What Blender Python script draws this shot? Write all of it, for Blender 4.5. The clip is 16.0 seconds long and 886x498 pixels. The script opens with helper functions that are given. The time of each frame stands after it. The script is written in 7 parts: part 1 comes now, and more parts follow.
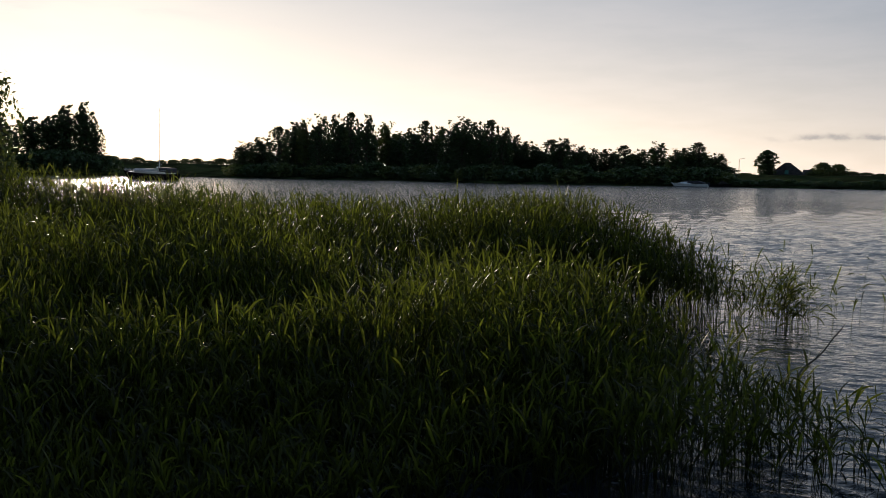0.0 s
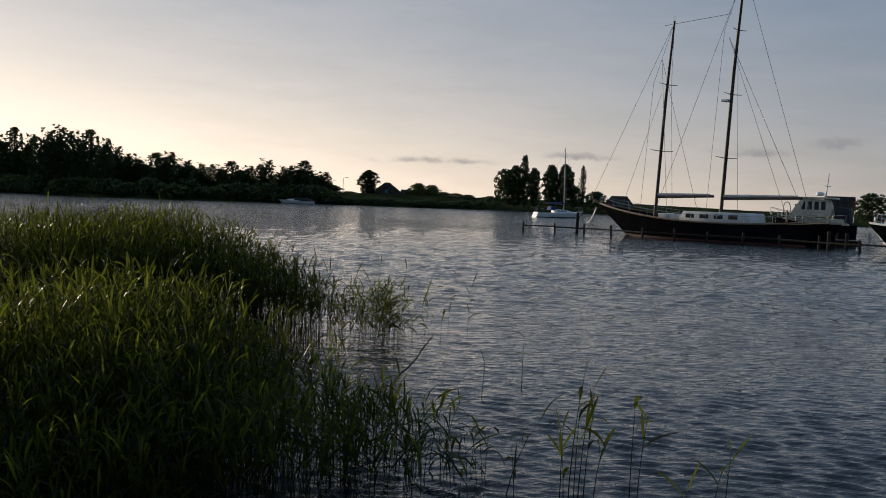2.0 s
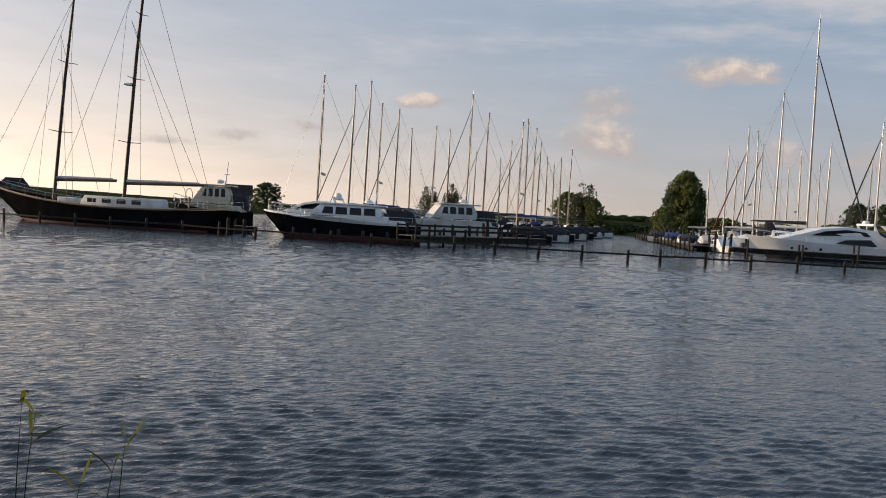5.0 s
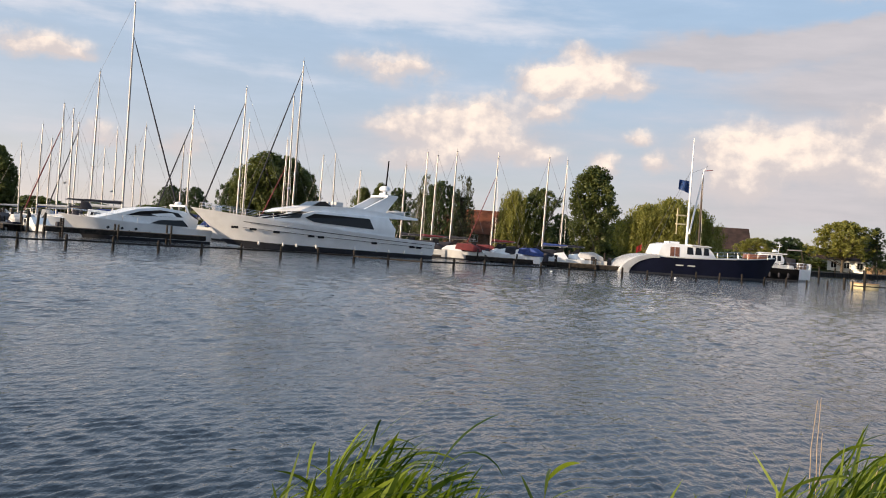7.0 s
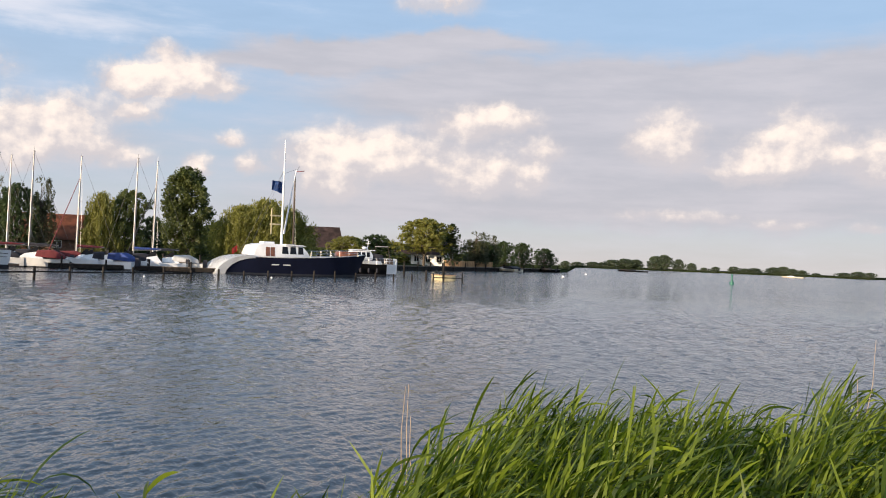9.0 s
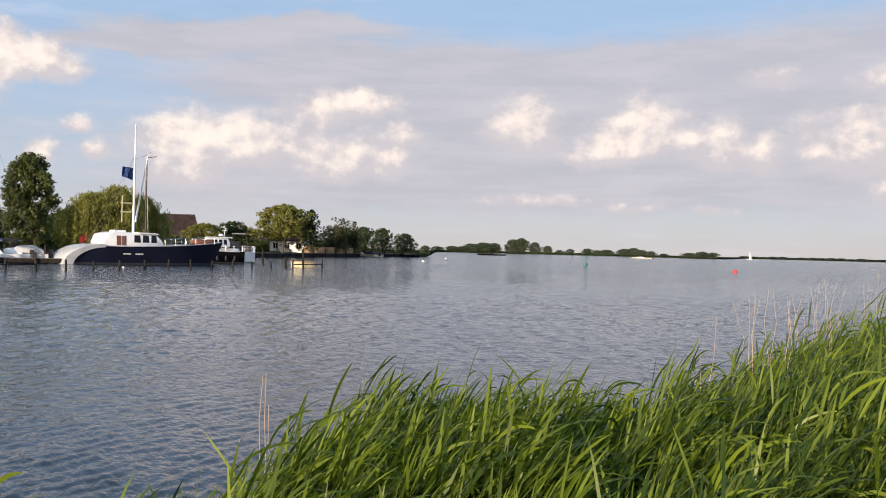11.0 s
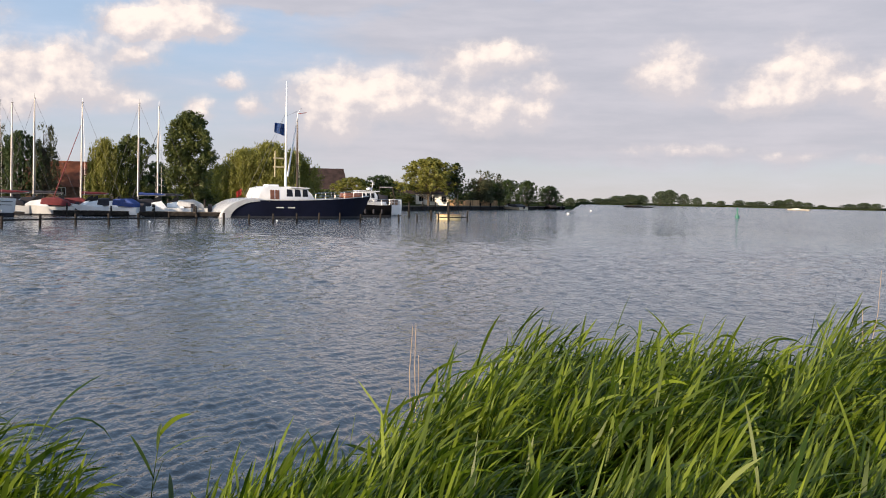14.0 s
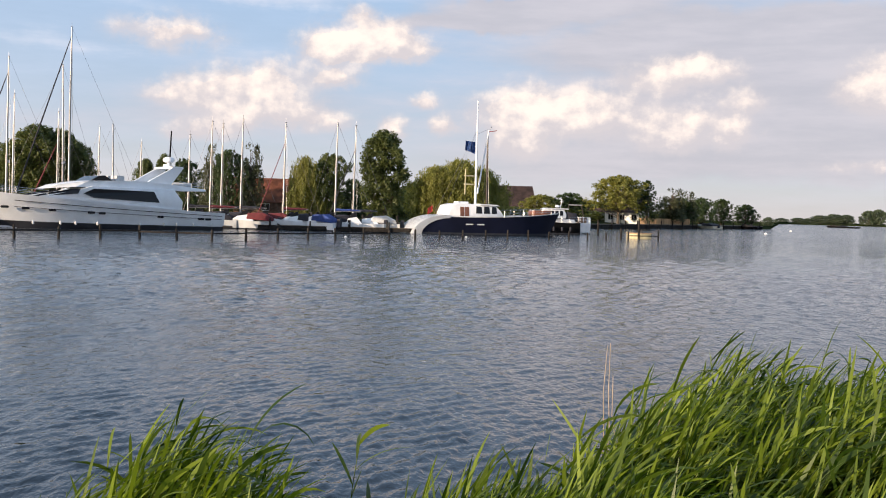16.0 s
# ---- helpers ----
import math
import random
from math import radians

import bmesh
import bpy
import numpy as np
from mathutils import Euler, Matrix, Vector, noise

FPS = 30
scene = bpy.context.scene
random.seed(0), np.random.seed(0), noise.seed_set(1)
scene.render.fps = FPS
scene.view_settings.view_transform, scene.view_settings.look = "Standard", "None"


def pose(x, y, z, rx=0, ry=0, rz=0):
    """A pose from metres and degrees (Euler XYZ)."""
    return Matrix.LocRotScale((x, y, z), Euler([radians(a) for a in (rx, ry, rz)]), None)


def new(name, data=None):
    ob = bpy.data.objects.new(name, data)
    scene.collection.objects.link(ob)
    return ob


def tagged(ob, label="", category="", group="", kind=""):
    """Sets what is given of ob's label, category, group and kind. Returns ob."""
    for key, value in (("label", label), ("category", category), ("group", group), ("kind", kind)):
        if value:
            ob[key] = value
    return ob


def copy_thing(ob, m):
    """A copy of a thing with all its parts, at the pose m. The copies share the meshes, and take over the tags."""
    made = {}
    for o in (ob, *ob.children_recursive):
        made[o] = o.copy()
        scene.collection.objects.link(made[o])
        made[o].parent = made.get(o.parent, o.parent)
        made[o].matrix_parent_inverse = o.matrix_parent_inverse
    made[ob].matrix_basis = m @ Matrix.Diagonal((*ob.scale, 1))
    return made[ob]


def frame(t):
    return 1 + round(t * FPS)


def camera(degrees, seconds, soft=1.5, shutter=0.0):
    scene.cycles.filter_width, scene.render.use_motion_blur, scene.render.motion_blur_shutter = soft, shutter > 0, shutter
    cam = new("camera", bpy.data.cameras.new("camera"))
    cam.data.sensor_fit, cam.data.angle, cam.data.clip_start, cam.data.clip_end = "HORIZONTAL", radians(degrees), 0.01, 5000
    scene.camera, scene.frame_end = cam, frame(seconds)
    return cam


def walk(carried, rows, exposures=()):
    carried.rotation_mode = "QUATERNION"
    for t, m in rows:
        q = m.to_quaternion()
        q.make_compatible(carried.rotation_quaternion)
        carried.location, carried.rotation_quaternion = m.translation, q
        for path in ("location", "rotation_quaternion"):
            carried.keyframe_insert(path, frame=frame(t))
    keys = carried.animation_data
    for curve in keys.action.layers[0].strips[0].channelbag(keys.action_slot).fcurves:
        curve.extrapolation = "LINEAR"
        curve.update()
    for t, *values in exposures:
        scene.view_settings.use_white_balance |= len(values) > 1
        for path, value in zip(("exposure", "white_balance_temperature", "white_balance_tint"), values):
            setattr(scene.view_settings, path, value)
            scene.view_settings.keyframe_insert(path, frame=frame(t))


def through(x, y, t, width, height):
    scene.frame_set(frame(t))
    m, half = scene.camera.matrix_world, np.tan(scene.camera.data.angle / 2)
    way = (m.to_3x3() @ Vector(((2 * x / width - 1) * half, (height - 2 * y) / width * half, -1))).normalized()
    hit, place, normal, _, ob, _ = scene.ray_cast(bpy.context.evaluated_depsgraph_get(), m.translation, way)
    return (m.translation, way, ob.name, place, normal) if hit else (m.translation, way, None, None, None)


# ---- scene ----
cam = camera(48.5, 16.0, soft=1.0)
EYE = 2.2  # above the water
DRIFT = [(0.0, 0.0, 0.0), (1.5, 0.03, 0.0), (3.2, 0.12, -0.02), (9.0, 0.15, -0.05), (12.5, 0.14, -0.09), (16.0, 0.16, 0.0)]
PATH = [  # seconds, yaw to the left, pitch, lean
    (0.0, 13.98, -4.37, 0.83), (0.5, 9.02, -4.19, 0.9), (1.0, 4.3, -3.22, 1.38), (1.5, 0.0, -3.3, 1.43),
    (2.0, -8.55, -2.87, 2.02), (2.5, -15.56, -2.54, 2.21), (3.0, -20.27, -2.96, 1.92), (3.2, -21.12, -2.62, 1.74),
    (5.3, -48.25, -2.17, 3.88), (5.5, -52.56, -2.16, 4.29), (6.0, -62.82, -1.59, 4.83), (6.5, -71.65, -0.86, 4.74),
    (7.0, -80.61, -0.73, 4.21), (7.5, -87.63, 0.33, 3.51), (8.0, -94.66, 0.92, 3.13), (8.5, -100.25, 0.98, 3.09),
    (9.0, -103.79, 0.66, 2.31), (9.5, -106.53, 1.4, 2.29), (10.0, -109.25, 1.65, 2.19), (10.2, -110.05, 1.33, 1.82),
    (12.3, -112.95, -0.65, 1.7), (12.5, -112.73, -0.88, 1.77), (13.0, -109.99, -1.63, 1.5), (13.5, -106.58, -2.32, 1.47),
    (14.0, -103.6, -2.87, 1.16), (14.5, -101.99, -3.28, 1.49), (15.0, -99.14, -3.68, 1.87), (15.5, -94.9, -3.61, 1.61),
    (16.0, -92.68, -2.12, 1.62),
]


def drift(t):
    ts = [d[0] for d in DRIFT]
    return float(np.interp(t, ts, [d[1] for d in DRIFT])), float(np.interp(t, ts, [d[2] for d in DRIFT]))


def camera_pose(t, yaw, pitch, lean):
    """Yaw to the left of +y, then pitch, then the lean about the view axis."""
    x, y = drift(t)
    return Matrix.Translation((x, y, EYE)) @ Euler((0, 0, radians(yaw))).to_matrix().to_4x4() @ Euler((radians(90 + pitch), 0, 0)).to_matrix().to_4x4() @ Euler((0, 0, radians(lean))).to_matrix().to_4x4()


EXPOSURES = [(0.0, -0.6, 6300, 10.5), (1.5, -0.64, 6350, 10.5), (2.0, -0.68, 6400, 10.5), (2.5, -0.58, 6500, 11.5), (3.0, -0.38, 6700, 13), (5.5, 0.24, 7250, 15), (7.0, 0.6, 7150, 15), (9.0, 0.62, 6800, 14), (12.5, 0.58, 6750, 15), (16.0, 0.7, 6800, 15)]
walk(cam, [(t, camera_pose(t, yaw, pitch, lean)) for t, yaw, pitch, lean in PATH], EXPOSURES)

# ---- light ----
SUN_AZ, SUN_EL = -34.0, 10.0  # degrees clockwise from +y, and above the horizon


def polar(az, dist, z=0.0):
    """A place by its bearing (degrees clockwise from +y) and distance from the viewpoint."""
    return Vector((dist * math.sin(radians(az)), dist * math.cos(radians(az)), z))


sun_way = polar(SUN_AZ, math.cos(radians(SUN_EL)), math.sin(radians(SUN_EL)))
sun = new("sun", bpy.data.lights.new("sun", "SUN"))
sun.data.energy, sun.data.angle, sun.data.color = 5.0, radians(0.6), (1.0, 0.83, 0.62)
sun.matrix_basis = sun_way.to_track_quat("Z", "Y").to_matrix().to_4x4()


class Net:
    """Short hand for node trees."""

    def __init__(self, tree):
        self.tree = tree
        tree.nodes.clear()

    def add(self, kind, ins=(), **props):
        n = self.tree.nodes.new(kind)
        if "operation" in props:
            n.operation = props["operation"]
        if "use_clamp" in props:
            n.use_clamp = props["use_clamp"]
        if "interpolation_type" in props:
            n.interpolation_type = props["interpolation_type"]
        if "data_type" in props:
            n.data_type, n.blend_type = props["data_type"], props["blend_type"]
        if "noise_dimensions" in props:
            n.noise_dimensions = props["noise_dimensions"]
        for key, v in dict(ins).items():
            if isinstance(v, bpy.types.NodeSocket):
                self.tree.links.new(v, n.inputs[key])
            else:
                n.inputs[key].default_value = v
        return n

    def math(self, op, a, b=0.0, c=0.0, clamp=False):
        return self.add("ShaderNodeMath", {0: a, 1: b, 2: c}, operation=op, use_clamp=clamp).outputs[0]

    def smooth(self, v, lo, hi, to0=0.0, to1=1.0):
        return self.add("ShaderNodeMapRange", {0: v, 1: lo, 2: hi, 3: to0, 4: to1}, interpolation_type="SMOOTHSTEP").outputs[0]

    def mix(self, f, a, b, kind="MIX"):
        n = self.add("ShaderNodeMix", data_type="RGBA", blend_type=kind)
        for key, v in ((0, f), (6, a), (7, b)):
            if isinstance(v, bpy.types.NodeSocket):
                self.tree.links.new(v, n.inputs[key])
            else:
                n.inputs[key].default_value = v if key == 0 else (*v, 1.0)[:4]
        return n.outputs[2]

    def noise(self, vec, scale, detail=3.0, rough=0.5, dim="3D"):
        return self.add("ShaderNodeTexNoise", {"Vector": vec, "Scale": scale, "Detail": detail, "Roughness": rough}, noise_dimensions=dim)


# cumulus heaps: bearing, elevation, half width, half height, weight
CUMULUS = [
    (96.7, 4.9, 1.93, 1.91, 0.9), (99, 5.8, 3.82, 1.45, 0.9), (100.7, 5.5, 2.21, 1.3, 0.7), (98, 3.8, 1.81, 0.68, 0.5),
    (105.1, 7.8, 2.09, 0.92, 1), (106.6, 8.3, 1.52, 0.84, 0.8), (107.9, 8.1, 1.21, 0.61, 0.7), (105.1, 4.6, 1.84, 1.37, 1),
    (106.5, 5.6, 1.21, 0.92, 0.5), (108.7, 4.9, 1.37, 1.3, 0.8), (109.4, 6.4, 1.21, 1, 0.5), (116.5, 6.8, 1.77, 1.75, 1.1),
    (115.2, 6.9, 0.79, 0.59, 0.41), (121.4, 5.5, 1.68, 1, 0.9), (123.6, 7.1, 1.93, 1.6, 1.1), (122.3, 6.2, 1.81, 1.07, 0.7),
    (125.8, 6.3, 1.44, 0.68, 0.8), (127.7, 6, 1.12, 1.53, 0.9), (129.7, 5.5, 0.86, 1.12, 0.8), (91.4, 6.3, 0.86, 0.49, 0.41),
    (92.6, 5, 0.72, 0.59, 0.41), (89.6, 4.7, 0.86, 0.86, 0.48), (117.1, 3, 3.21, 0.45, 0.55), (127.6, 2.5, 1.21, 0.38, 0.6),
    (122.9, 2.7, 1.61, 0.35, 0.5), (130.2, 9.7, 1.37, 0.61, 0.6), (132.7, 5.7, 0.92, 0.3, 0.5), (136, 9.5, 1.45, 0.86, 0.6),
    (136.4, 3.4, 1.32, 0.86, 0.5), (89.1, 9.3, 2.4, 1.07, 0.7), (119.1, 5.4, 0.72, 0.26, 0.34), (103, 14.7, 2.21, 1.15, 0.6),
    (88.5, 9.5, 2.33, 1, 1), (86.2, 9, 1.37, 0.77, 0.9), (87.4, 10.9, 1.44, 0.61, 0.5), (86.4, 7.6, 1.37, 0.77, 0.8),
    (77.6, 6.1, 1.77, 0.84, 0.8), (80.9, 6.6, 2.4, 1.3, 0.85), (83.1, 7, 1.61, 1, 0.7), (82.9, 5.5, 2.4, 0.92, 0.8),
    (80.1, 4.9, 1.84, 1.07, 0.8), (78.6, 4.1, 1.77, 0.68, 0.7), (85.1, 5, 2.01, 0.84, 0.5), (91.3, 6.3, 0.59, 0.53, 0.48),
    (89.4, 4.7, 0.72, 0.53, 0.48), (92.5, 5, 0.86, 0.59, 0.41), (76.8, 9.3, 2.81, 1.3, 0.4), (57.2, 8.5, 2.24, 0.84, 0.85),
    (59.4, 8.3, 1.12, 0.45, 0.6), (51.3, 6.6, 1.84, 0.92, 0.5), (50.9, 4.5, 1.77, 1.07, 0.95), (52.1, 4.3, 0.72, 0.59, 0.41),
    (53.6, 3.6, 0.66, 0.36, 0.41), (40.5, 6.3, 1.38, 0.46, 0.6), (77.2, 9.6, 2.33, 0.77, 0.4), (61, 4.1, 1.21, 0.77, 0.6),
    (65.6, 3.8, 1.12, 0.84, 0.6), (85.4, 9.1, 1.44, 1.15, 0.8), (40.4, 6.3, 1.3, 0.36, 0.55), (30.2, 3.8, 1.3, 0.4, 0.5),
    (34.2, 4.4, 1.5, 0.3, 0.4), (8, 2.15, 3.5, 0.24, 0.35), (16, 2.8, 2.2, 0.26, 0.3), (26, 3.2, 2.6, 0.28, 0.3),
    (135, 6, 3.7, 2, 0.8), (143, 7, 3.7, 2.3, 0.8),
]
# long grey and white bands higher up
BANDS = [
    (121.2, 6.4, 17.11, 3.78, 0.95), (109.7, 9.5, 13.82, 1.81, 0.9), (119.5, 10.0, 13.82, 1.81, 0.9), (133.4, 7.5, 8.55, 5.59, 0.7),
    (103.3, 5.5, 10.86, 2.96, 0.6), (119.7, 3.0, 17.11, 1.48, 0.55), (98.4, 11.6, 7.24, 0.86, 0.5), (89.4, 10.4, 2.96, 0.49, 0.5),
    (93.3, 10.9, 4.28, 0.49, 0.75), (98.6, 11.7, 4.93, 0.56, 0.85), (104.4, 12.5, 5.59, 0.66, 0.9), (81.3, 5.6, 8.55, 2.47, 0.55),
    (90.1, 9.2, 1.65, 0.46, 0.6), (140.0, 8.0, 10.0, 5.0, 0.8), (100.0, 2.5, 12.0, 1.6, 0.5), (66.0, 4.0, 12.0, 1.4, 0.35),
]
# white streaks of high ice cloud
CIRRUS = [(64.0, 12.6, 13.0, 1.3, 0.9), (58.0, 10.6, 8.0, 0.8, 0.6), (76.0, 13.2, 9.0, 1.6, 0.8), (44.0, 9.5, 9.0, 1.0, 0.45), (34.0, 8.0, 8.0, 0.9, 0.35), (70.0, 9.0, 8.0, 0.7, 0.4), (84.0, 12.0, 6.0, 0.8, 0.5)]

world = bpy.data.worlds.new("evening_sky")
scene.world = world
world.use_nodes = True
net = Net(world.node_tree)
way = net.add("ShaderNodeTexCoord").outputs["Generated"]
sky_node = net.add("ShaderNodeTexSky")
sky_node.sky_type, sky_node.sun_disc, sky_node.sun_elevation, sky_node.sun_rotation = "NISHITA", False, radians(SUN_EL), radians(SUN_AZ)
sky_node.altitude, sky_node.air_density, sky_node.dust_density, sky_node.ozone_density = 0.0, 1.0, 1.0, 3.0
sky = sky_node.outputs[0]
sep = net.add("ShaderNodeSeparateXYZ", {0: way})
bearing = net.math("MULTIPLY", net.math("ARCTAN2", sep.outputs[0], sep.outputs[1]), 180 / math.pi)
height = net.math("MULTIPLY", net.math("ARCSINE", sep.outputs[2]), 180 / math.pi)
# ragged edges: the coordinates are shaken by noise at two scales
flat = net.add("ShaderNodeCombineXYZ", {0: bearing, 1: net.math("MULTIPLY", height, 1.15)}).outputs[0]
shake = net.noise(flat, 0.42, 6.0, 0.6)
shaken = net.add("ShaderNodeSeparateColor", {0: shake.outputs["Color"]})
ragged_x = net.math("MULTIPLY_ADD", net.math("SUBTRACT", shaken.outputs[0], 0.5), 1.9, bearing)
ragged_y = net.math("MULTIPLY_ADD", net.math("SUBTRACT", shaken.outputs[1], 0.5), 1.3, height)
wide = net.noise(flat, 0.09, 4.0, 0.55)
wide_c = net.add("ShaderNodeSeparateColor", {0: wide.outputs["Color"]})
band_x = net.math("MULTIPLY_ADD", net.math("SUBTRACT", wide_c.outputs[0], 0.5), 8.0, bearing)
band_y = net.math("MULTIPLY_ADD", net.math("SUBTRACT", wide_c.outputs[1], 0.5), 3.0, ragged_y)


def heaps(px, py, table):
    """The summed weight of all the heaps, and the same weighed by the height within each; the bases are flatter than the tops."""
    total, rise = None, None
    for az, el, half_w, half_h, weight in table:
        u = net.math("MULTIPLY", net.math("SUBTRACT", px, az), 1 / half_w)
        v = net.math("MULTIPLY", net.math("SUBTRACT", py, el), 1 / half_h)
        w = net.math("MAXIMUM", v, net.math("MULTIPLY", v, -1.5))
        r = net.math("MULTIPLY_ADD", u, u, net.math("MULTIPLY", w, w))
        g = net.math("MULTIPLY", net.math("EXPONENT", net.math("MULTIPLY", r, -1.0)), weight)
        total = g if total is None else net.math("ADD", total, g)
        h = net.math("MULTIPLY", g, v)
        rise = h if rise is None else net.math("ADD", rise, h)
    return total, rise


heap, rise = heaps(ragged_x, ragged_y, CUMULUS)
band, _ = heaps(band_x, band_y, BANDS)
wisp, _ = heaps(band_x, band_y, CIRRUS)
billow = net.noise(flat, 0.55, 7.0, 0.58).outputs[0]
billow_off = net.noise(net.add("ShaderNodeVectorMath", {0: flat, 1: (-0.45, 0.6, 0.0)}, operation="ADD").outputs[0], 0.55, 5.0, 0.55).outputs[0]
streak = net.noise(net.add("ShaderNodeVectorMath", {0: flat, 1: (0.12, 0.55, 1.0)}, operation="MULTIPLY").outputs[0], 1.2, 5.0, 0.6).outputs[0]
dense = net.math("ADD", heap, net.math("MULTIPLY", net.math("MULTIPLY", net.math("SUBTRACT", billow, 0.5), 1.15), net.smooth(heap, 0.0, 0.3)))
heap_cover = net.math("MAXIMUM", net.smooth(dense, 0.34, 0.66), net.smooth(dense, 0.02, 0.5, 0.0, 0.75))
band_cover = net.smooth(net.math("ADD", band, net.math("MULTIPLY", net.math("SUBTRACT", streak, 0.5), 0.55)), 0.12, 0.8, 0.0, 0.88)
relief = net.math("MULTIPLY", net.math("SUBTRACT", billow, billow_off), 2.1)
within = net.math("DIVIDE", rise, net.math("ADD", heap, 0.12))
lit = net.smooth(net.math("ADD", relief, net.math("MULTIPLY_ADD", heap, 0.5, net.math("MULTIPLY", within, 0.55))), 0.12, 1.08)
# thin high haze: pale near the horizon, and glowing round the low sun
away = net.math("MULTIPLY", net.math("ARCCOSINE", net.add("ShaderNodeVectorMath", {0: way, 1: tuple(sun_way)}, operation="DOT_PRODUCT").outputs["Value"]), 180 / math.pi)
low_down = net.math("EXPONENT", net.math("MULTIPLY", net.math("MAXIMUM", height, 0.0), -1 / 6.5))
glow = net.math("EXPONENT", net.math("MULTIPLY", net.math("POWER", net.math("MULTIPLY", away, 1 / 49.0), 2.0), -1.0))
glow = net.math("MULTIPLY", glow, net.math("MULTIPLY_ADD", low_down, 0.9, 0.1))
haze = net.mix(low_down, (2.85, 4.5, 6.6), (5.35, 5.25, 5.4))
haze = net.mix(1.0, haze, net.mix(glow, (0.0, 0.0, 0.0), (37.0, 28.6, 20.0)), "ADD")
veil = net.math("MULTIPLY_ADD", net.smooth(streak, 0.25, 0.75), 0.12, 0.72)
cloud_shade, cloud_lit, veil_pale = (4.75, 4.65, 4.9), (7.7, 7.0, 6.4), haze
band_grey = net.mix(net.smooth(streak, 0.3, 0.72), (3.85, 3.95, 4.4), (4.5, 4.5, 4.9))
colour = net.mix(veil, sky, veil_pale)
wisp_cover = net.smooth(net.math("ADD", wisp, net.math("MULTIPLY", net.math("SUBTRACT", streak, 0.5), 1.6)), 0.1, 1.2, 0.0, 0.7)
colour = net.mix(wisp_cover, colour, (6.4, 6.5, 7.0))
colour = net.mix(band_cover, colour, band_grey)
colour = net.mix(heap_cover, colour, net.mix(lit, cloud_shade, cloud_lit))
back = net.add("ShaderNodeBackground", {"Color": colour, "Strength": 0.09})
net.add("ShaderNodeOutputWorld", {"Surface": back.outputs[0]})

# ---- materials ----


def material(name, colour, rough=0.6, metal=0.0, vary=0.12, scale=6.0, grain=0.0, grain_scale=60.0, spread=0.0, second=None, second_amount=0.5, coat=0.0, gloss=0.5):
    """A worn surface: two tones mixed by noise, fine bump, and a tone of its own for each object."""
    m = bpy.data.materials.new(name)
    m.use_nodes = True
    n = Net(m.node_tree)
    co = n.add("ShaderNodeTexCoord").outputs["Object"]
    big, fine = n.noise(co, scale, 4.0).outputs[0], n.noise(co, grain_scale, 3.0).outputs[0]
    dark = tuple(c * (1 - 2 * vary) for c in colour)
    light = tuple(min(1.0, c * (1 + vary)) for c in colour)
    base = n.mix(n.smooth(big, 0.3, 0.7), dark, light)
    base = n.mix(n.math("MULTIPLY", fine, vary), base, (0.02, 0.02, 0.02))
    if second:
        base = n.mix(n.smooth(n.noise(co, scale * 2.3, 5.0, 0.65).outputs[0], 0.62 - 0.25 * second_amount, 0.8 - 0.2 * second_amount), base, second)
    if spread:
        r = n.add("ShaderNodeObjectInfo").outputs["Random"]
        base = n.add("ShaderNodeHueSaturation", {"Hue": n.math("MULTIPLY_ADD", r, 0.05 * spread, 0.5 - 0.025 * spread), "Saturation": 1.0, "Value": n.math("MULTIPLY_ADD", r, spread, 1 - spread / 2), "Color": base}).outputs[0]
    ins = {"Base Color": base, "Roughness": n.math("MULTIPLY_ADD", fine, 0.25, max(0.02, rough - 0.12)), "Metallic": metal, "Coat Weight": coat, "Specular IOR Level": gloss}
    if grain:
        ins["Normal"] = n.add("ShaderNodeBump", {"Strength": min(1.0, grain), "Distance": 0.02, "Height": fine}).outputs[0]
    n.add("ShaderNodeOutputMaterial", {0: n.add("ShaderNodeBsdfPrincipled", ins).outputs[0]})
    return m


def leaf_material(name, colour, other, through=0.4, rough=0.45, island=True, gloss=0.35, shine=1.2):
    """Leaves that let light through, each of its own tone."""
    m = bpy.data.materials.new(name)
    m.use_nodes = True
    n = Net(m.node_tree)
    co = n.add("ShaderNodeTexCoord").outputs["Object"]
    pick = n.add("ShaderNodeNewGeometry").outputs["Random Per Island"] if island else n.add("ShaderNodeObjectInfo").outputs["Random"]
    base = n.mix(pick, colour, other)
    base = n.mix(n.math("MULTIPLY", n.noise(co, 0.6, 3.0).outputs[0], 0.5), base, tuple(c * 0.6 for c in colour))
    body = n.add("ShaderNodeBsdfPrincipled", {"Base Color": base, "Roughness": rough, "Specular IOR Level": gloss})
    glow = n.add("ShaderNodeBsdfTranslucent", {"Color": n.add("ShaderNodeHueSaturation", {"Saturation": 1.1, "Value": shine, "Color": base}).outputs[0]})
    mixed = n.add("ShaderNodeMixShader", {0: through, 1: body.outputs[0], 2: glow.outputs[0]})
    n.add("ShaderNodeOutputMaterial", {0: mixed.outputs[0]})
    return m


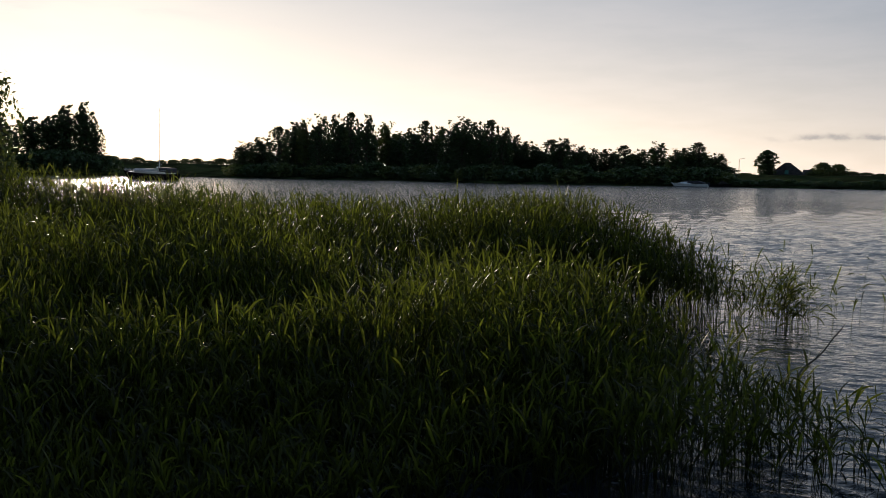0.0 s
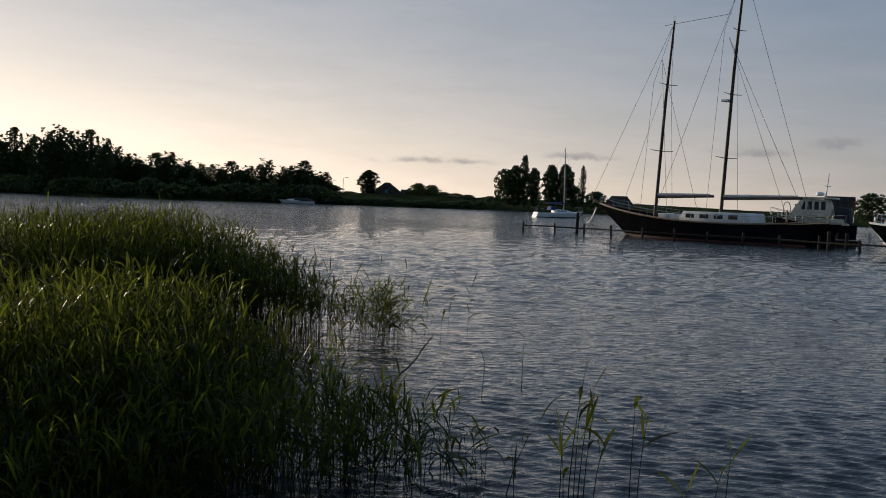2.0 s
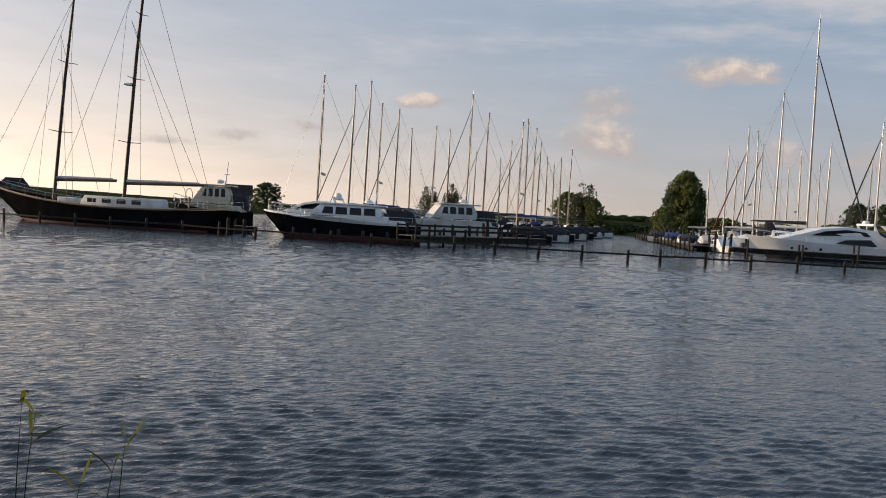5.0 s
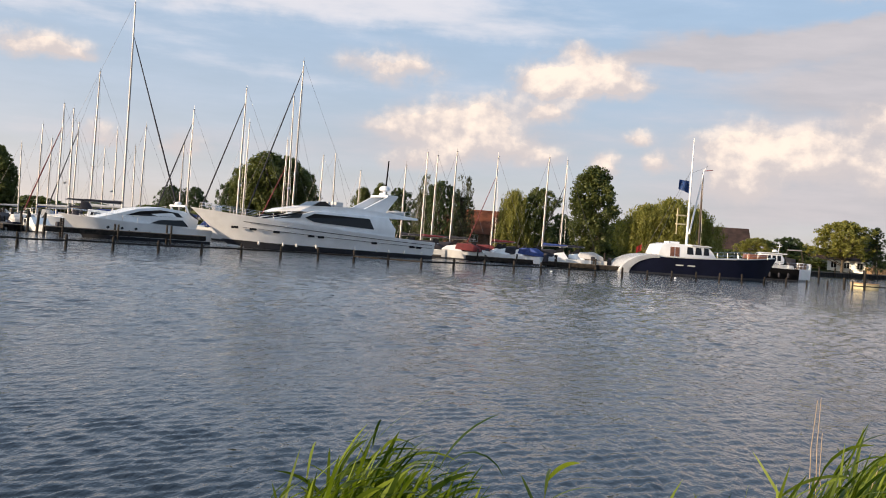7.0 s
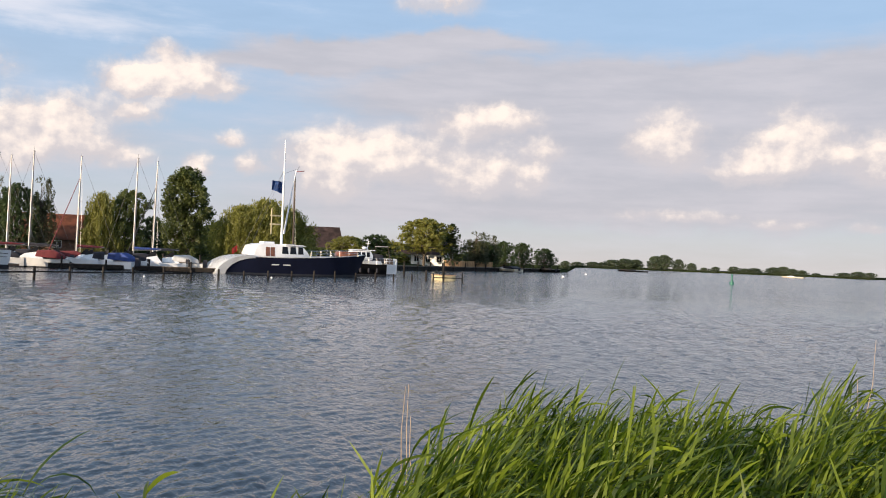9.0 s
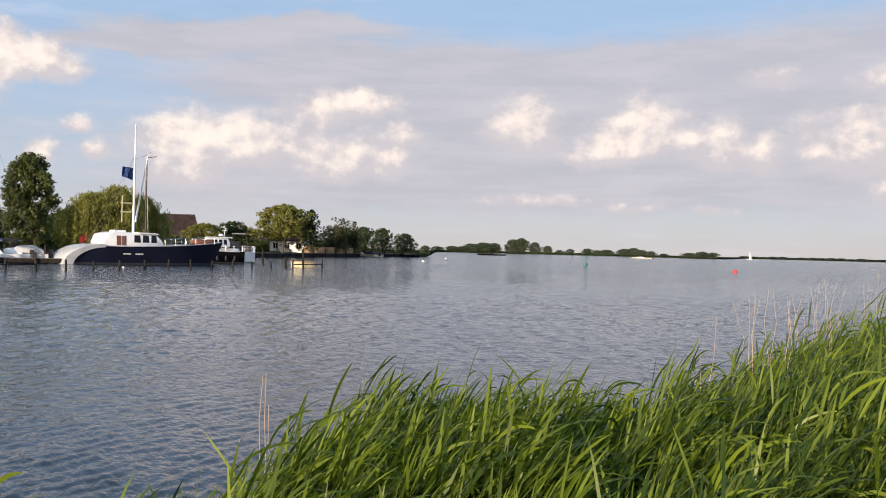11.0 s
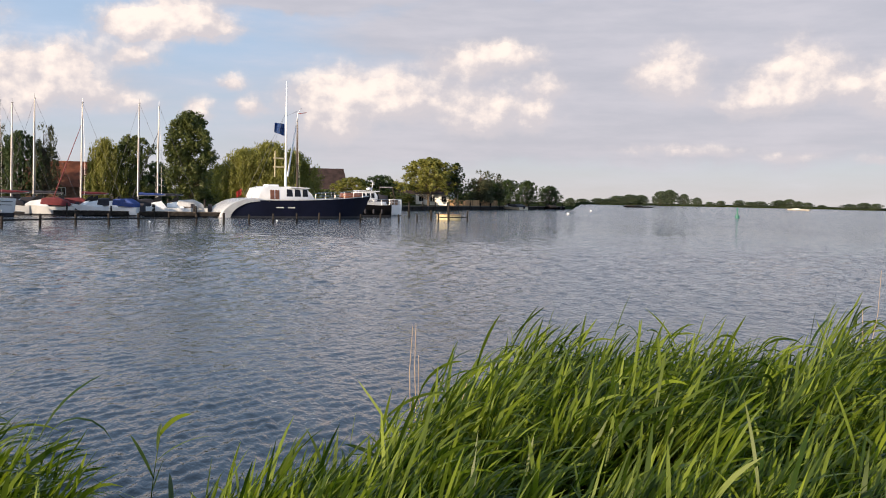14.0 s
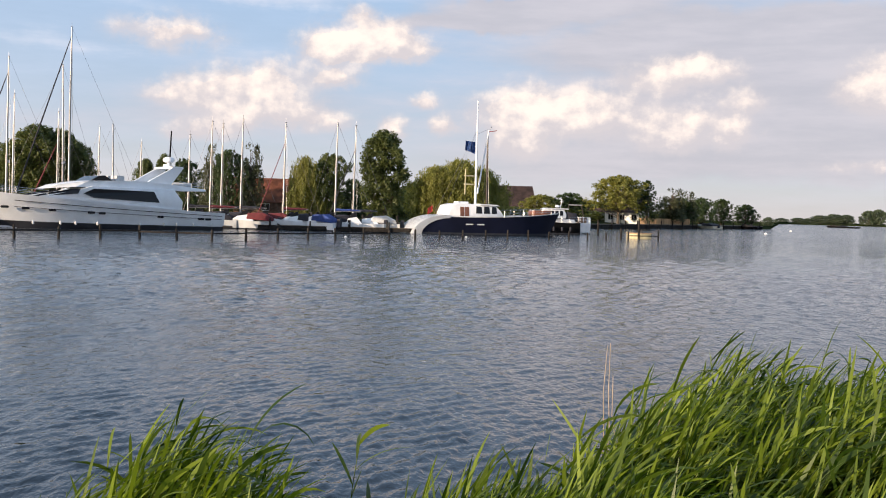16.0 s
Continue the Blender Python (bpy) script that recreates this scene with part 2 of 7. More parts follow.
def water_material():
    m = bpy.data.materials.new("lake_water")
    m.use_nodes = True
    n = Net(m.node_tree)
    co = n.add("ShaderNodeTexCoord").outputs["Object"]
    crest = n.add("ShaderNodeMapping", {"Vector": co, "Rotation": (0, 0, radians(12)), "Scale": (0.5, 1.0, 1.0)}).outputs[0]
    wave = n.noise(crest, 2.3, 3.0, 0.6).outputs[0]
    ripple = n.noise(crest, 8.0, 3.0, 0.55).outputs[0]
    gust = n.noise(co, 0.035, 3.0, 0.6).outputs[0]
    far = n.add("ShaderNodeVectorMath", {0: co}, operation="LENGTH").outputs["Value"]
    swell = n.noise(crest, 0.9, 3.0, 0.55).outputs[0]
    b0 = n.add("ShaderNodeBump", {"Strength": n.smooth(far, 45.0, 100.0, 0.0, 1.0), "Distance": 0.36, "Height": swell})
    b1 = n.add("ShaderNodeBump", {"Strength": n.math("MULTIPLY", n.smooth(far, 22.0, 60.0, 0.25, 1.0), n.smooth(gust, 0.25, 0.75, 0.7, 1.0)), "Distance": 0.17, "Height": wave, "Normal": b0.outputs[0]})
    b2 = n.add("ShaderNodeBump", {"Strength": n.smooth(far, 6.0, 30.0, 0.5, 0.9), "Distance": 0.05, "Height": ripple, "Normal": b1.outputs[0]})
    # roughness grows with distance from the viewpoint, for ripples too fine to resolve there
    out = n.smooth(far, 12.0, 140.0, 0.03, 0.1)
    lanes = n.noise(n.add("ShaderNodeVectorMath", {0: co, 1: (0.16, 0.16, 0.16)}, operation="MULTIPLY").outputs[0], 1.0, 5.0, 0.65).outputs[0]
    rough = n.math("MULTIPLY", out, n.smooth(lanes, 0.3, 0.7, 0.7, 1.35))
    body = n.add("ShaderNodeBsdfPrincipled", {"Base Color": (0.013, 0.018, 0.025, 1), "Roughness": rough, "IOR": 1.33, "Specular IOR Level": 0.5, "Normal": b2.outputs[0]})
    n.add("ShaderNodeOutputMaterial", {0: body.outputs[0]})
    return m


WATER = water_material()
GRASS = material("rough_grass", (0.026, 0.036, 0.013), 0.95, vary=0.3, scale=0.15, grain=0.8, grain_scale=3.0, second=(0.045, 0.042, 0.021), gloss=0.0)
TREE_LEAF = leaf_material("tree_leaves", (0.065, 0.088, 0.026), (0.145, 0.165, 0.048), 0.4)
POPLAR_LEAF = leaf_material("dark_leaves", (0.035, 0.06, 0.02), (0.065, 0.10, 0.03), 0.28)
WILLOW_LEAF = leaf_material("willow_leaves", (0.16, 0.165, 0.036), (0.29, 0.285, 0.07), 0.42)
SILVER_LEAF = leaf_material("silvery_leaves", (0.075, 0.088, 0.04), (0.12, 0.13, 0.07), 0.3)
FAR_LEAF = leaf_material("far_leaves", (0.05, 0.075, 0.04), (0.08, 0.105, 0.055), 0.2)
BARK = material("bark", (0.11, 0.085, 0.06), 0.9, vary=0.3, scale=4.0, grain=0.8, grain_scale=25.0)
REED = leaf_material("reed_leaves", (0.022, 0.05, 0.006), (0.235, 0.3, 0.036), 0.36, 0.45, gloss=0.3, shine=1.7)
# the same reed, its colour darkened to hold the backlit shade, translucency raised
REED_SHADED = leaf_material("reed_leaves_shaded", (0.007, 0.009, 0.002), (0.046, 0.054, 0.010), 0.62, 0.38, gloss=0.3, shine=4.4)
STRAW = leaf_material("dead_reed", (0.42, 0.31, 0.22), (0.55, 0.42, 0.30), 0.1, 0.7)
WHITE = material("white_gelcoat", (0.76, 0.78, 0.80), 0.28, vary=0.05, scale=0.8, coat=0.3)
CREAM = material("cream_paint", (0.58, 0.52, 0.40), 0.4, vary=0.06, scale=0.8)
GREYWHITE = material("weathered_white_paint", (0.62, 0.62, 0.60), 0.45, vary=0.1, scale=1.2)
NAVY = material("navy_hull_paint", (0.006, 0.008, 0.022), 0.5, vary=0.1, scale=0.8, gloss=0.12)
BLACK = material("black_hull_paint", (0.008, 0.008, 0.009), 0.8, vary=0.2, scale=1.0, gloss=0.0)
OXIDE = material("dark_red_antifouling", (0.085, 0.02, 0.017), 0.6, vary=0.25, scale=1.5)
RUST = material("red_antifouling", (0.28, 0.05, 0.035), 0.6, vary=0.25, scale=1.5)
ANTIFOUL = material("dark_antifouling", (0.02, 0.022, 0.03), 0.6, vary=0.2, scale=1.5)
TEAK = material("teak", (0.17, 0.11, 0.065), 0.6, vary=0.15, scale=3.0, grain=0.2)
VARNISH = material("varnished_wood", (0.20, 0.07, 0.03), 0.3, vary=0.15, scale=3.0, coat=0.4)
GLASS = material("tinted_window", (0.008, 0.009, 0.012), 0.14, vary=0.05, scale=0.5, gloss=0.3)
ALU = material("anodised_mast", (0.34, 0.33, 0.32), 0.42, metal=0.6, vary=0.06, scale=0.7)
# darker copy of the mast metal: backlit shade of the left berths in the colour
BACKLIT_MAST = material("backlit_mast", (0.16, 0.14, 0.13), 0.5, metal=0.3, vary=0.15, scale=0.8)
DARKMAST = material("dark_mast", (0.06, 0.045, 0.036), 0.55, vary=0.2, scale=1.0, gloss=0.3)
WIRE = material("rigging_wire", (0.16, 0.16, 0.17), 0.4, metal=0.7)
CHROME = material("polished_steel", (0.7, 0.7, 0.7), 0.25, metal=1.0)
CANVAS_BLUE = material("blue_canvas", (0.02, 0.05, 0.20), 0.85, vary=0.15, scale=3.0, grain=0.3)
CANVAS_DARK = material("dark_canvas", (0.025, 0.025, 0.035), 0.85, vary=0.15, scale=3.0, grain=0.3)
CANVAS_RED = material("maroon_canvas", (0.16, 0.025, 0.03), 0.85, vary=0.15, scale=3.0, grain=0.3)
CANVAS_PALE = material("pale_canvas", (0.45, 0.46, 0.47), 0.85, vary=0.1, scale=2.0, grain=0.3)
RUBBER = material("fender_rubber", (0.72, 0.72, 0.70), 0.5, vary=0.08)
TIMBER = material("wet_timber", (0.03, 0.026, 0.023), 0.8, vary=0.35, scale=5.0, grain=0.6, grain_scale=30.0, spread=0.3, gloss=0.15)
PLANK = material("jetty_planks", (0.16, 0.13, 0.10), 0.85, vary=0.3, scale=3.0, grain=0.5, grain_scale=25.0)
PALETIMBER = material("pale_timber", (0.46, 0.29, 0.15), 0.8, vary=0.25, scale=2.0, grain=0.4)
BRICK = material("house_brick", (0.22, 0.12, 0.08), 0.85, vary=0.2, scale=2.0, grain=0.5, grain_scale=20.0)
ROOF_DARK = material("dark_roof_tiles", (0.075, 0.045, 0.04), 0.75, vary=0.25, scale=1.0, grain=0.6, grain_scale=9.0)
ROOF_RED = material("red_roof_tiles", (0.30, 0.10, 0.05), 0.8, vary=0.2, scale=1.0, grain=0.6, grain_scale=9.0)
THATCH = material("dark_thatch", (0.06, 0.05, 0.045), 0.95, vary=0.25, scale=1.0, grain=0.6, grain_scale=15.0)
PLASTER = material("white_plaster", (0.76, 0.74, 0.70), 0.85, vary=0.06, scale=1.0)
YELLOW = material("yellow_paint", (0.50, 0.44, 0.27), 0.55, vary=0.12, scale=2.0)
RED = material("red_paint", (0.5, 0.04, 0.03), 0.5, vary=0.1)
GREEN = material("green_paint", (0.03, 0.16, 0.12), 0.5, vary=0.12)
FLAG = material("blue_flag_cloth", (0.03, 0.09, 0.28), 0.85, vary=0.1, scale=4.0, second=(0.6, 0.6, 0.6), second_amount=0.2)
STEEL = material("galvanised_steel", (0.35, 0.35, 0.36), 0.5, metal=0.6, vary=0.15)

# ---- building helpers ----


def mesh_of(name, bm, mat, smooth_deg=None):
    bmesh.ops.recalc_face_normals(bm, faces=bm.faces)
    me = bpy.data.meshes.new(name)
    bm.to_mesh(me)
    bm.free()
    me.materials.append(mat)
    if smooth_deg:
        me.shade_smooth()
        me.set_sharp_from_angle(angle=radians(smooth_deg))
    return me


def part(name, bm, mat, parent, label="", smooth_deg=None):
    ob = new(name, mesh_of(name, bm, mat, smooth_deg))
    ob.parent = parent
    return tagged(ob, label)


def thing(name, m, label, category, group="", kind=""):
    ob = new(name)
    ob.empty_display_size = 0.3
    ob.matrix_basis = m
    return tagged(ob, label, category, group, kind)


def lone(name, bm, mat, label, category, group="", kind="", m=None, smooth_deg=None):
    ob = new(name, mesh_of(name, bm, mat, smooth_deg))
    if m is not None:
        ob.matrix_basis = m
    return tagged(ob, label, category, group, kind)


def raw_mesh(name, verts, faces, mat, smooth=False):
    me = bpy.data.meshes.new(name)
    me.from_pydata(np.asarray(verts, dtype=float).tolist() if not isinstance(verts, list) else verts, [], faces)
    me.materials.append(mat)
    if smooth:
        me.shade_smooth()
    return me


def tube(bm, pts, radii, n=8, cap=True):
    """A tube along pts; radii one number or one per point."""
    pts = [Vector(p) for p in pts]
    radii = [radii] * len(pts) if isinstance(radii, (int, float)) else radii
    rings = []
    for i, p in enumerate(pts):
        d = (pts[min(i + 1, len(pts) - 1)] - pts[max(i - 1, 0)]).normalized()
        side = d.cross(Vector((0, 0, 1)) if abs(d.z) < 0.95 else Vector((1, 0, 0))).normalized()
        up = side.cross(d)
        rings.append([bm.verts.new(p + radii[i] * (math.cos(a) * side + math.sin(a) * up)) for a in (2 * math.pi * k / n for k in range(n))])
    for a, b in zip(rings, rings[1:]):
        for k in range(n):
            bm.faces.new((a[k], a[(k + 1) % n], b[(k + 1) % n], b[k]))
    if cap:
        bm.faces.new(rings[0][::-1])
        bm.faces.new(rings[-1])
    return bm


def box(bm, x0, x1, y0, y1, z0, z1, bevel=0.0):
    v = [bm.verts.new((x, y, z)) for x in (x0, x1) for y in (y0, y1) for z in (z0, z1)]
    f = [bm.faces.new([v[i] for i in q]) for q in ((0, 1, 3, 2), (4, 6, 7, 5), (0, 4, 5, 1), (2, 3, 7, 6), (0, 2, 6, 4), (1, 5, 7, 3))]
    if bevel:
        edges = {e for face in f for e in face.edges}
        bmesh.ops.bevel(bm, geom=list(edges), offset=bevel, segments=2, profile=0.5, affect="EDGES")
    return bm


def profile(bm, pts, half, bevel=0.0, thin=None):
    """A side view (x, z) drawn out across the beam. half: the half width, a number or a function of (x, z)."""
    hw = half if callable(half) else (lambda x, z: half)
    a = [bm.verts.new((x, hw(x, z), z)) for x, z in pts]
    b = [bm.verts.new((x, -hw(x, z), z)) for x, z in pts]
    f = [bm.faces.new(a), bm.faces.new(b[::-1])]
    for i in range(len(pts)):
        j = (i + 1) % len(pts)
        f.append(bm.faces.new((a[i], b[i], b[j], a[j])))
    if bevel:
        edges = {e for face in f for e in face.edges}
        bmesh.ops.bevel(bm, geom=list(edges), offset=bevel, segments=2, profile=0.5, affect="EDGES")
    bmesh.ops.triangulate(bm, faces=[x for x in bm.faces if len(x.verts) > 4])
    return bm


def plate(bm, pts, half, side, thick=0.03, proud=0.012):
    """A pane on the side of a superstructure: side +1 or -1."""
    hw = half if callable(half) else (lambda x, z: half)
    o = [bm.verts.new((x, side * (hw(x, z) + proud), z)) for x, z in pts]
    i = [bm.verts.new((x, side * (hw(x, z) + proud - thick), z)) for x, z in pts]
    bm.faces.new(o)
    bm.faces.new(i[::-1])
    for k in range(len(pts)):
        j = (k + 1) % len(pts)
        bm.faces.new((o[k], i[k], i[j], o[j]))
    return bm


def hull_mesh(length, beam, bow_h, mid_h, stern_h, rake=0.9, stern_w=0.8, z0=-0.35, z1=1.0, grow=0.0, n=20, fine=2.2, flare=0.3, stern_rake=0.0):
    """A hull from keel line to sheer between the fractions z0 (below water, metres) and z1 (share of the sheer height).
    x runs from -length/2 (stern) to +length/2 (bow). Returns a bmesh with a deck."""
    bm = bmesh.new()
    rows = []
    for i in range(n + 1):
        s = i / n
        sheer = (stern_h * (1 - s) ** 2 + 2 * (2 * mid_h - 0.5 * bow_h - 0.5 * stern_h) * s * (1 - s) + bow_h * s**2)
        top_w = beam / 2 * (1 - max(0.0, (s - 0.45) / 0.55) ** fine) * (stern_w + (1 - stern_w) * min(1.0, s / 0.4))
        ring = []
        for k in range(7):
            f = k / 6
            z = z0 + (sheer * z1 - z0) * f
            up = max(0.0, z) / max(sheer, 0.01)
            w = top_w * (1 - flare * (1 - up) * (0.35 + 0.65 * s)) * (1.0 if z > 0 else 1.0 + 0.5 * z)
            lead = rake * (1 - up) * max(0.0, (s - 0.6) / 0.4) ** 1.5
            lag = stern_rake * up * max(0.0, (0.25 - s) / 0.25)
            x = -length / 2 + length * s - lead + lag
            ring.append((x, max(w, 0.015) + grow, z))
        rows.append(ring)
    left = [[bm.verts.new(p) for p in r] for r in rows]
    right = [[bm.verts.new((x, -y, z)) for x, y, z in r] for r in rows]
    for i in range(n):
        for k in range(6):
            bm.faces.new((left[i][k], left[i + 1][k], left[i + 1][k + 1], left[i][k + 1]))
            bm.faces.new((right[i][k], right[i][k + 1], right[i + 1][k + 1], right[i + 1][k]))
        bm.faces.new((left[i][6], left[i + 1][6], right[i + 1][6], right[i][6]))
        bm.faces.new((left[i][0], right[i][0], right[i + 1][0], left[i + 1][0]))
    for k in range(6):
        bm.faces.new((left[0][k], left[0][k + 1], right[0][k + 1], right[0][k]))
        bm.faces.new((left[n][k], right[n][k], right[n][k + 1], left[n][k + 1]))
    return bm


def berth(az_stern, d_stern, az_bow, d_bow):
    """A boat's pose between the bearings of its ends, and its length."""
    a, b = polar(az_stern, d_stern), polar(az_bow, d_bow)
    mid, d = (a + b) / 2, b - a
    return pose(mid.x, mid.y, 0, 0, 0, math.degrees(math.atan2(d.y, d.x))), d.length

# ---- ground, lake ----
# the far shore by bearing: distance of the waterline, height of the land behind it, height of the dike
SHORE = [
    (-75, 300, 0.7, 4.6), (-40, 322, 0.7, 4.6), (-30, 323, 0.7, 4.6), (-26, 310, 0.7, 4.4), (-17, 296, 0.7, 2.6), (-12, 252, 0.7, 2.8),
    (-7, 236, 0.7, 2.8), (2, 246, 0.7, 3.2), (12, 242, 0.7, 3.2), (20, 232, 0.7, 2.8), (30, 190, 0.8, 1.6), (44, 178, 0.8, 1.6),
    (50, 176, 0.8, 2.6), (54, 174, 0.8, 2.6), (56, 158, 0.8, 1.6), (65, 150, 0.8, 1.2), (75, 132, 0.8, 1.2), (84, 113, 0.8, 1.2),
    (91, 112, 0.8, 1.2), (95, 138, 0.8, 1.2), (100, 172, 0.8, 1.2), (104, 212, 0.8, 1.2), (109.8, 285, 0.8, 1.2), (111.2, 310, 0.8, 1.2),
    (111.6, 1250, 1.5, 3.0), (117, 1300, 1.5, 3.0), (123, 1250, 1.5, 3.0), (127.4, 1050, 1.5, 2.5), (128.4, 1150, 1.5, 2.5), (128.8, 2400, 1.5, 3.5), (150, 2600, 1.5, 3.5),
]
# the bank the viewer stands on: bearing, distance of its waterline
BANK = [(-75, 60.0), (-60, 30.0), (-48, 22.0), (-40, 6.5), (-30, 4.5), (0, 4.0), (60, 4.0), (80, 5.0), (100, 6.0), (122, 7.4), (128, 9.5), (132, 13.0), (135, 17.0), (138, 26.0), (142, 44.0), (150, 90.0)]


def table(rows, az, column):
    return float(np.interp(az, [r[0] for r in rows], [r[column] for r in rows]))


def ground_rows(az):
    """Radii and heights of the ground along one bearing."""
    if -75 <= az <= 150:
        near, far, land, dike = table(BANK, az, 1), table(SHORE, az, 1), table(SHORE, az, 2), table(SHORE, az, 3)
        if near > far - 40:
            near = far - 40
        return [(0.0, 0.62), (0.8, 0.62), (1.6, 0.55), (max(2.0, near * 0.8), 0.35), (near, 0.0), (near * 1.12 + 0.4, -0.5), (near * 1.3 + 2, -1.3), (far - 12, -1.6), (far - 2.5, -0.6),
                (far, 0.02), (far + 1.2, land * 0.7), (far + 6, land), (far + 26, land + 0.2), (far + 44, dike), (far + 49, dike), (far + 66, land), (far + 260, land), (4600, land)]
    steps = [0, 0.8, 1.6, 2.4, 4, 7, 12, 25, 45, 80, 120, 170, 240, 320, 400, 700, 1500, 4600]
    return [(r, 0.62 + 0.3 * min(1, r / 40)) for r in steps]


def build_ground():
    azs = [a / 2 for a in range(-150, 301)] + list(range(155, 285, 5))
    verts, faces = [], []
    rng = random.Random(3)
    for az in azs:
        for r, z in ground_rows(az):
            q = polar(az, r)
            rough = 0.0 if r > 600 else 0.05 * noise.noise((q.x * 0.5, q.y * 0.5, 0.3)) if r < 30 else rng.uniform(-0.08, 0.08)
            p = polar(az, r + (rng.uniform(-1, 1) * min(1.2, r * 0.006) if r > 30 else 0), z + rough)
            verts.append(tuple(p))
    k, n = len(ground_rows(0)), len(azs)
    for i in range(n):
        for j in range(k - 1):
            a, b = i * k + j, ((i + 1) % n) * k + j
            faces.append((a, a + 1, b + 1, b))
    me = raw_mesh("ground", verts, faces, GRASS, True)
    tagged(new("ground", me), "grassy polder land, dike and lake bed", "ground", kind="structure")


def build_water():
    """One sheet with real wind waves near the viewer."""
    azs = [-70 + 0.3 * i for i in range(735)] + [152 + 6 * i for i in range(23)]
    radii, r = [1.2], 1.2
    while r < 4550:
        r = r + 0.25 if r < 5 else r * (1.0048 if r < 26 else 1.0066 if r < 85 else 1.012 if r < 150 else 1.08)
        radii.append(min(r, 4550))
    az, rad = np.radians(np.array(azs)), np.array(radii)
    x, y = rad[None] * np.sin(az)[:, None], rad[None] * np.cos(az)[:, None]
    z = np.zeros_like(x)
    rng = np.random.RandomState(11)
    for i in range(110):
        # short chop close by, longer waves further out
        short = i < 56
        lam = 0.11 * (2.9 ** rng.rand()) if short else 0.42 * (2.1 ** rng.rand())
        turn = radians(203) + rng.normal(0, 0.5 if short else 0.55)
        k, amp = 2 * math.pi / lam, (0.0096 if short else 0.007) * lam**0.95 * rng.uniform(0.5, 1.3)
        phase = k * (x * math.sin(turn) + y * math.cos(turn)) + rng.uniform(0, 6.28)
        reach = 70 if short else 100
        fade = np.clip((lam * reach - rad) / (lam * reach * 0.4), 0, 1)[None]
        if not short:
            fade = fade * np.clip((rad - 10) / 22, 0.1, 1)[None] * (1.0 if lam < 1.2 else np.clip((rad - 20) / 30, 0.0, 1)[None])
        wob = 0.6 + 0.4 * np.sin(0.23 * x * math.cos(turn * 2.1 + i) + 0.31 * y * math.sin(i * 1.7) + i)
        z += amp * fade * wob * (np.sin(phase) + 0.22 * np.sin(2 * phase + 1.2))
    z *= np.clip((rad - 1.5) / 3, 0.3, 1)[None]
    verts = np.stack([x, y, z], -1).reshape(-1, 3)
    m, n = len(radii), len(azs)
    ii, jj = np.meshgrid(np.arange(n), np.arange(m - 1), indexing="ij")
    a, b = (ii * m + jj).ravel(), (((ii + 1) % n) * m + jj).ravel()
    faces = np.stack([a, b, b + 1, a + 1], -1)
    me = bpy.data.meshes.new("water")
    me.from_pydata(verts.tolist(), [], faces.tolist())
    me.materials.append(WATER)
    me.shade_smooth()
    tagged(new("water", me), "grey-blue lake water rippled by the wind", "water", kind="structure")


build_ground()
build_water()

# ---- trees ----


def envelope(style, u):
    """The crown's half width as a share of its widest, from its foot (0) to its top (1)."""
    if style == "column":
        return (1 - u) ** 0.4 * (0.72 + 0.45 * u)
    if style == "egg":
        return (1 - u) ** 0.5 * (0.62 + 1.0 * u)
    if style == "round":
        return max(0.0, 1 - abs(1.75 * u - 0.72) ** 2.2 / 1.12) ** 0.5
    if style == "willow":
        return max(0.0, 1 - u**2.4) ** 0.5 * (0.86 + 0.14 * u)
    return (1 - u) ** 0.42 * (0.72 + 0.5 * u)


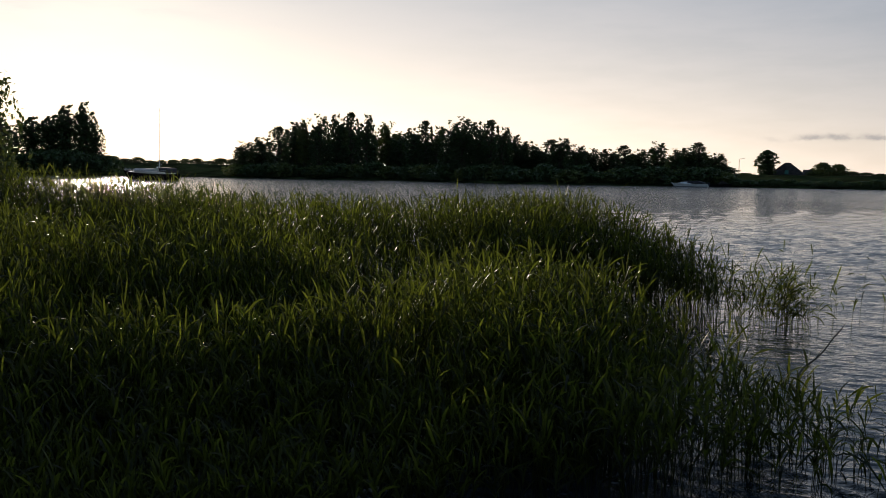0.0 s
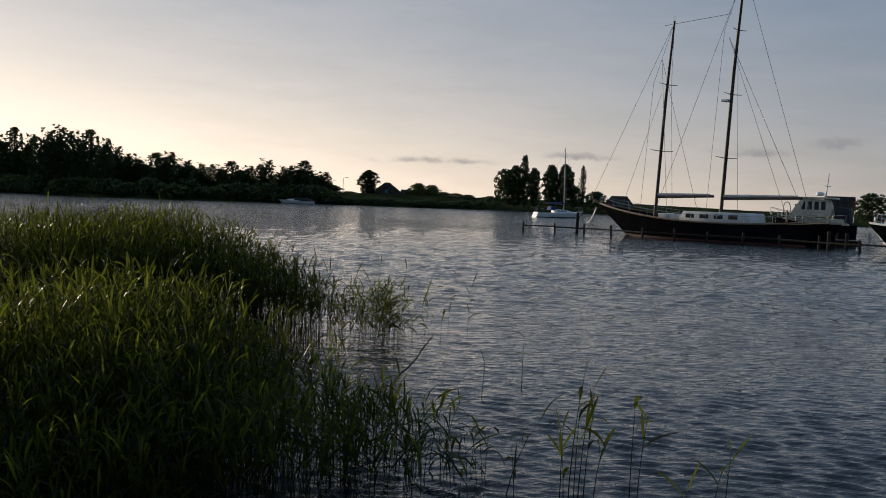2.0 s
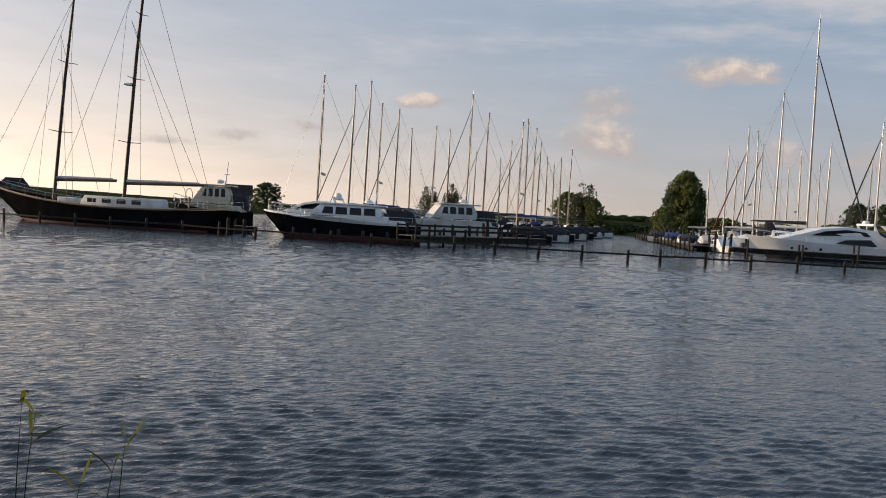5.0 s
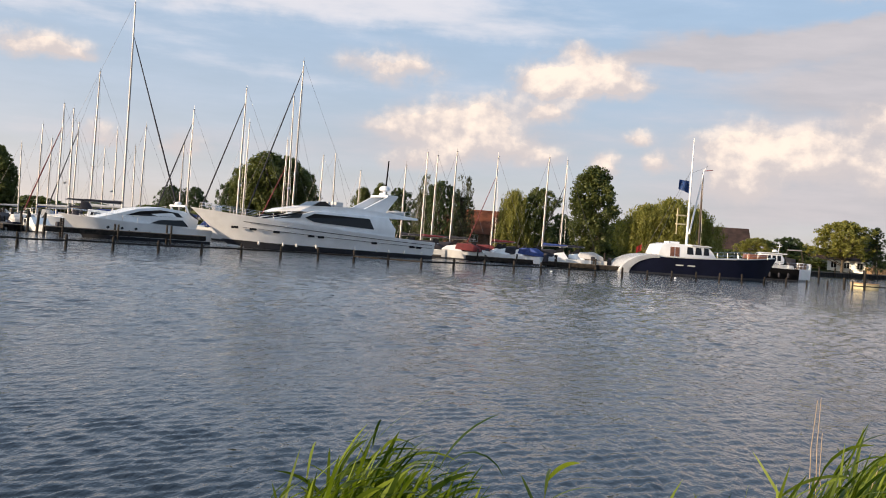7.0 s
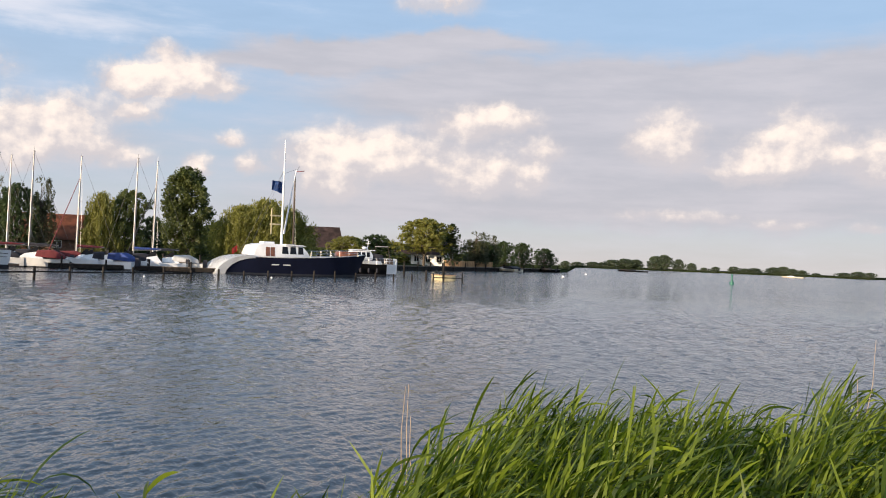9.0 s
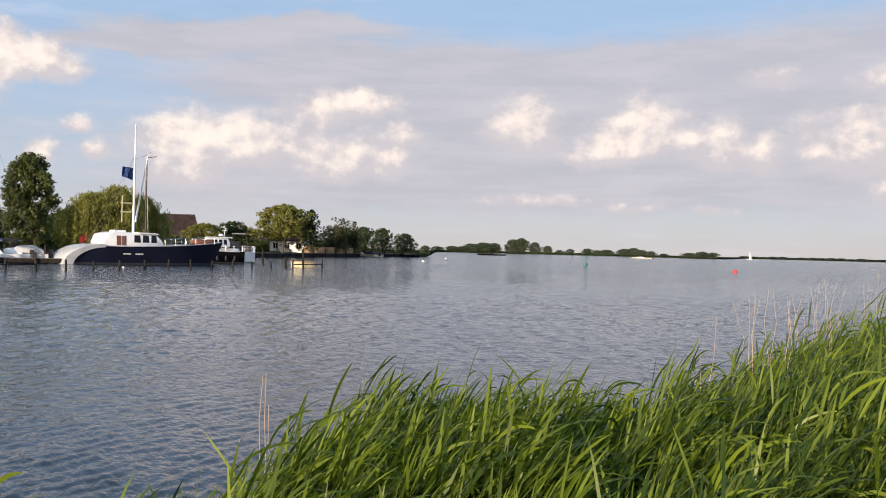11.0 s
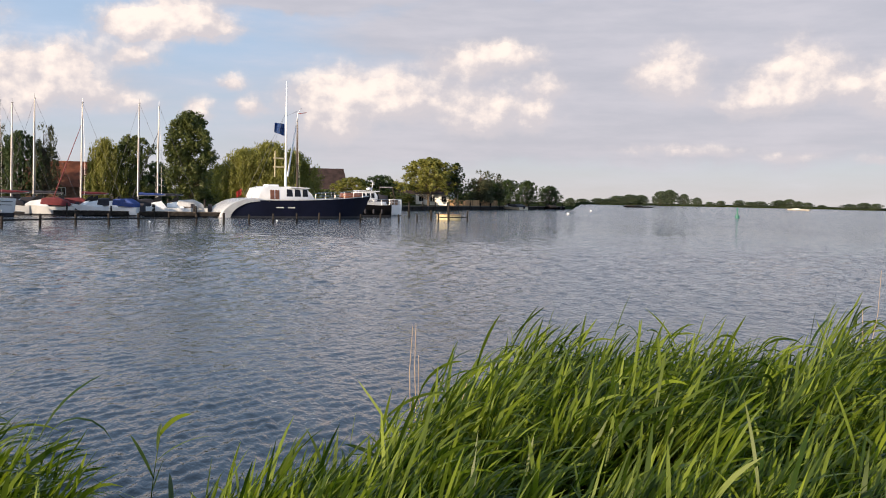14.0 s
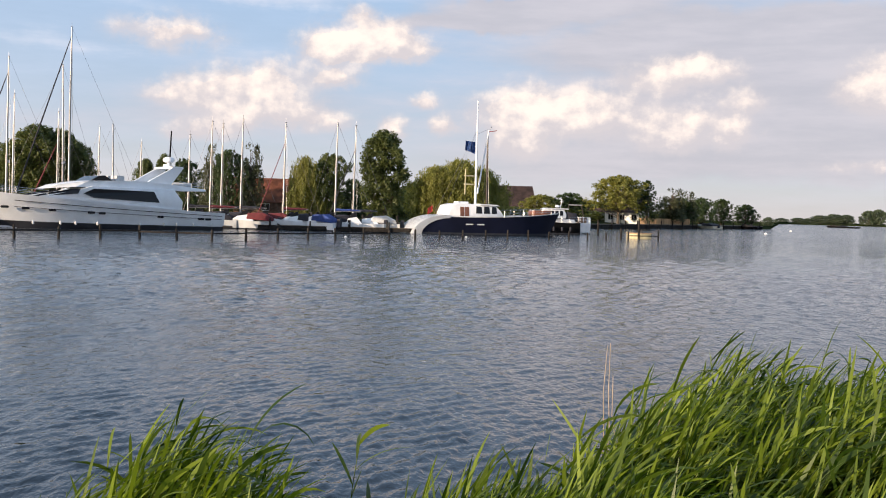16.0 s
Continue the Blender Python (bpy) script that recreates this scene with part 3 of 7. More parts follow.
def tree_parts(name, height, width, base, style, seed, leaves, leaf, mat, label, category="tree"):
    """One tree at the origin: a tapered trunk with limbs, and a crown of separate leaf sprays."""
    rng = random.Random(seed)
    root = thing(name, Matrix(), label, category)
    bm = bmesh.new()
    bend = [Vector((rng.uniform(-1, 1) * 0.02 * height * s, rng.uniform(-1, 1) * 0.02 * height * s, height * 0.93 * s)) for s in (0, 0.25, 0.5, 0.75, 1)]
    r0 = height * 0.018 + 0.05
    tube(bm, [(0, 0, -0.4)] + bend, [r0 * 1.3, r0, r0 * 0.8, r0 * 0.55, r0 * 0.3, r0 * 0.06], 7)
    waves = [(rng.randint(1, 4), rng.uniform(2, 9), rng.uniform(0, 6.3), rng.uniform(0, 6.3)) for _ in range(5)]
    sprays = []
    plumes = [(0.0, 0.0, 1.0, 1.0)]  # offset, height, width of each leading shoot's share of the crown
    if style == "upright":
        plumes = [(width * 0.24 * math.cos(k * 1.9 + seed), width * 0.24 * math.sin(k * 1.9 + seed), rng.uniform(0.7, 0.95) if k else 1.0, rng.uniform(0.42, 0.6)) for k in range(5)]
    count = 620 if style == "upright" else 340 if style != "column" else 260
    for i in range(count):
        px, py, share, thin = plumes[i % len(plumes)]
        u = ((i + rng.random()) / count) ** 0.85
        around = i * 2.4 + rng.uniform(-0.6, 0.6)
        lump = 1 + sum(0.15 * math.sin(a * around + p) * math.sin(b * u + q) for a, b, p, q in waves)
        r = width / 2 * thin * envelope(style, u) * lump * (0.25 + 0.85 * rng.random() ** 0.7)
        z = height * (base + (0.97 * share - base) * u) + rng.uniform(-0.02, 0.02) * height
        spread = 1 - 0.2 * u
        c = Vector((px * spread + math.cos(around) * r, py * spread + math.sin(around) * r, z))
        sprays.append((c, width * rng.uniform(0.05, 0.115) * (0.75 + 0.35 * envelope(style, u)) * (1 - (0.4 if style in ("upright", "column") else 0.0) * u) * (0.66 if style in ("upright", "column") else 0.92 if style == "egg" else 0.75)))
        if i % 3 == 0:
            s = max(0.04, min(0.9, (z / height - 0.16 * r / width * 2) * 0.95))
            k = min(3, int(s * 4))
            at = bend[k].lerp(bend[k + 1], s * 4 - k)
            tube(bm, [at, at.lerp(c, 0.5) + Vector((0, 0, 0.04 * width)), c], [r0 * 0.4 * (1 - 0.7 * s), r0 * 0.2 * (1 - 0.6 * s), r0 * 0.04], 4, cap=False)
    for k in range(7):  # ragged leaders at the top
        a = rng.uniform(0, 6.3)
        w = width * 0.16 * rng.random()
        sprays.append((Vector((math.cos(a) * w, math.sin(a) * w, height * rng.uniform(0.9, 1.0))), width * 0.035))
    part("trunk", bm, BARK, root, smooth_deg=60)
    verts, faces = [], []
    per = max(4, leaves // len(sprays))
    squash = 0.85 if style in ("round", "willow") else 2.0 if style in ("upright", "column") else 1.25
    for c, rad in sprays:
        for _ in range(per):
            d = Vector((rng.gauss(0, 1), rng.gauss(0, 1), rng.gauss(0, 1))).normalized()
            p = c + Vector((d.x, d.y, d.z * squash)) * rad * (abs(rng.gauss(0, 0.7)) if style in ("upright", "column") else rng.random() ** 0.45)
            if style == "willow":
                p.z -= rng.random() ** 2 * height * 0.3
            p.z = min(max(p.z, 0.1), height * 1.02)
            size = leaf * rng.uniform(0.6, 1.35)
            axis = Vector((rng.gauss(0, 1), rng.gauss(0, 1), rng.gauss(0, 0.7) - (1.6 if style == "willow" else 0.2))).normalized()
            side = axis.cross(d + Vector((0.01, 0.02, 0.3))).normalized()
            w = size * (0.28 if style == "willow" else 0.5)
            b = len(verts)
            verts += [tuple(p - axis * size), tuple(p + side * w), tuple(p + axis * size), tuple(p - side * w + d * 0.25 * size)]
            faces.append((b, b + 1, b + 2, b + 3))
    crown = new("crown", raw_mesh("crown", verts, faces, mat))
    crown.parent = root
    return root


class Grove:
    """Trees of one make: the first is built, the rest are copies of their own size and turn."""

    def __init__(self, *args):
        self.root, self.height, self.width, self.used = tree_parts(*args), args[1], args[2], False

    def put(self, az, dist, top_el, width_deg, ground=0.7, turn=0.0, label="", group=""):
        h = EYE + dist * math.tan(radians(top_el)) - ground
        sx = 2 * dist * math.tan(radians(width_deg / 2)) / self.width
        p = polar(az, dist, ground - 0.05)
        m = Matrix.LocRotScale(p, Euler((0, 0, radians(turn))), (sx, sx, h / self.height))
        if self.used:
            k = self.root.scale
            ob = copy_thing(self.root, m @ Matrix.Diagonal((1 / k.x, 1 / k.y, 1 / k.z, 1)))
        else:
            ob, self.used = self.root, True
            ob.matrix_basis = m
        return tagged(ob, label, group=group)


alder_a = Grove("tree", 18, 6.0, 0.10, "upright", 1, 13600, 0.19, POPLAR_LEAF, "tall upright dark tree on the far wooded shore")
alder_b = Grove("tree", 18, 6.5, 0.16, "upright", 2, 12600, 0.19, POPLAR_LEAF, "tall upright dark tree on the far wooded shore")
alder_c = Grove("tree", 18, 5.0, 0.08, "column", 3, 7600, 0.2, POPLAR_LEAF, "slender dark poplar on the far wooded shore")
alder_d = Grove("tree", 16, 7.0, 0.22, "upright", 4, 9600, 0.19, TREE_LEAF, "open-crowned tree with gaps between its limbs")
bush_a = Grove("bush", 4, 6.0, 0.05, "round", 5, 1700, 0.34, POPLAR_LEAF, "low dark bush at the water's edge", "bush")
bush_b = Grove("bush", 4, 5.0, 0.05, "round", 6, 1700, 0.32, TREE_LEAF, "low green leafy bush on land", "bush")
round_a = Grove("tree", 11, 9.0, 0.14, "round", 7, 20000, 0.17, TREE_LEAF, "broad green deciduous tree with a rounded crown")
round_b = Grove("tree", 10, 8.0, 0.10, "round", 8, 18000, 0.17, POPLAR_LEAF, "dark rounded tree beside the harbour")
tall_a = Grove("tree", 12, 7.5, 0.1, "egg", 9, 18000, 0.19, TREE_LEAF, "full green tree with an egg-shaped crown and pale trunk")
willow_a = Grove("willow_tree", 9, 12.0, 0.12, "willow", 10, 19000, 0.24, WILLOW_LEAF, "wide yellow-green weeping willow", "tree")
airy_a = Grove("tree", 10, 8.0, 0.3, "round", 18, 13000, 0.19, WILLOW_LEAF, "light green tree with an airy crown on a clear trunk")
silver_a = Grove("tree", 10, 7.0, 0.12, "upright", 12, 13000, 0.13, SILVER_LEAF, "light silvery-leaved tree with an airy crown")
lombardy = Grove("poplar_tree", 16, 3.0, 0.06, "column", 13, 7000, 0.2, POPLAR_LEAF, "narrow columnar poplar", "tree")
far_tree = Grove("tree", 18, 20.0, 0.03, "round", 14, 2600, 1.0, FAR_LEAF, "distant grey-green tree on the far shore")

dark_egg = Grove("tree", 15, 7.0, 0.05, "egg", 19, 12000, 0.28, POPLAR_LEAF, "full dark tree with a dense tapering crown")

ISLAND = [
    (-25.5, 1.7), (-24.4, 2.0), (-23.5, 2.6), (-22.7, 2.9), (-21.9, 3.1), (-21.2, 3.3), (-20.1, 3.4), (-19.4, 3.5), (-18.5, 3.4), (-17.2, 3.0),
    (-16.5, 2.4), (-15.7, 2.7), (-15.1, 3.1), (-14.4, 2.8), (-13.6, 3.1), (-12.9, 3.3), (-11.9, 3.1), (-11.3, 3.2), (-10.6, 2.8), (-10.1, 2.4),
    (-9.5, 1.8), (-8.9, 2.0), (-7.8, 2.1), (-7.3, 2.2), (-6.4, 1.8), (-5.4, 1.6), (-4.4, 1.6), (-3.7, 1.8), (-2.9, 1.6), (-1.9, 2.0), (-0.8, 1.6), (0.0, 1.7), (0.4, 2.0), (1.3, 1.4),
]
pick = random.Random(21)
for i, (az, el) in enumerate(ISLAND):
    kind = (alder_a, alder_b, alder_c, alder_b, alder_d if i < 12 else alder_a)[i % 5]
    kind.put(az, table(SHORE, az, 1) + pick.uniform(7, 22), el, pick.uniform(1.5, 2.1), 0.8, i * 73, group="trees on the wooded shore")
for i, (az, el) in enumerate(ISLAND[::1]):  # a second row behind the first
    (dark_egg, alder_b, alder_a)[i % 3].put(az + 0.45, table(SHORE, az, 1) + pick.uniform(24, 34), el * pick.uniform(0.5, 0.78), pick.uniform(1.5, 2.0), 0.8, i * 51, group="trees on the wooded shore")
for i in range(40):  # undergrowth along the wooded shore
    az = -25.6 + 27.4 * i / 39 + pick.uniform(-0.2, 0.2)
    (bush_a if i % 3 else bush_b).put(az, table(SHORE, az, 1) + pick.uniform(3, 7), pick.uniform(0.25, 0.65), pick.uniform(1.2, 1.9), 0.4, i * 47, group="undergrowth of the wooded shore")
for az, el, w in ((-38.2, 2.6, 2.8), (-36.6, 2.8, 2.8), (-35.6, 2.9, 2.6), (-34.8, 3.5, 2.4), (-33.9, 3.7, 1.7), (-33.4, 2.6, 1.3), (-40.5, 2.8, 2.8), (-43.0, 2.6, 2.8)):
    alder_b.put(az, table(SHORE, az, 1) + 14, el, w, 0.8, az * 9, "tree on the far bank against the low sun", "trees on the far bank")
for i in range(14):
    az = -44 + 11 * i / 13
    bush_a.put(az, table(SHORE, az, 1) + 6, 0.7 + 0.4 * pick.random(), 1.7, 0.4, i * 31, group="bushes on the far bank")
for i in range(12):
    az = -32.5 + 7 * i / 11
    bush_b.put(az, table(SHORE, az, 1) + 52, 0.5 + 0.25 * pick.random(), pick.uniform(0.5, 1.0), 4.4, i * 31, "small distant bush on the grassy dike", "bushes on the dike")
# around the farm on the dike
dark_egg.put(4.1, 296, 1.55, 1.25, 2.6, 15, "dark tree beside the farmhouse")
for az, el, w in ((7.0, 0.9, 0.95), (7.8, 0.82, 1.0), (8.5, 0.45, 0.9), (9.2, 0.4, 0.9), (9.9, 0.35, 0.8), (3.0, 0.3, 0.9), (6.5, 0.45, 0.7), (11.0, 0.25, 0.8)):
    bush_b.put(az, 298, el, w, 2.8, az * 40, "green bush behind the grassy dike", "bushes by the farm")
for az, el, w, kind in ((12.0, 1.9, 1.1, round_b), (12.6, 2.1, 1.3, dark_egg), (13.15, 2.75, 0.9, lombardy), (13.7, 2.0, 0.9, dark_egg), (14.7, 2.2, 1.2, dark_egg), (15.5, 2.25, 1.3, dark_egg), (16.5, 2.25, 0.55, lombardy), (16.1, 1.0, 0.8, bush_a), (17.3, 0.75, 1.3, bush_a), (11.2, 0.3, 0.9, bush_a)):
    kind.put(az, 262, el, w * (1.35 if kind in (alder_a, alder_b) else 1.0), 0.9, az * 31, "dark tree in the clump behind the moored boats", "tree clump behind the moorings")
# behind the marina
for az, dist, el, w, kind in (
    (32.0, 150, 1.15, 1.7, round_b), (41.4, 190, 1.5, 1.7, silver_a), (42.6, 190, 1.7, 1.6, silver_a), (49.3, 182, 1.6, 1.6, round_a), (50.2, 180, 2.15, 2.2, silver_a), (50.9, 178, 1.3, 1.2, round_a),
    (56.0, 162, 3.1, 2.3, tall_a), (54.8, 165, 1.0, 1.2, bush_b), (55.3, 162, 2.0, 1.4, round_b), (56.6, 163, 2.2, 1.4, tall_a), (65.0, 205, 1.75, 1.5, round_b), (66.3, 205, 1.75, 1.6, round_b),
    (69.2, 168, 3.2, 2.6, tall_a), (70.2, 166, 4.05, 3.2, tall_a), (71.3, 168, 3.9, 3.0, round_a), (72.2, 170, 3.2, 2.2, tall_a), (68.2, 170, 2.2, 1.4, round_b),
    (75.8, 160, 2.5, 1.4, tall_a), (76.8, 160, 2.8, 1.3, tall_a), (77.9, 158, 2.6, 1.8, round_b), (79.4, 140, 3.5, 2.0, silver_a), (80.3, 138, 3.2, 2.0, round_b), (81.5, 138, 3.65, 2.0, silver_a),
    (83.6, 150, 0.6, 1.4, bush_b), (84.6, 140, 3.0, 2.3, willow_a), (85.9, 142, 3.2, 2.5, round_a), (87.3, 150, 1.8, 1.6, round_b), (89.1, 124, 4.6, 3.2, tall_a),
    (92.2, 150, 2.7, 4.0, willow_a), (93.6, 152, 3.1, 4.6, willow_a), (94.9, 156, 2.6, 3.4, willow_a), (90.9, 165, 1.6, 2.6, bush_b),
    (98.3, 190, 1.2, 2.2, airy_a), (99.9, 215, 1.35, 2.0, round_b), (101.0, 260, 0.95, 2.4, round_a), (100.3, 300, 0.9, 2.6, round_b), (102.0, 250, 0.9, 2.2, round_a),
    (102.7, 214, 2.4, 3.0, airy_a), (103.4, 232, 1.7, 1.6, round_a), (104.3, 216, 2.2, 1.3, alder_c), (104.0, 240, 1.6, 1.4, round_b), (105.7, 238, 1.75, 2.2, silver_a), (106.5, 250, 1.6, 1.6, silver_a), (106.0, 250, 1.2, 2.0, round_b),
    (107.3, 268, 1.25, 1.35, round_b), (108.4, 280, 1.2, 1.15, round_b), (109.7, 292, 0.92, 1.3, round_b),
):
    kind.put(az, dist, el, w, 0.8, az * 57, group="trees round the harbour")
for i in range(34):  # low hedge line behind the harbour and the quay
    az = 56.5 + 49 * i / 33
    d = table(SHORE, az, 1) + pick.uniform(40, 52)
    bush_b.put(az, d, 0.28 + 0.3 * pick.random(), pick.uniform(1.8, 2.6), 0.9, i * 61, "clipped dark hedge behind the quay", "hedge behind the harbour")
for i in range(16):
    az = 50.5 + 5.2 * i / 15
    bush_a.put(az, table(SHORE, az, 1) + 48, 0.35 + 0.15 * pick.random(), pick.uniform(0.7, 1.1), 2.2, i * 61, "low scrub on the dike behind the harbour mouth", "scrub on the dike")
for i in range(26):  # dark growth along the waterline of the two dikes
    az = 50.6 + 5.4 * (i - 14) / 11 if i > 13 else 1.8 + 9.6 * i / 13
    bush_a.put(az + pick.uniform(-0.15, 0.15), table(SHORE, az, 1) + pick.uniform(1.5, 4), -0.12 + 0.16 * pick.random(), pick.uniform(0.7, 1.2), 0.15, i * 41, "low dark growth at the foot of the dike", "growth along the dikes")
FAR_WOOD = [
    (113.6, 0.42, 1.0), (114.3, 0.5, 1.1), (114.9, 0.48, 0.9), (116.0, 0.72, 0.9), (116.5, 0.8, 1.0), (117.3, 0.58, 0.6), (118.0, 0.4, 0.6), (119.3, 0.25, 0.5), (120.3, 0.3, 0.7), (120.9, 0.22, 0.6),
    (121.4, 0.26, 0.8), (122.4, 0.34, 0.9), (122.9, 0.4, 0.7), (123.4, 0.3, 0.6), (123.9, 0.24, 0.5), (126.0, 0.2, 0.8), (126.7, 0.28, 0.8), (127.3, 0.25, 0.6), (111.6, 0.22, 0.8), (112.5, 0.26, 0.8), (113.0, 0.25, 0.7), (110.9, 0.25, 0.6), (118.7, 0.18, 0.5), (124.6, 0.12, 0.5),
]
for i, (az, el, w) in enumerate(FAR_WOOD):
    far_tree.put(az, table(SHORE, az, 1) + 16, el, w, 1.0, i * 77, group="far shore trees")
for i in range(30):
    az = 129 + 0.5 * i
    far_tree.put(az, 2450, 0.06 + 0.05 * pick.random(), 0.6, 1.2, i * 77, group="far shore trees")
# the bush that leans in on the viewer's own bank
near_bush = Grove("bush", 4, 4.2, 0.08, "upright", 17, 5200, 0.075, TREE_LEAF, "leafy bush on the near bank beyond the reeds", "bush")
near_bush.put(-39.6, 23.0, 5.7, 7.0, 0.3, 10)
near_bush.put(-46.0, 24.0, 6.2, 10.0, 0.3, 130)

# ---- reeds ----


def reed_mesh(name, bases, heights, seed, leaf_mat, wind=(-0.17, -0.98), lean=0.22, leaf_len=0.34, leaf_w=0.024, leaves=7, segs=5, stem_r=0.004, low=0.25, droop=1.0, steep=(0.75, 1.35), gust=(0.5, 1.5), sway=0.13):
    """Many reeds in one mesh: thin stems that bend with the wind, and long blades."""
    rng = np.random.RandomState(seed)
    n = len(bases)
    bases, heights = np.asarray(bases, float), np.asarray(heights, float)
    w = np.array([wind[0], wind[1], 0.0])
    a = rng.uniform(0, 2 * math.pi, n)
    bend = w[None] * (lean * rng.uniform(0.5, 1.5, n))[:, None] + sway * np.stack([np.cos(a), np.sin(a), 0 * a], -1)

    def stem(s):
        """Points along the stems, s a share of the height for each."""
        return bases + np.stack([bend[:, 0] * s**2 * heights, bend[:, 1] * s**2 * heights, s * heights * (1 - 0.12 * s**2 * (bend**2).sum(1) * 4)], -1)

    verts, faces = [], []
    count = 0
    rings = 5
    pts = [stem(np.full(n, i / (rings - 1))) for i in range(rings)]
    around = [(math.cos(t), math.sin(t), 0.0) for t in (0, 2.09, 4.19)]
    v = np.stack([np.stack([pts[i] + np.array(c) * stem_r * (1.15 - 0.85 * i / (rings - 1)) for c in around], 1) for i in range(rings)], 1)  # n, rings, 3, xyz
    verts.append(v.reshape(-1, 3))
    idx = np.arange(n)[:, None, None] * (rings * 3) + np.arange(rings - 1)[None, :, None] * 3
    k = np.arange(3)[None, None]
    q = np.stack([idx + k, idx + (k + 1) % 3, idx + 3 + (k + 1) % 3, idx + 3 + k], -1).reshape(-1, 4)
    faces.append(q)
    count += v.shape[0] * rings * 3
    for leaf in range(leaves):
        s = low + (0.98 - low) * (leaf + rng.uniform(0, 1, n)) / leaves
        root = stem(s)
        turn = a + leaf * 2.6 + rng.normal(0, 0.5, n)
        out = np.stack([np.cos(turn), np.sin(turn), 0 * turn], -1) + w[None] * rng.uniform(gust[0], gust[1], n)[:, None]
        out /= np.linalg.norm(out, axis=1, keepdims=True) + 1e-6
        length = leaf_len * rng.uniform(0.6, 1.35, n) * (1.0 - 0.25 * np.abs(s - 0.65))
        width = leaf_w * rng.uniform(0.65, 1.25, n)
        rise = rng.uniform(steep[0], steep[1], n)
        fall = droop * rng.uniform(0.15, 1.3, n) ** 1.5
        side = np.stack([-out[:, 1], out[:, 0], 0 * turn], -1)
        roll = rng.normal(0, 0.55, n)
        ribbon = []
        p = root.copy()
        for i in range(segs + 1):
            f = i / segs
            ang = rise - fall * 1.5 * f
            d = out * np.cos(ang)[:, None] + np.array([0, 0, 1.0]) * np.sin(ang)[:, None]
            if i:
                p = p + d * (length / segs)[:, None]
            nrm = np.cross(side, d)
            across = side * np.cos(roll + 0.4 * f)[:, None] + nrm * np.sin(roll + 0.4 * f)[:, None]
            half = 0.5 * width * (0.35 + 1.9 * f) * (1 - f) ** 0.75 * 1.25 if i < segs else 0 * width
            if i == 0:
                half = 0.18 * width
            ribbon.append(np.stack([p - across * half[:, None], p + across * half[:, None]], 1))
        v = np.stack(ribbon, 1)
        verts.append(v.reshape(-1, 3))
        idx = count + np.arange(n)[:, None] * (2 * (segs + 1)) + np.arange(segs)[None] * 2
        faces.append(np.stack([idx, idx + 1, idx + 3, idx + 2], -1).reshape(-1, 4))
        count += n * 2 * (segs + 1)
    me = bpy.data.meshes.new(name)
    me.from_pydata(np.concatenate(verts).tolist(), [], np.concatenate(faces).tolist())
    me.materials.append(leaf_mat)
    me.shade_smooth()
    return me


def bank_height(az, d):
    rows = ground_rows(az)
    return max(-0.25, float(np.interp(d, [r[0] for r in rows], [r[1] for r in rows])))


# the near bed: bearing, elevation of the blade tips, height of the tips above the water
NEAR_BED = [
    (60, -17.0, 0.7), (66, -16.5, 0.75), (70, -15.0, 0.8), (73, -12.8, 0.88), (76, -10.9, 0.95), (79.5, -12.3, 0.9), (82.5, -15.5, 0.8), (84, -19, 0.6), (88.5, -19, 0.6), (90, -15.5, 0.8), (92, -13.9, 0.85),
    (95.5, -15.0, 0.85), (97.5, -13.8, 0.9), (99.5, -10.9, 1.0), (103, -8.6, 1.1), (107, -7.5, 1.12), (114, -7.3, 1.12), (118, -7.7, 1.12), (122, -7.1, 1.14), (124, -5.9, 1.18), (126.5, -5.5, 1.2),
    (128, -4.5, 1.28), (130.5, -3.7, 1.35), (132.5, -2.7, 1.45), (134.6, -2.2, 1.52), (137, -1.4, 1.6), (142, -1.1, 1.65), (150, -1.0, 1.65),
]


def near_bed():
    rng = random.Random(5)
    bases, heights = [], []
    while len(bases) < 5000:
        az = rng.uniform(62, 148)
        tip_el, tip = table(NEAR_BED, az, 1), table(NEAR_BED, az, 2)
        edge = min(26.0, (EYE - tip) / math.tan(radians(-tip_el)))
        inner = 3.1 if az > 97 else max(3.1, edge - 1.6)
        if rng.random() > (edge**2 - inner**2) / 60.0:
            continue
        if 81.5 < az < 89.5 and rng.random() < 0.85:
            continue
        d = math.sqrt(rng.uniform(inner**2, edge**2))
        if rng.random() > (1.0 if d < 9 else 0.5):
            continue
        g = bank_height(az, d)
        p = polar(az, d, g)
        # tufts, with darker hollows between them
        tuft = noise.noise((p.x * 1.5, p.y * 1.5, 7.3)) + 0.55 * noise.noise((p.x * 3.6, p.y * 3.6, 2.2))
        if tuft < -0.12 and rng.random() < 0.8:
            continue
        near_tip = tip - 0.18 * max(0.0, (6.5 - d) / 3.4) if az > 97 else tip
        top = near_tip + 0.08 + 0.26 * tuft - rng.random() ** 1.5 * 0.55
        if rng.random() < 0.1:
            top += rng.uniform(0.08, 0.2)
        bases.append(tuple(p))
        heights.append(max(0.35, top - g - 0.2))
    me = reed_mesh("near_reeds", bases, heights, 8, REED, lean=0.28, gust=(0.7, 2.4), leaf_len=0.42, leaf_w=0.0215, leaves=8, segs=6, low=0.36, droop=1.15, steep=(0.9, 1.5))
    tagged(new("reed_bed", me), "dense bright green reeds leaning in the wind on the near bank", "reeds", kind="stuff")


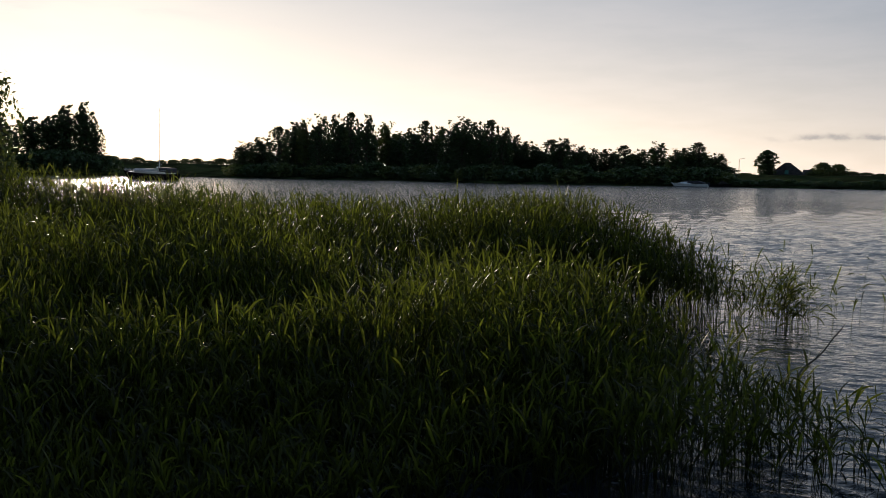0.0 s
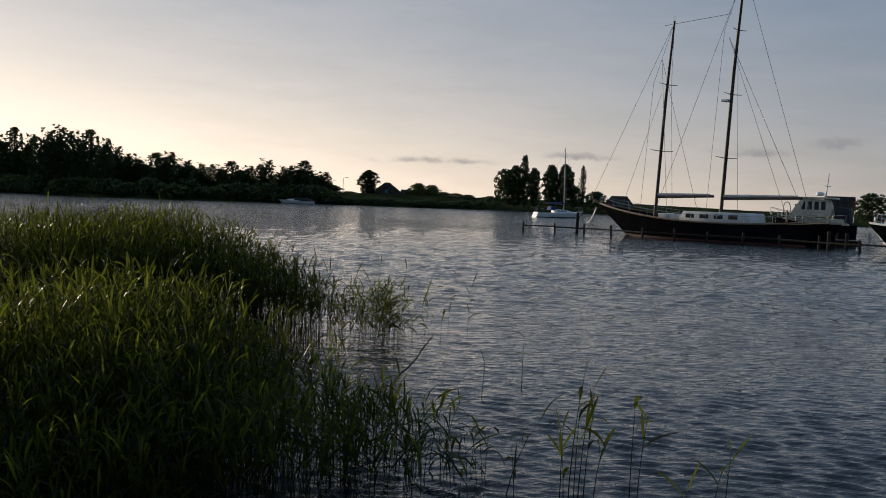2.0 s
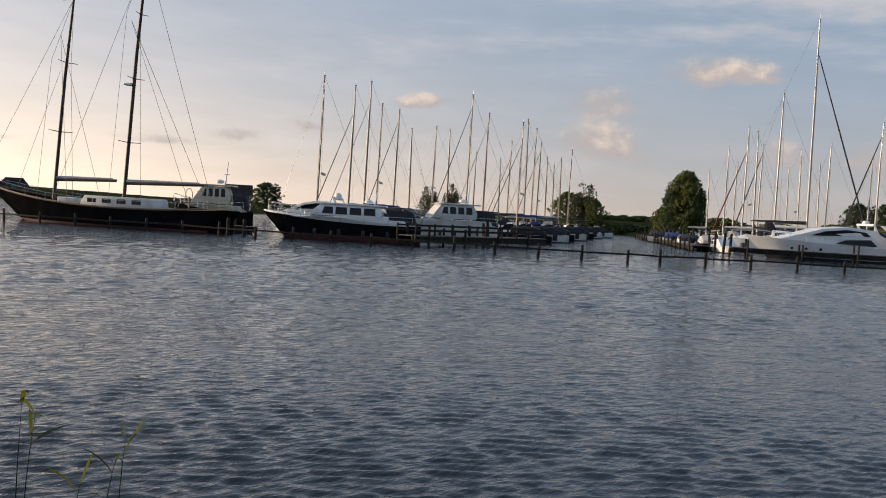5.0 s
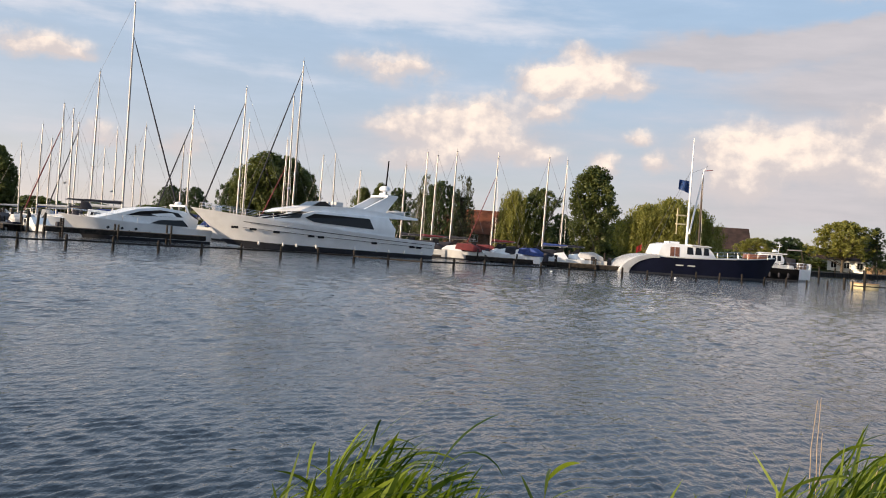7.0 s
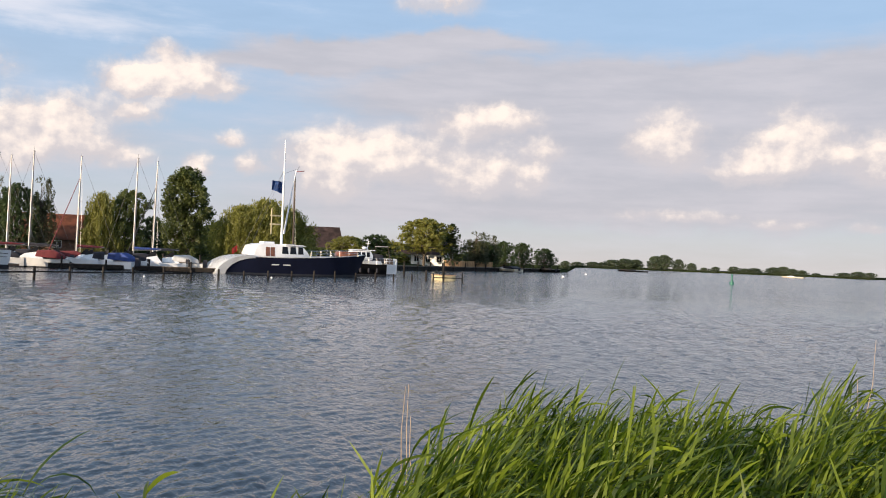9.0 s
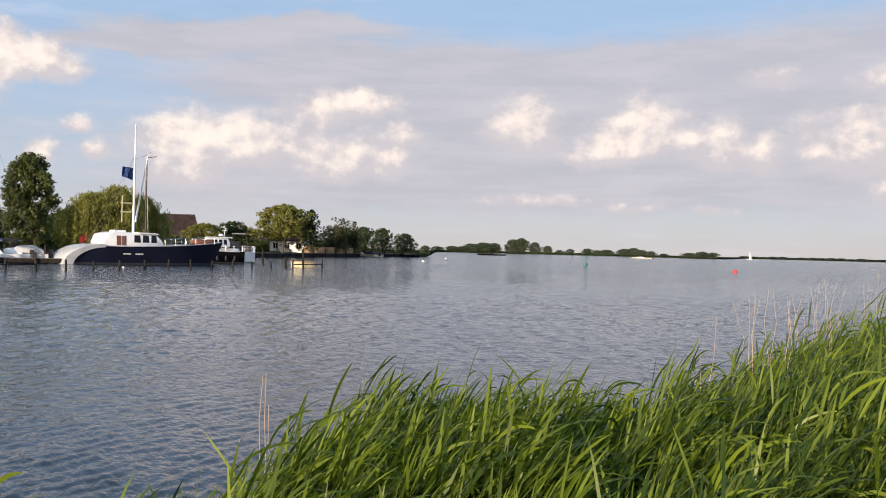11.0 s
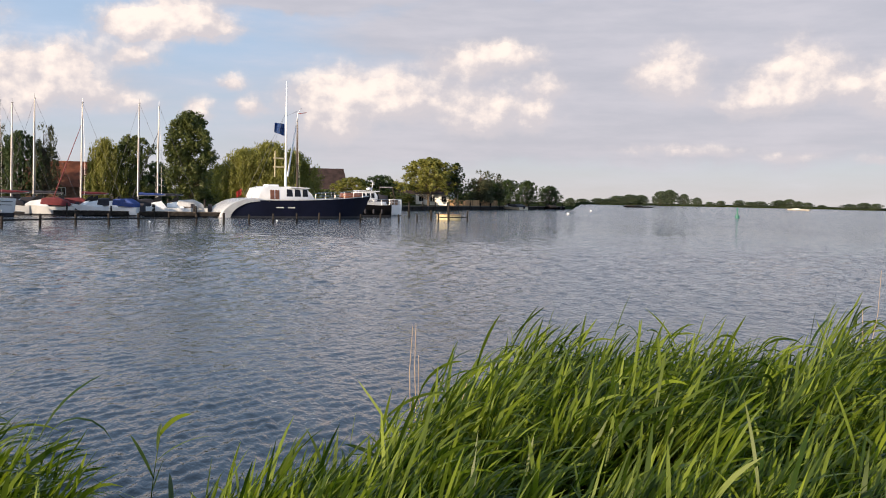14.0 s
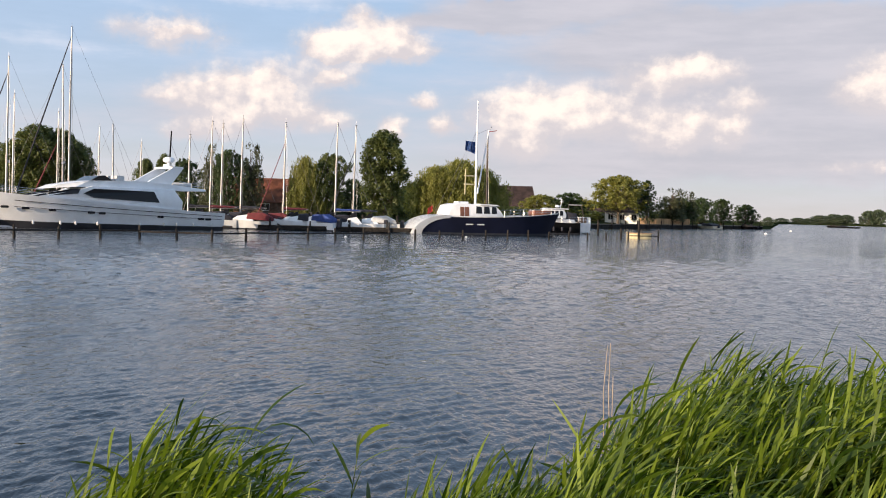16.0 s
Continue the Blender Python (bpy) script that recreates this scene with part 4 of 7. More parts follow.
# the big bed by bearing: near edge, far edge of the front growth, near and far edge of the taller growth behind a strip of open water
SHORE_BED = [(-70, 6.2, 13.0, 13.0, 24.0), (-25, 6.2, 13.0, 13.0, 21.5), (-13, 6.3, 12.6, 12.6, 20.0), (-10, 6.4, 11.6, 13.4, 18.5), (-6, 6.5, 10.6, 13.8, 17.2), (-2, 6.6, 9.8, 14.0, 16.4), (0.3, 6.7, 9.6, 14.2, 15.8), (1.8, 6.8, 9.3, 14.4, 14.8), (4.5, 7.0, 9.0, 14.6, 14.6), (6.5, 7.2, 8.4, 14.6, 14.6), (8.2, 7.3, 7.9, 14.6, 14.6)]
LEE_TIPS = [(6.2, 0.3), (7.2, 0.56), (8.0, 0.88), (8.8, 1.24), (11.0, 1.4), (13.0, 1.62), (16.0, 1.84), (24.0, 1.9)]  # the shaded front further along the bank
TIPS = [(6.2, 1.0), (7.2, 1.1), (9.0, 1.26), (11.0, 1.4), (13.0, 1.62), (14.0, 1.8), (16.0, 1.86), (24.0, 1.9)]


def shore_bed():
    rng = random.Random(6)
    bases, heights = [], []
    while len(bases) < 18500:
        az = -54 + 62.2 * rng.random()
        a, b, c, e = (table(SHORE_BED, az, k) for k in (1, 2, 3, 4))
        d = math.sqrt(rng.uniform(a**2, e**2))
        if b < d < c or rng.random() > (e**2 - a**2) / 500.0:
            continue
        if d > 10 and rng.random() < (0.35 if az < -12 else 0.0):
            continue
        if d < 10.5 and az > -5 and rng.random() < 0.62 * min(1.0, (az + 5) / 7):
            continue
        p = polar(az, d)
        wave = noise.noise((p.x * 0.4, p.y * 0.4, 1.7)) + 0.6 * noise.noise((p.x * 1.1, p.y * 1.1, 4.1))
        if wave < -0.08 and d > 9.5 and az < -11 and rng.random() < 0.7:
            continue
        low = 1 - 0.3 * min(1.0, max(0.0, (az + 4) / 8)) if d < 10.5 else 1.0
        side = 1.06 - 0.36 * max(0.0, (az + 5) / 6.5) if d > 12 and az > -10 else 1.0
        top = low * side * (table(TIPS, d, 1) + (table(LEE_TIPS, d + 1.1 * min(1.0, max(0.0, (az + 18) / 9)), 1) - table(TIPS, d, 1)) * min(1.0, max(0.0, -az / 6))) + (0.12 if d < 8.4 else 0.42 if az < -11 else 0.22) * wave + 0.28 * min(1.0, max(0.0, (-27 - az) / 6)) * min(1.0, max(0.0, (d - 12) / 6)) - rng.random() ** 1.6 * 0.38 + (0.12 if rng.random() < 0.08 else 0.0)
        bases.append(tuple(polar(az, d, -0.15)))
        heights.append(max(0.28, top + 0.03))
    me = reed_mesh("shore_reeds", bases, heights, 9, REED_SHADED, lean=0.1, leaf_len=0.21, leaf_w=0.018, leaves=6, segs=4, low=0.45, droop=0.7, steep=(1.05, 1.55), gust=(0.0, 0.6))
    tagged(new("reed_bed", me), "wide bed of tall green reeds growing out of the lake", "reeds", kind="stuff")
    # looser stems that stand in open water at the bed's edge
    bases, heights = [], []
    for az, d, tip, n, spread in ((1.5, 15.5, 1.15, 40, 0.9), (3.0, 16.0, 0.9, 34, 0.8), (4.4, 15.6, 0.75, 16, 0.5), (5.3, 15.2, 1.0, 50, 0.16), (-0.5, 16.3, 1.4, 40, 0.9), (6.0, 7.6, 0.75, 26, 0.4), (7.4, 7.2, 0.7, 10, 0.25)):
        for _ in range(n):
            p = polar(az, d, -0.2)
            bases.append((p.x + rng.gauss(0, spread), p.y + rng.gauss(0, spread * 0.6), -0.2))
            heights.append((tip + 0.2) * rng.uniform(0.65, 1.0))
    me = reed_mesh("open_water_reeds", bases, heights, 10, REED_SHADED, lean=0.2, leaf_len=0.3, leaf_w=0.02, leaves=5, segs=4, low=0.35)
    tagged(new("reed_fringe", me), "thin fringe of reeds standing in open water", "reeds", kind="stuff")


def reed_plant(az, d, stems, seed, label, mat=None, leaves=4, leaf_len=0.24, leaf_w=0.026, low=0.6):
    """A few stems by themselves in the water: each with its offset across, its tip above the water and its lean across."""
    ob = thing("reed_plant", Matrix.Translation(polar(az, d, -0.2)), label, "reed", "lone reeds")
    rng = random.Random(seed)
    across = (math.cos(radians(az)), -math.sin(radians(az)))
    for i, (off, tip, lean) in enumerate(stems):
        deep = rng.uniform(-0.08, 0.08)
        base = (across[0] * off - across[1] * deep, across[1] * off + across[0] * deep, 0)
        me = reed_mesh("stalk", [base], [tip + 0.2], seed * 10 + i, mat or REED_SHADED, wind=across, lean=lean / (tip + 0.2), leaf_len=leaf_len, leaf_w=leaf_w, leaves=leaves, segs=6, low=low, stem_r=0.0055, steep=(0.85, 1.45), droop=0.8, gust=(0.0, 1.0), sway=0.03)
        o = new("stalk", me)
        o.parent = ob


near_bed()
shore_bed()
reed_plant(17.2, 7.35, ((-0.05, 1.1, 0.07), (-0.11, 0.58, 0.03), (0.06, 0.73, 0.07), (0.13, 0.5, 0.08), (-0.01, 0.74, 0.0), (-0.08, 0.4, -0.02), (0.02, 0.9, 0.05)), 31, "small clump of tall reeds standing alone in the lake")
reed_plant(20.4, 7.2, ((-0.01, 0.84, 0.02), (0.04, 0.73, 0.06)), 32, "two reeds with broad top blades in open water", leaves=3, leaf_w=0.032)
reed_plant(25.3, 7.2, ((0.04, 0.52, 0.08), (-0.05, 0.38, 0.09), (-0.25, 0.2, 0.02)), 33, "short young reeds above the water", leaves=3)
reed_plant(13.1, 7.3, ((0.0, 0.68, 0.2),), 34, "slanting reed with few blades in open water", leaves=3)
reed_plant(13.7, 11.6, ((0.0, 0.66, 0.03),), 35, "thin bare reed stem in open water", leaves=1, leaf_w=0.012)
reed_plant(11.4, 11.0, ((0.0, 0.56, 0.05),), 36, "thin bare reed stem in open water", leaves=1, leaf_w=0.012)
reed_plant(8.9, 8.2, ((0.05, 0.6, 0.25), (-0.05, 0.52, 0.1)), 37, "slanting reeds with small blades in open water", leaves=2, leaf_len=0.16, leaf_w=0.016)
reed_plant(87.3, 5.6, ((0.0, 0.96, 0.06), (0.05, 0.5, 0.1)), 41, "single reed with broad top blades between two reed clumps", REED, leaves=5, leaf_len=0.34, leaf_w=0.036, low=0.62)
reed_plant(4.6, 14.8, ((-0.1, 0.3, 0.4), (0.2, 0.45, 0.2)), 39, "broken slanting reeds at the bed's edge")


def dead_stalk(az, d, tip, lean_x, seed):
    rng = random.Random(seed)
    g = bank_height(az, d)
    p = polar(az, d, g)
    bm = bmesh.new()
    h = tip - g
    pts = [(lean_x * 0.1 * s * h + 0.01 * math.sin(5 * s + seed), 0.05 * s * s * h * rng.uniform(-1, 1), s * h) for s in (0, 0.2, 0.4, 0.6, 0.8, 1.0)]
    tube(bm, pts, [0.0036, 0.0034, 0.0032, 0.003, 0.0025, 0.0018], 5)
    lone("dead_reed_stalk", bm, STRAW, "dry straw-coloured dead reed stalk above the green reeds", "reed", "dead stalks", m=Matrix.Translation(p))


for i, (az, d, tip, lx) in enumerate(((101.9, 7.0, 1.32, -0.2), (102.3, 7.05, 1.32, 0.4), (102.6, 7.0, 1.12, -0.5), (105.0, 6.4, 1.05, 0.3), (126.2, 9.4, 1.68, -1.6), (126.5, 9.2, 1.35, -0.6))):
    dead_stalk(az, d, tip, lx, i)
pick = random.Random(44)
for i in range(26):
    az = pick.uniform(128.5, 139.5)
    d = (EYE - table(NEAR_BED, az, 2)) / math.tan(radians(-table(NEAR_BED, az, 1))) * pick.uniform(0.75, 0.98)
    dead_stalk(az, min(d, 20), table(NEAR_BED, az, 2) + pick.uniform(0.2, 0.55), pick.uniform(-0.6, 0.6), 50 + i)

bm = bmesh.new()
a, b = polar(6.0, 11.6, -0.05), polar(8.4, 12.6, 0.42)
tube(bm, [a.lerp(b, s) + Vector((0, 0, 0.03 * math.sin(9 * s))) for s in (0, 0.2, 0.4, 0.6, 0.8, 1)], [0.016, 0.014, 0.012, 0.01, 0.007, 0.004], 6)
for s in (0.45, 0.6, 0.75, 0.85):
    c = a.lerp(b, s)
    tube(bm, [c, c + Vector((0.1, 0.02, 0.16 * (1 if s != 0.6 else -0.6)))], [0.006, 0.002], 4)
lone("fallen_branch", bm, BARK, "thin dark fallen branch slanting out of the water", "branch", smooth_deg=60)

# ---- mooring posts, jetties ----
POST_LINE = [(12, 78), (13.2, 76.5), (16, 74), (20, 69), (24, 66), (28, 63.5), (32, 60.5), (36, 59), (41, 57.3), (46, 56), (50, 55.5), (54, 56), (58, 57.3), (62, 59), (66, 60.8), (70, 63), (75, 66), (79.5, 63.8), (81.4, 66.5), (85, 70.5), (88, 74), (91, 78), (95, 82.5), (99, 88.5), (102, 95), (105, 100)]
POSTS = [
    13.21, 15.04, 16.72, 18.26, 20.02, 21.8, 23.61, 25.54, 27.48, 29.52, 31.55, 33.66, 35.85, 38.18, 40.6, 43.0, 45.39, 47.91, 50.42, 53.03, 54.82, 57.32, 59.77, 62.2, 64.59, 66.94, 69.15, 71.37, 73.5, 75.55,
    77.55, 79.48, 81.36, 83.14, 84.85, 86.43, 88.04, 89.54, 91.05, 92.45, 93.8, 95.14, 96.4, 97.61, 98.8, 99.93, 101.0, 102.06, 103.3, 104.99,
]


def post_d(az):
    return table(POST_LINE, az, 1)


def build_posts():
    bm = bmesh.new()
    tube(bm, [(0, 0, -1.6), (0.01, 0, 0.2), (0, 0.01, 0.72), (0, 0.01, 0.8)], [0.085, 0.085, 0.08, 0.06], 9)
    me = mesh_of("mooring_post", bm, TIMBER, 40)
    rng = random.Random(9)
    for az in POSTS:
        p = polar(az, post_d(az))
        ob = new("mooring_post", me)
        tall = 1.35 if az > 104 else rng.uniform(0.9, 1.12)
        ob.matrix_basis = Matrix.LocRotScale(p, Euler((rng.gauss(0, 0.02), rng.gauss(0, 0.02), rng.uniform(0, 6))), (1, 1, tall))
        tagged(ob, "weathered wooden mooring post standing in the water", "post", "row of mooring posts")
    for az, d, h in ((16.3, 75.5, 1.6), (30.0, 64.5, 1.1), (30.9, 64.0, 1.05), (103.9, 104, 1.9), (101.6, 118, 1.6), (102.9, 101, 1.1)):
        ob = new("mooring_post", me)
        ob.matrix_basis = Matrix.LocRotScale(polar(az, d), Euler((0.01, 0.02, 1)), (1.45, 1.45, h / 0.8))
        tagged(ob, "thick dark timber pile standing in the water", "post", "thick piles")
    for a, b in zip(POSTS, POSTS[1:]):
        if a > 89 and not 102.9 < a < 104:
            continue
        pa, pb = polar(a, post_d(a) - 0.1, 0.47 + rng.uniform(-0.03, 0.03)), polar(b, post_d(b) - 0.1, 0.47 + rng.uniform(-0.03, 0.03))
        bm = bmesh.new()
        d = (pb - pa).length
        box(bm, -0.06, d + 0.06, -0.035, 0.035, -0.05, 0.05, 0.01)
        way_x = (pb - pa).normalized()
        m = Matrix.Translation(pa) @ way_x.to_track_quat("X", "Z").to_matrix().to_4x4()
        lone("rail_beam", bm, TIMBER, "dark horizontal timber fixed to the mooring posts", "rail", "rail along the posts", m=m)


def jetty(a, b, width, z, label, piles=True, rail=0.0):
    """A plank walkway between two places (bearing, distance): beams, planks, piles with fenders."""
    pa, pb = polar(*a), polar(*b)
    d = (pb - pa).length
    m = Matrix.Translation(pa) @ (pb - pa).normalized().to_track_quat("X", "Z").to_matrix().to_4x4()
    ob = thing("jetty", m, label, "jetty")
    bm = bmesh.new()
    for y in (-width / 2 + 0.1, width / 2 - 0.1):
        box(bm, 0, d, y - 0.06, y + 0.06, z - 0.42, z - 0.05)
    part("beam", bm, TIMBER, ob)
    n = min(70, max(4, int(d / 0.6)))
    bm = bmesh.new()
    box(bm, 0, d / n - 0.03, -width / 2, width / 2, z - 0.05, z)
    plank = mesh_of("plank", bm, PLANK)
    for i in range(n):
        o = new("plank", plank)
        o.parent = ob
        o.location = (i * d / n, 0, random.Random(i).uniform(-0.006, 0.006))
    if rail:
        for y in (-width / 2 + 0.05, width / 2 - 0.05):
            for h in (rail * 0.5, rail):
                bm = bmesh.new()
                box(bm, 0, d, y - 0.03, y + 0.03, z + h - 0.05, z + h + 0.05, 0.008)
                part("handrail", bm, TIMBER, ob)
            for k in range(int(d / 1.9) + 1):
                bm = bmesh.new()
                box(bm, k * 1.9 - 0.05, k * 1.9 + 0.05, y - 0.045, y + 0.045, z - 0.25, z + rail + 0.12, 0.01)
                part("rail_post", bm, TIMBER, ob)
    bm = bmesh.new()
    tube(bm, [(0, 0, -1.5), (0, 0, z + 0.55)], [0.09, 0.08], 8)
    pile = mesh_of("stilt", bm, TIMBER)
    k = max(2, int(d / 3.2))
    for i in range(k if piles else 0):
        for y in (-width / 2 - 0.1, width / 2 + 0.1):
            o = new("stilt", pile)
            o.parent = ob
            o.location = (d * (i + 0.3) / k, y, random.Random(i * 3).uniform(-0.15, 0.2))
    return ob


build_posts()
jetty((58.6, 82.0), (67.0, 84.0), 1.5, 0.78, "long dark plank jetty under the white motor yachts")
jetty((57.0, 92), (53.6, 150), 1.6, 0.55, "plank jetty lined with sailing yachts")
jetty((41.0, 82), (49.5, 150), 1.6, 0.55, "plank jetty lined with sailing yachts")
jetty((28.0, 69.5), (31.6, 69.0), 1.4, 0.5, "dark timber jetty between the schooner and the cruiser")
jetty((40.2, 61.5), (47.8, 74), 1.6, 0.68, "dark timber jetty with handrails in front of the white cruiser", rail=0.62)
jetty((82.0, 100), (91.0, 101), 1.5, 0.5, "plank jetty in front of the small boats")

# ---- boats ----


def wires(parent, lines, r=0.012, name="stay", mat=None):
    for a, b in lines:
        bm = bmesh.new()
        tube(bm, [a, b], r, 4, cap=False)
        part(name, bm, mat or WIRE, parent)


def mast_parts(parent, x, foot, top, r=0.085, mat=None, spreaders=2, half_beam=1.4, fore=None, aft=None, wire=0.012, furled=None, jib_mat=None, rake=0.12, jib_r=0.1):
    """Mast, spreaders, shrouds, stays, and a furled jib where there is one."""
    mat = mat or ALU
    bm = bmesh.new()
    tube(bm, [(x, 0, foot), (x - rake * 0.5, 0, foot + 0.6 * (top - foot)), (x - rake, 0, top)], [r, r, r * 0.62], 8)
    mast = part("mast", bm, mat, parent, smooth_deg=50)
    bm = bmesh.new()
    tube(bm, [(x - rake, 0, top), (x - rake, 0, top + 0.45)], 0.012, 4)
    box(bm, x - rake - 0.12, x - rake + 0.08, -0.02, 0.02, top - 0.02, top + 0.05)
    part("masthead", bm, WIRE, mast)
    last = None
    for k in range(spreaders):
        z = foot + (top - foot) * (k + 1) / (spreaders + 1) * (1.02 if spreaders > 1 else 1.1)
        w = half_beam * (0.62 - 0.12 * k)
        bm = bmesh.new()
        q = rake * ((z - foot) / (top - foot)) ** 1.3
        tube(bm, [(x - q - 0.12, -w, z + 0.05), (x - q, 0, z), (x - q - 0.12, w, z + 0.05)], [0.02, 0.035, 0.02], 5)
        part("spreader", bm, mat, mast)
        last = (z, w)
    lines = []
    for s in (-1, 1):
        if last:
            lines += [((x - 0.1, s * half_beam * 0.92, foot), (x - 0.15, s * last[1], last[0])), ((x - 0.15, s * last[1], last[0]), (x - rake, 0, top - 0.1))]
        else:
            lines.append(((x - 0.1, s * half_beam * 0.9, foot), (x - rake, 0, top - 0.2)))
    if aft:
        lines.append((aft, (x - rake, 0, top)))
    if fore and not furled:
        lines.append((fore, (x - rake, 0, top - 0.1)))
    wires(parent, lines, wire)
    if fore and furled:
        a, b = Vector(fore), Vector((x - 0.1, 0, foot + (top - foot) * furled))
        bm = bmesh.new()
        tube(bm, [a, a.lerp(b, 0.06), a.lerp(b, 0.5), a.lerp(b, 0.93), b], [0.02, jib_r, jib_r * 0.9, jib_r * 0.6, 0.02], 7)
        part("furled_jib", bm, jib_mat or CANVAS_PALE, parent, "jib rolled round the forestay", 50)
    return mast


def sail_yacht(m, length, mast_top, hull_mat, cover_mat, seed, jib=None, label="", mast_mat=None):
    """A cruising sailing yacht at its berth. x forward."""
    rng = random.Random(seed)
    ob = thing("sailing_yacht", m, label or "moored white sailing yacht with a tall aluminium mast", "sailing yacht", "moored sailing yachts")
    b = length * 0.31
    fb = length * 0.095
    part("hull", hull_mesh(length, b, fb * 1.35, fb * 0.95, fb * 1.0, rake=length * 0.13, stern_w=0.72, stern_rake=length * 0.04), hull_mat, ob, smooth_deg=35)
    part("boot_stripe", hull_mesh(length, b, fb * 1.35, fb * 0.95, fb, rake=length * 0.13, stern_w=0.72, z1=0.16, grow=0.012, stern_rake=length * 0.04), ANTIFOUL, ob, smooth_deg=35)
    ch = length * 0.045
    x0, x1 = -length * 0.12, length * 0.27

    def half(x, z):
        return b * 0.31 * (1 - 0.35 * max(0.0, (x - x0) / (x1 - x0))) - 0.1 * (z - fb)

    bm = bmesh.new()
    profile(bm, [(x0, fb * 0.9), (x1, fb * 0.95), (x1 - 0.55, fb + ch * 0.75), (x1 - length * 0.16, fb + ch * 1.15), (x0 + 0.1, fb + ch * 1.35)], half, 0.05)
    cabin = part("cabin", bm, WHITE, ob, smooth_deg=40)
    for s in (-1, 1):
        for k in range(3):
            xa = x0 + 0.35 + k * (x1 - x0 - 1.5) / 3
            bm = bmesh.new()
            plate(bm, [(xa, fb + ch * 0.5), (xa + length * 0.075, fb + ch * 0.5), (xa + length * 0.07, fb + ch * 0.9), (xa + 0.05, fb + ch * 0.95)], half, s)
            part("window", bm, GLASS, cabin)
    bm = bmesh.new()
    profile(bm, [(x0 - 0.7, fb + ch * 0.9), (x0 + 0.25, fb + ch), (x0 + 0.5, fb + ch * 1.4), (x0 + 0.1, fb + ch * 2.4), (x0 - 0.6, fb + ch * 2.45)], b * 0.28, 0.06)
    part("sprayhood", bm, cover_mat, ob, smooth_deg=40)
    xm = length * 0.1
    mast_parts(ob, xm, fb + ch, mast_top, 0.07 + length * 0.0025, mast_mat, 2 if length > 10 else 1, b / 2, (length * 0.48, 0, fb * 1.32), (-length * 0.48, 0, fb), 0.011, jib, (CANVAS_DARK, CANVAS_DARK, CANVAS_PALE, CANVAS_RED)[seed % 4], jib_r=0.085 if mast_top > 12 and mast_mat is None else 0.05)
    if seed % 3 == 0 and length > 8:
        bm = bmesh.new()
        zf = fb + ch + (mast_top - fb - ch) * 0.3
        yf = -b / 2 * 0.8
        for k in range(5):
            box(bm, xm - 0.13 - 0.08 * (k + 1), xm - 0.13 - 0.08 * k + 0.005, yf - 0.01 + 0.03 * math.sin(k * 1.6), yf + 0.01 + 0.03 * math.sin(k * 1.6), zf - 0.02 * k, zf + 0.26 - 0.03 * k)
        tube(bm, [(xm - 0.1, yf, zf - 0.6), (xm - 0.13, yf, zf + 0.7)], 0.012, 4)
        part("flag", bm, CANVAS_PALE, ob, "small flag flying from the rigging")
    zb = fb + ch + 0.95
    bm = bmesh.new()
    tube(bm, [(xm, 0, zb), (xm - length * 0.36, 0, zb + 0.1)], 0.06, 7)
    boom = part("boom", bm, ALU, ob, smooth_deg=50)
    bm = bmesh.new()
    n = 7
    tube(bm, [(xm - 0.05 - length * 0.345 * k / n, 0, zb + 0.15 + 0.02 * math.sin(k * 2)) for k in range(n + 1)], [0.17, 0.16, 0.145, 0.13, 0.12, 0.11, 0.09, 0.05], 8)
    part("sail_cover", bm, cover_mat, boom, "folded mainsail under its cover", 50)
    for end, w in ((length * 0.46, b * 0.2), (-length * 0.46, b * 0.33)):  # rails fore and aft
        bm = bmesh.new()
        z = fb * (1.33 if end > 0 else 1.0)
        back = -0.9 if end > 0 else 0.7
        tube(bm, [(end + back, w * 1.6, z), (end + back, w * 1.5, z + 0.6), (end, w * 0.6, z + 0.62), (end, -w * 0.6, z + 0.62), (end + back, -w * 1.5, z + 0.6), (end + back, -w * 1.6, z)], 0.017, 5)
        tube(bm, [(end, w * 0.6, z - 0.05), (end, w * 0.6, z + 0.62)], 0.015, 4)
        tube(bm, [(end, -w * 0.6, z - 0.05), (end, -w * 0.6, z + 0.62)], 0.015, 4)
        part("pulpit" if end > 0 else "pushpit", bm, CHROME, ob)
    for s in (-1, 1):
        for k in range(3):
            bm = bmesh.new()
            xx = -length * 0.25 + k * length * 0.22
            tube(bm, [(xx, s * (b / 2 + 0.08), 0.12), (xx, s * (b / 2 + 0.09), 0.2), (xx, s * (b / 2 + 0.09), 0.6), (xx, s * (b / 2 + 0.05), 0.72)], [0.04, 0.11, 0.11, 0.03], 7)
            part("fender", bm, RUBBER, ob, smooth_deg=50)
    return ob


def rail_run(parent, pts, h, r=0.016, mat=None, bars=2, name="railing"):
    """Stanchions and rails along a line of deck points."""
    bm = bmesh.new()
    pts = [Vector(p) for p in pts]
    for p in pts:
        tube(bm, [p, p + Vector((0, 0, h))], r, 4, cap=False)
    for k in range(bars):
        tube(bm, [p + Vector((0, 0, h * (1 - 0.48 * k))) for p in pts], r * 0.9, 4, cap=False)
    return part(name, bm, mat or CHROME, parent)


def radar_dome(parent, x, y, z, r=0.32):
    bm = bmesh.new()
    tube(bm, [(x, y, z), (x, y, z + r * 0.15), (x, y, z + r * 0.55), (x, y, z + r * 0.85), (x, y, z + r)], [r * 0.6, r * 0.95, r, r * 0.75, r * 0.2], 12)
    return part("radar_dome", bm, WHITE, parent, smooth_deg=50)


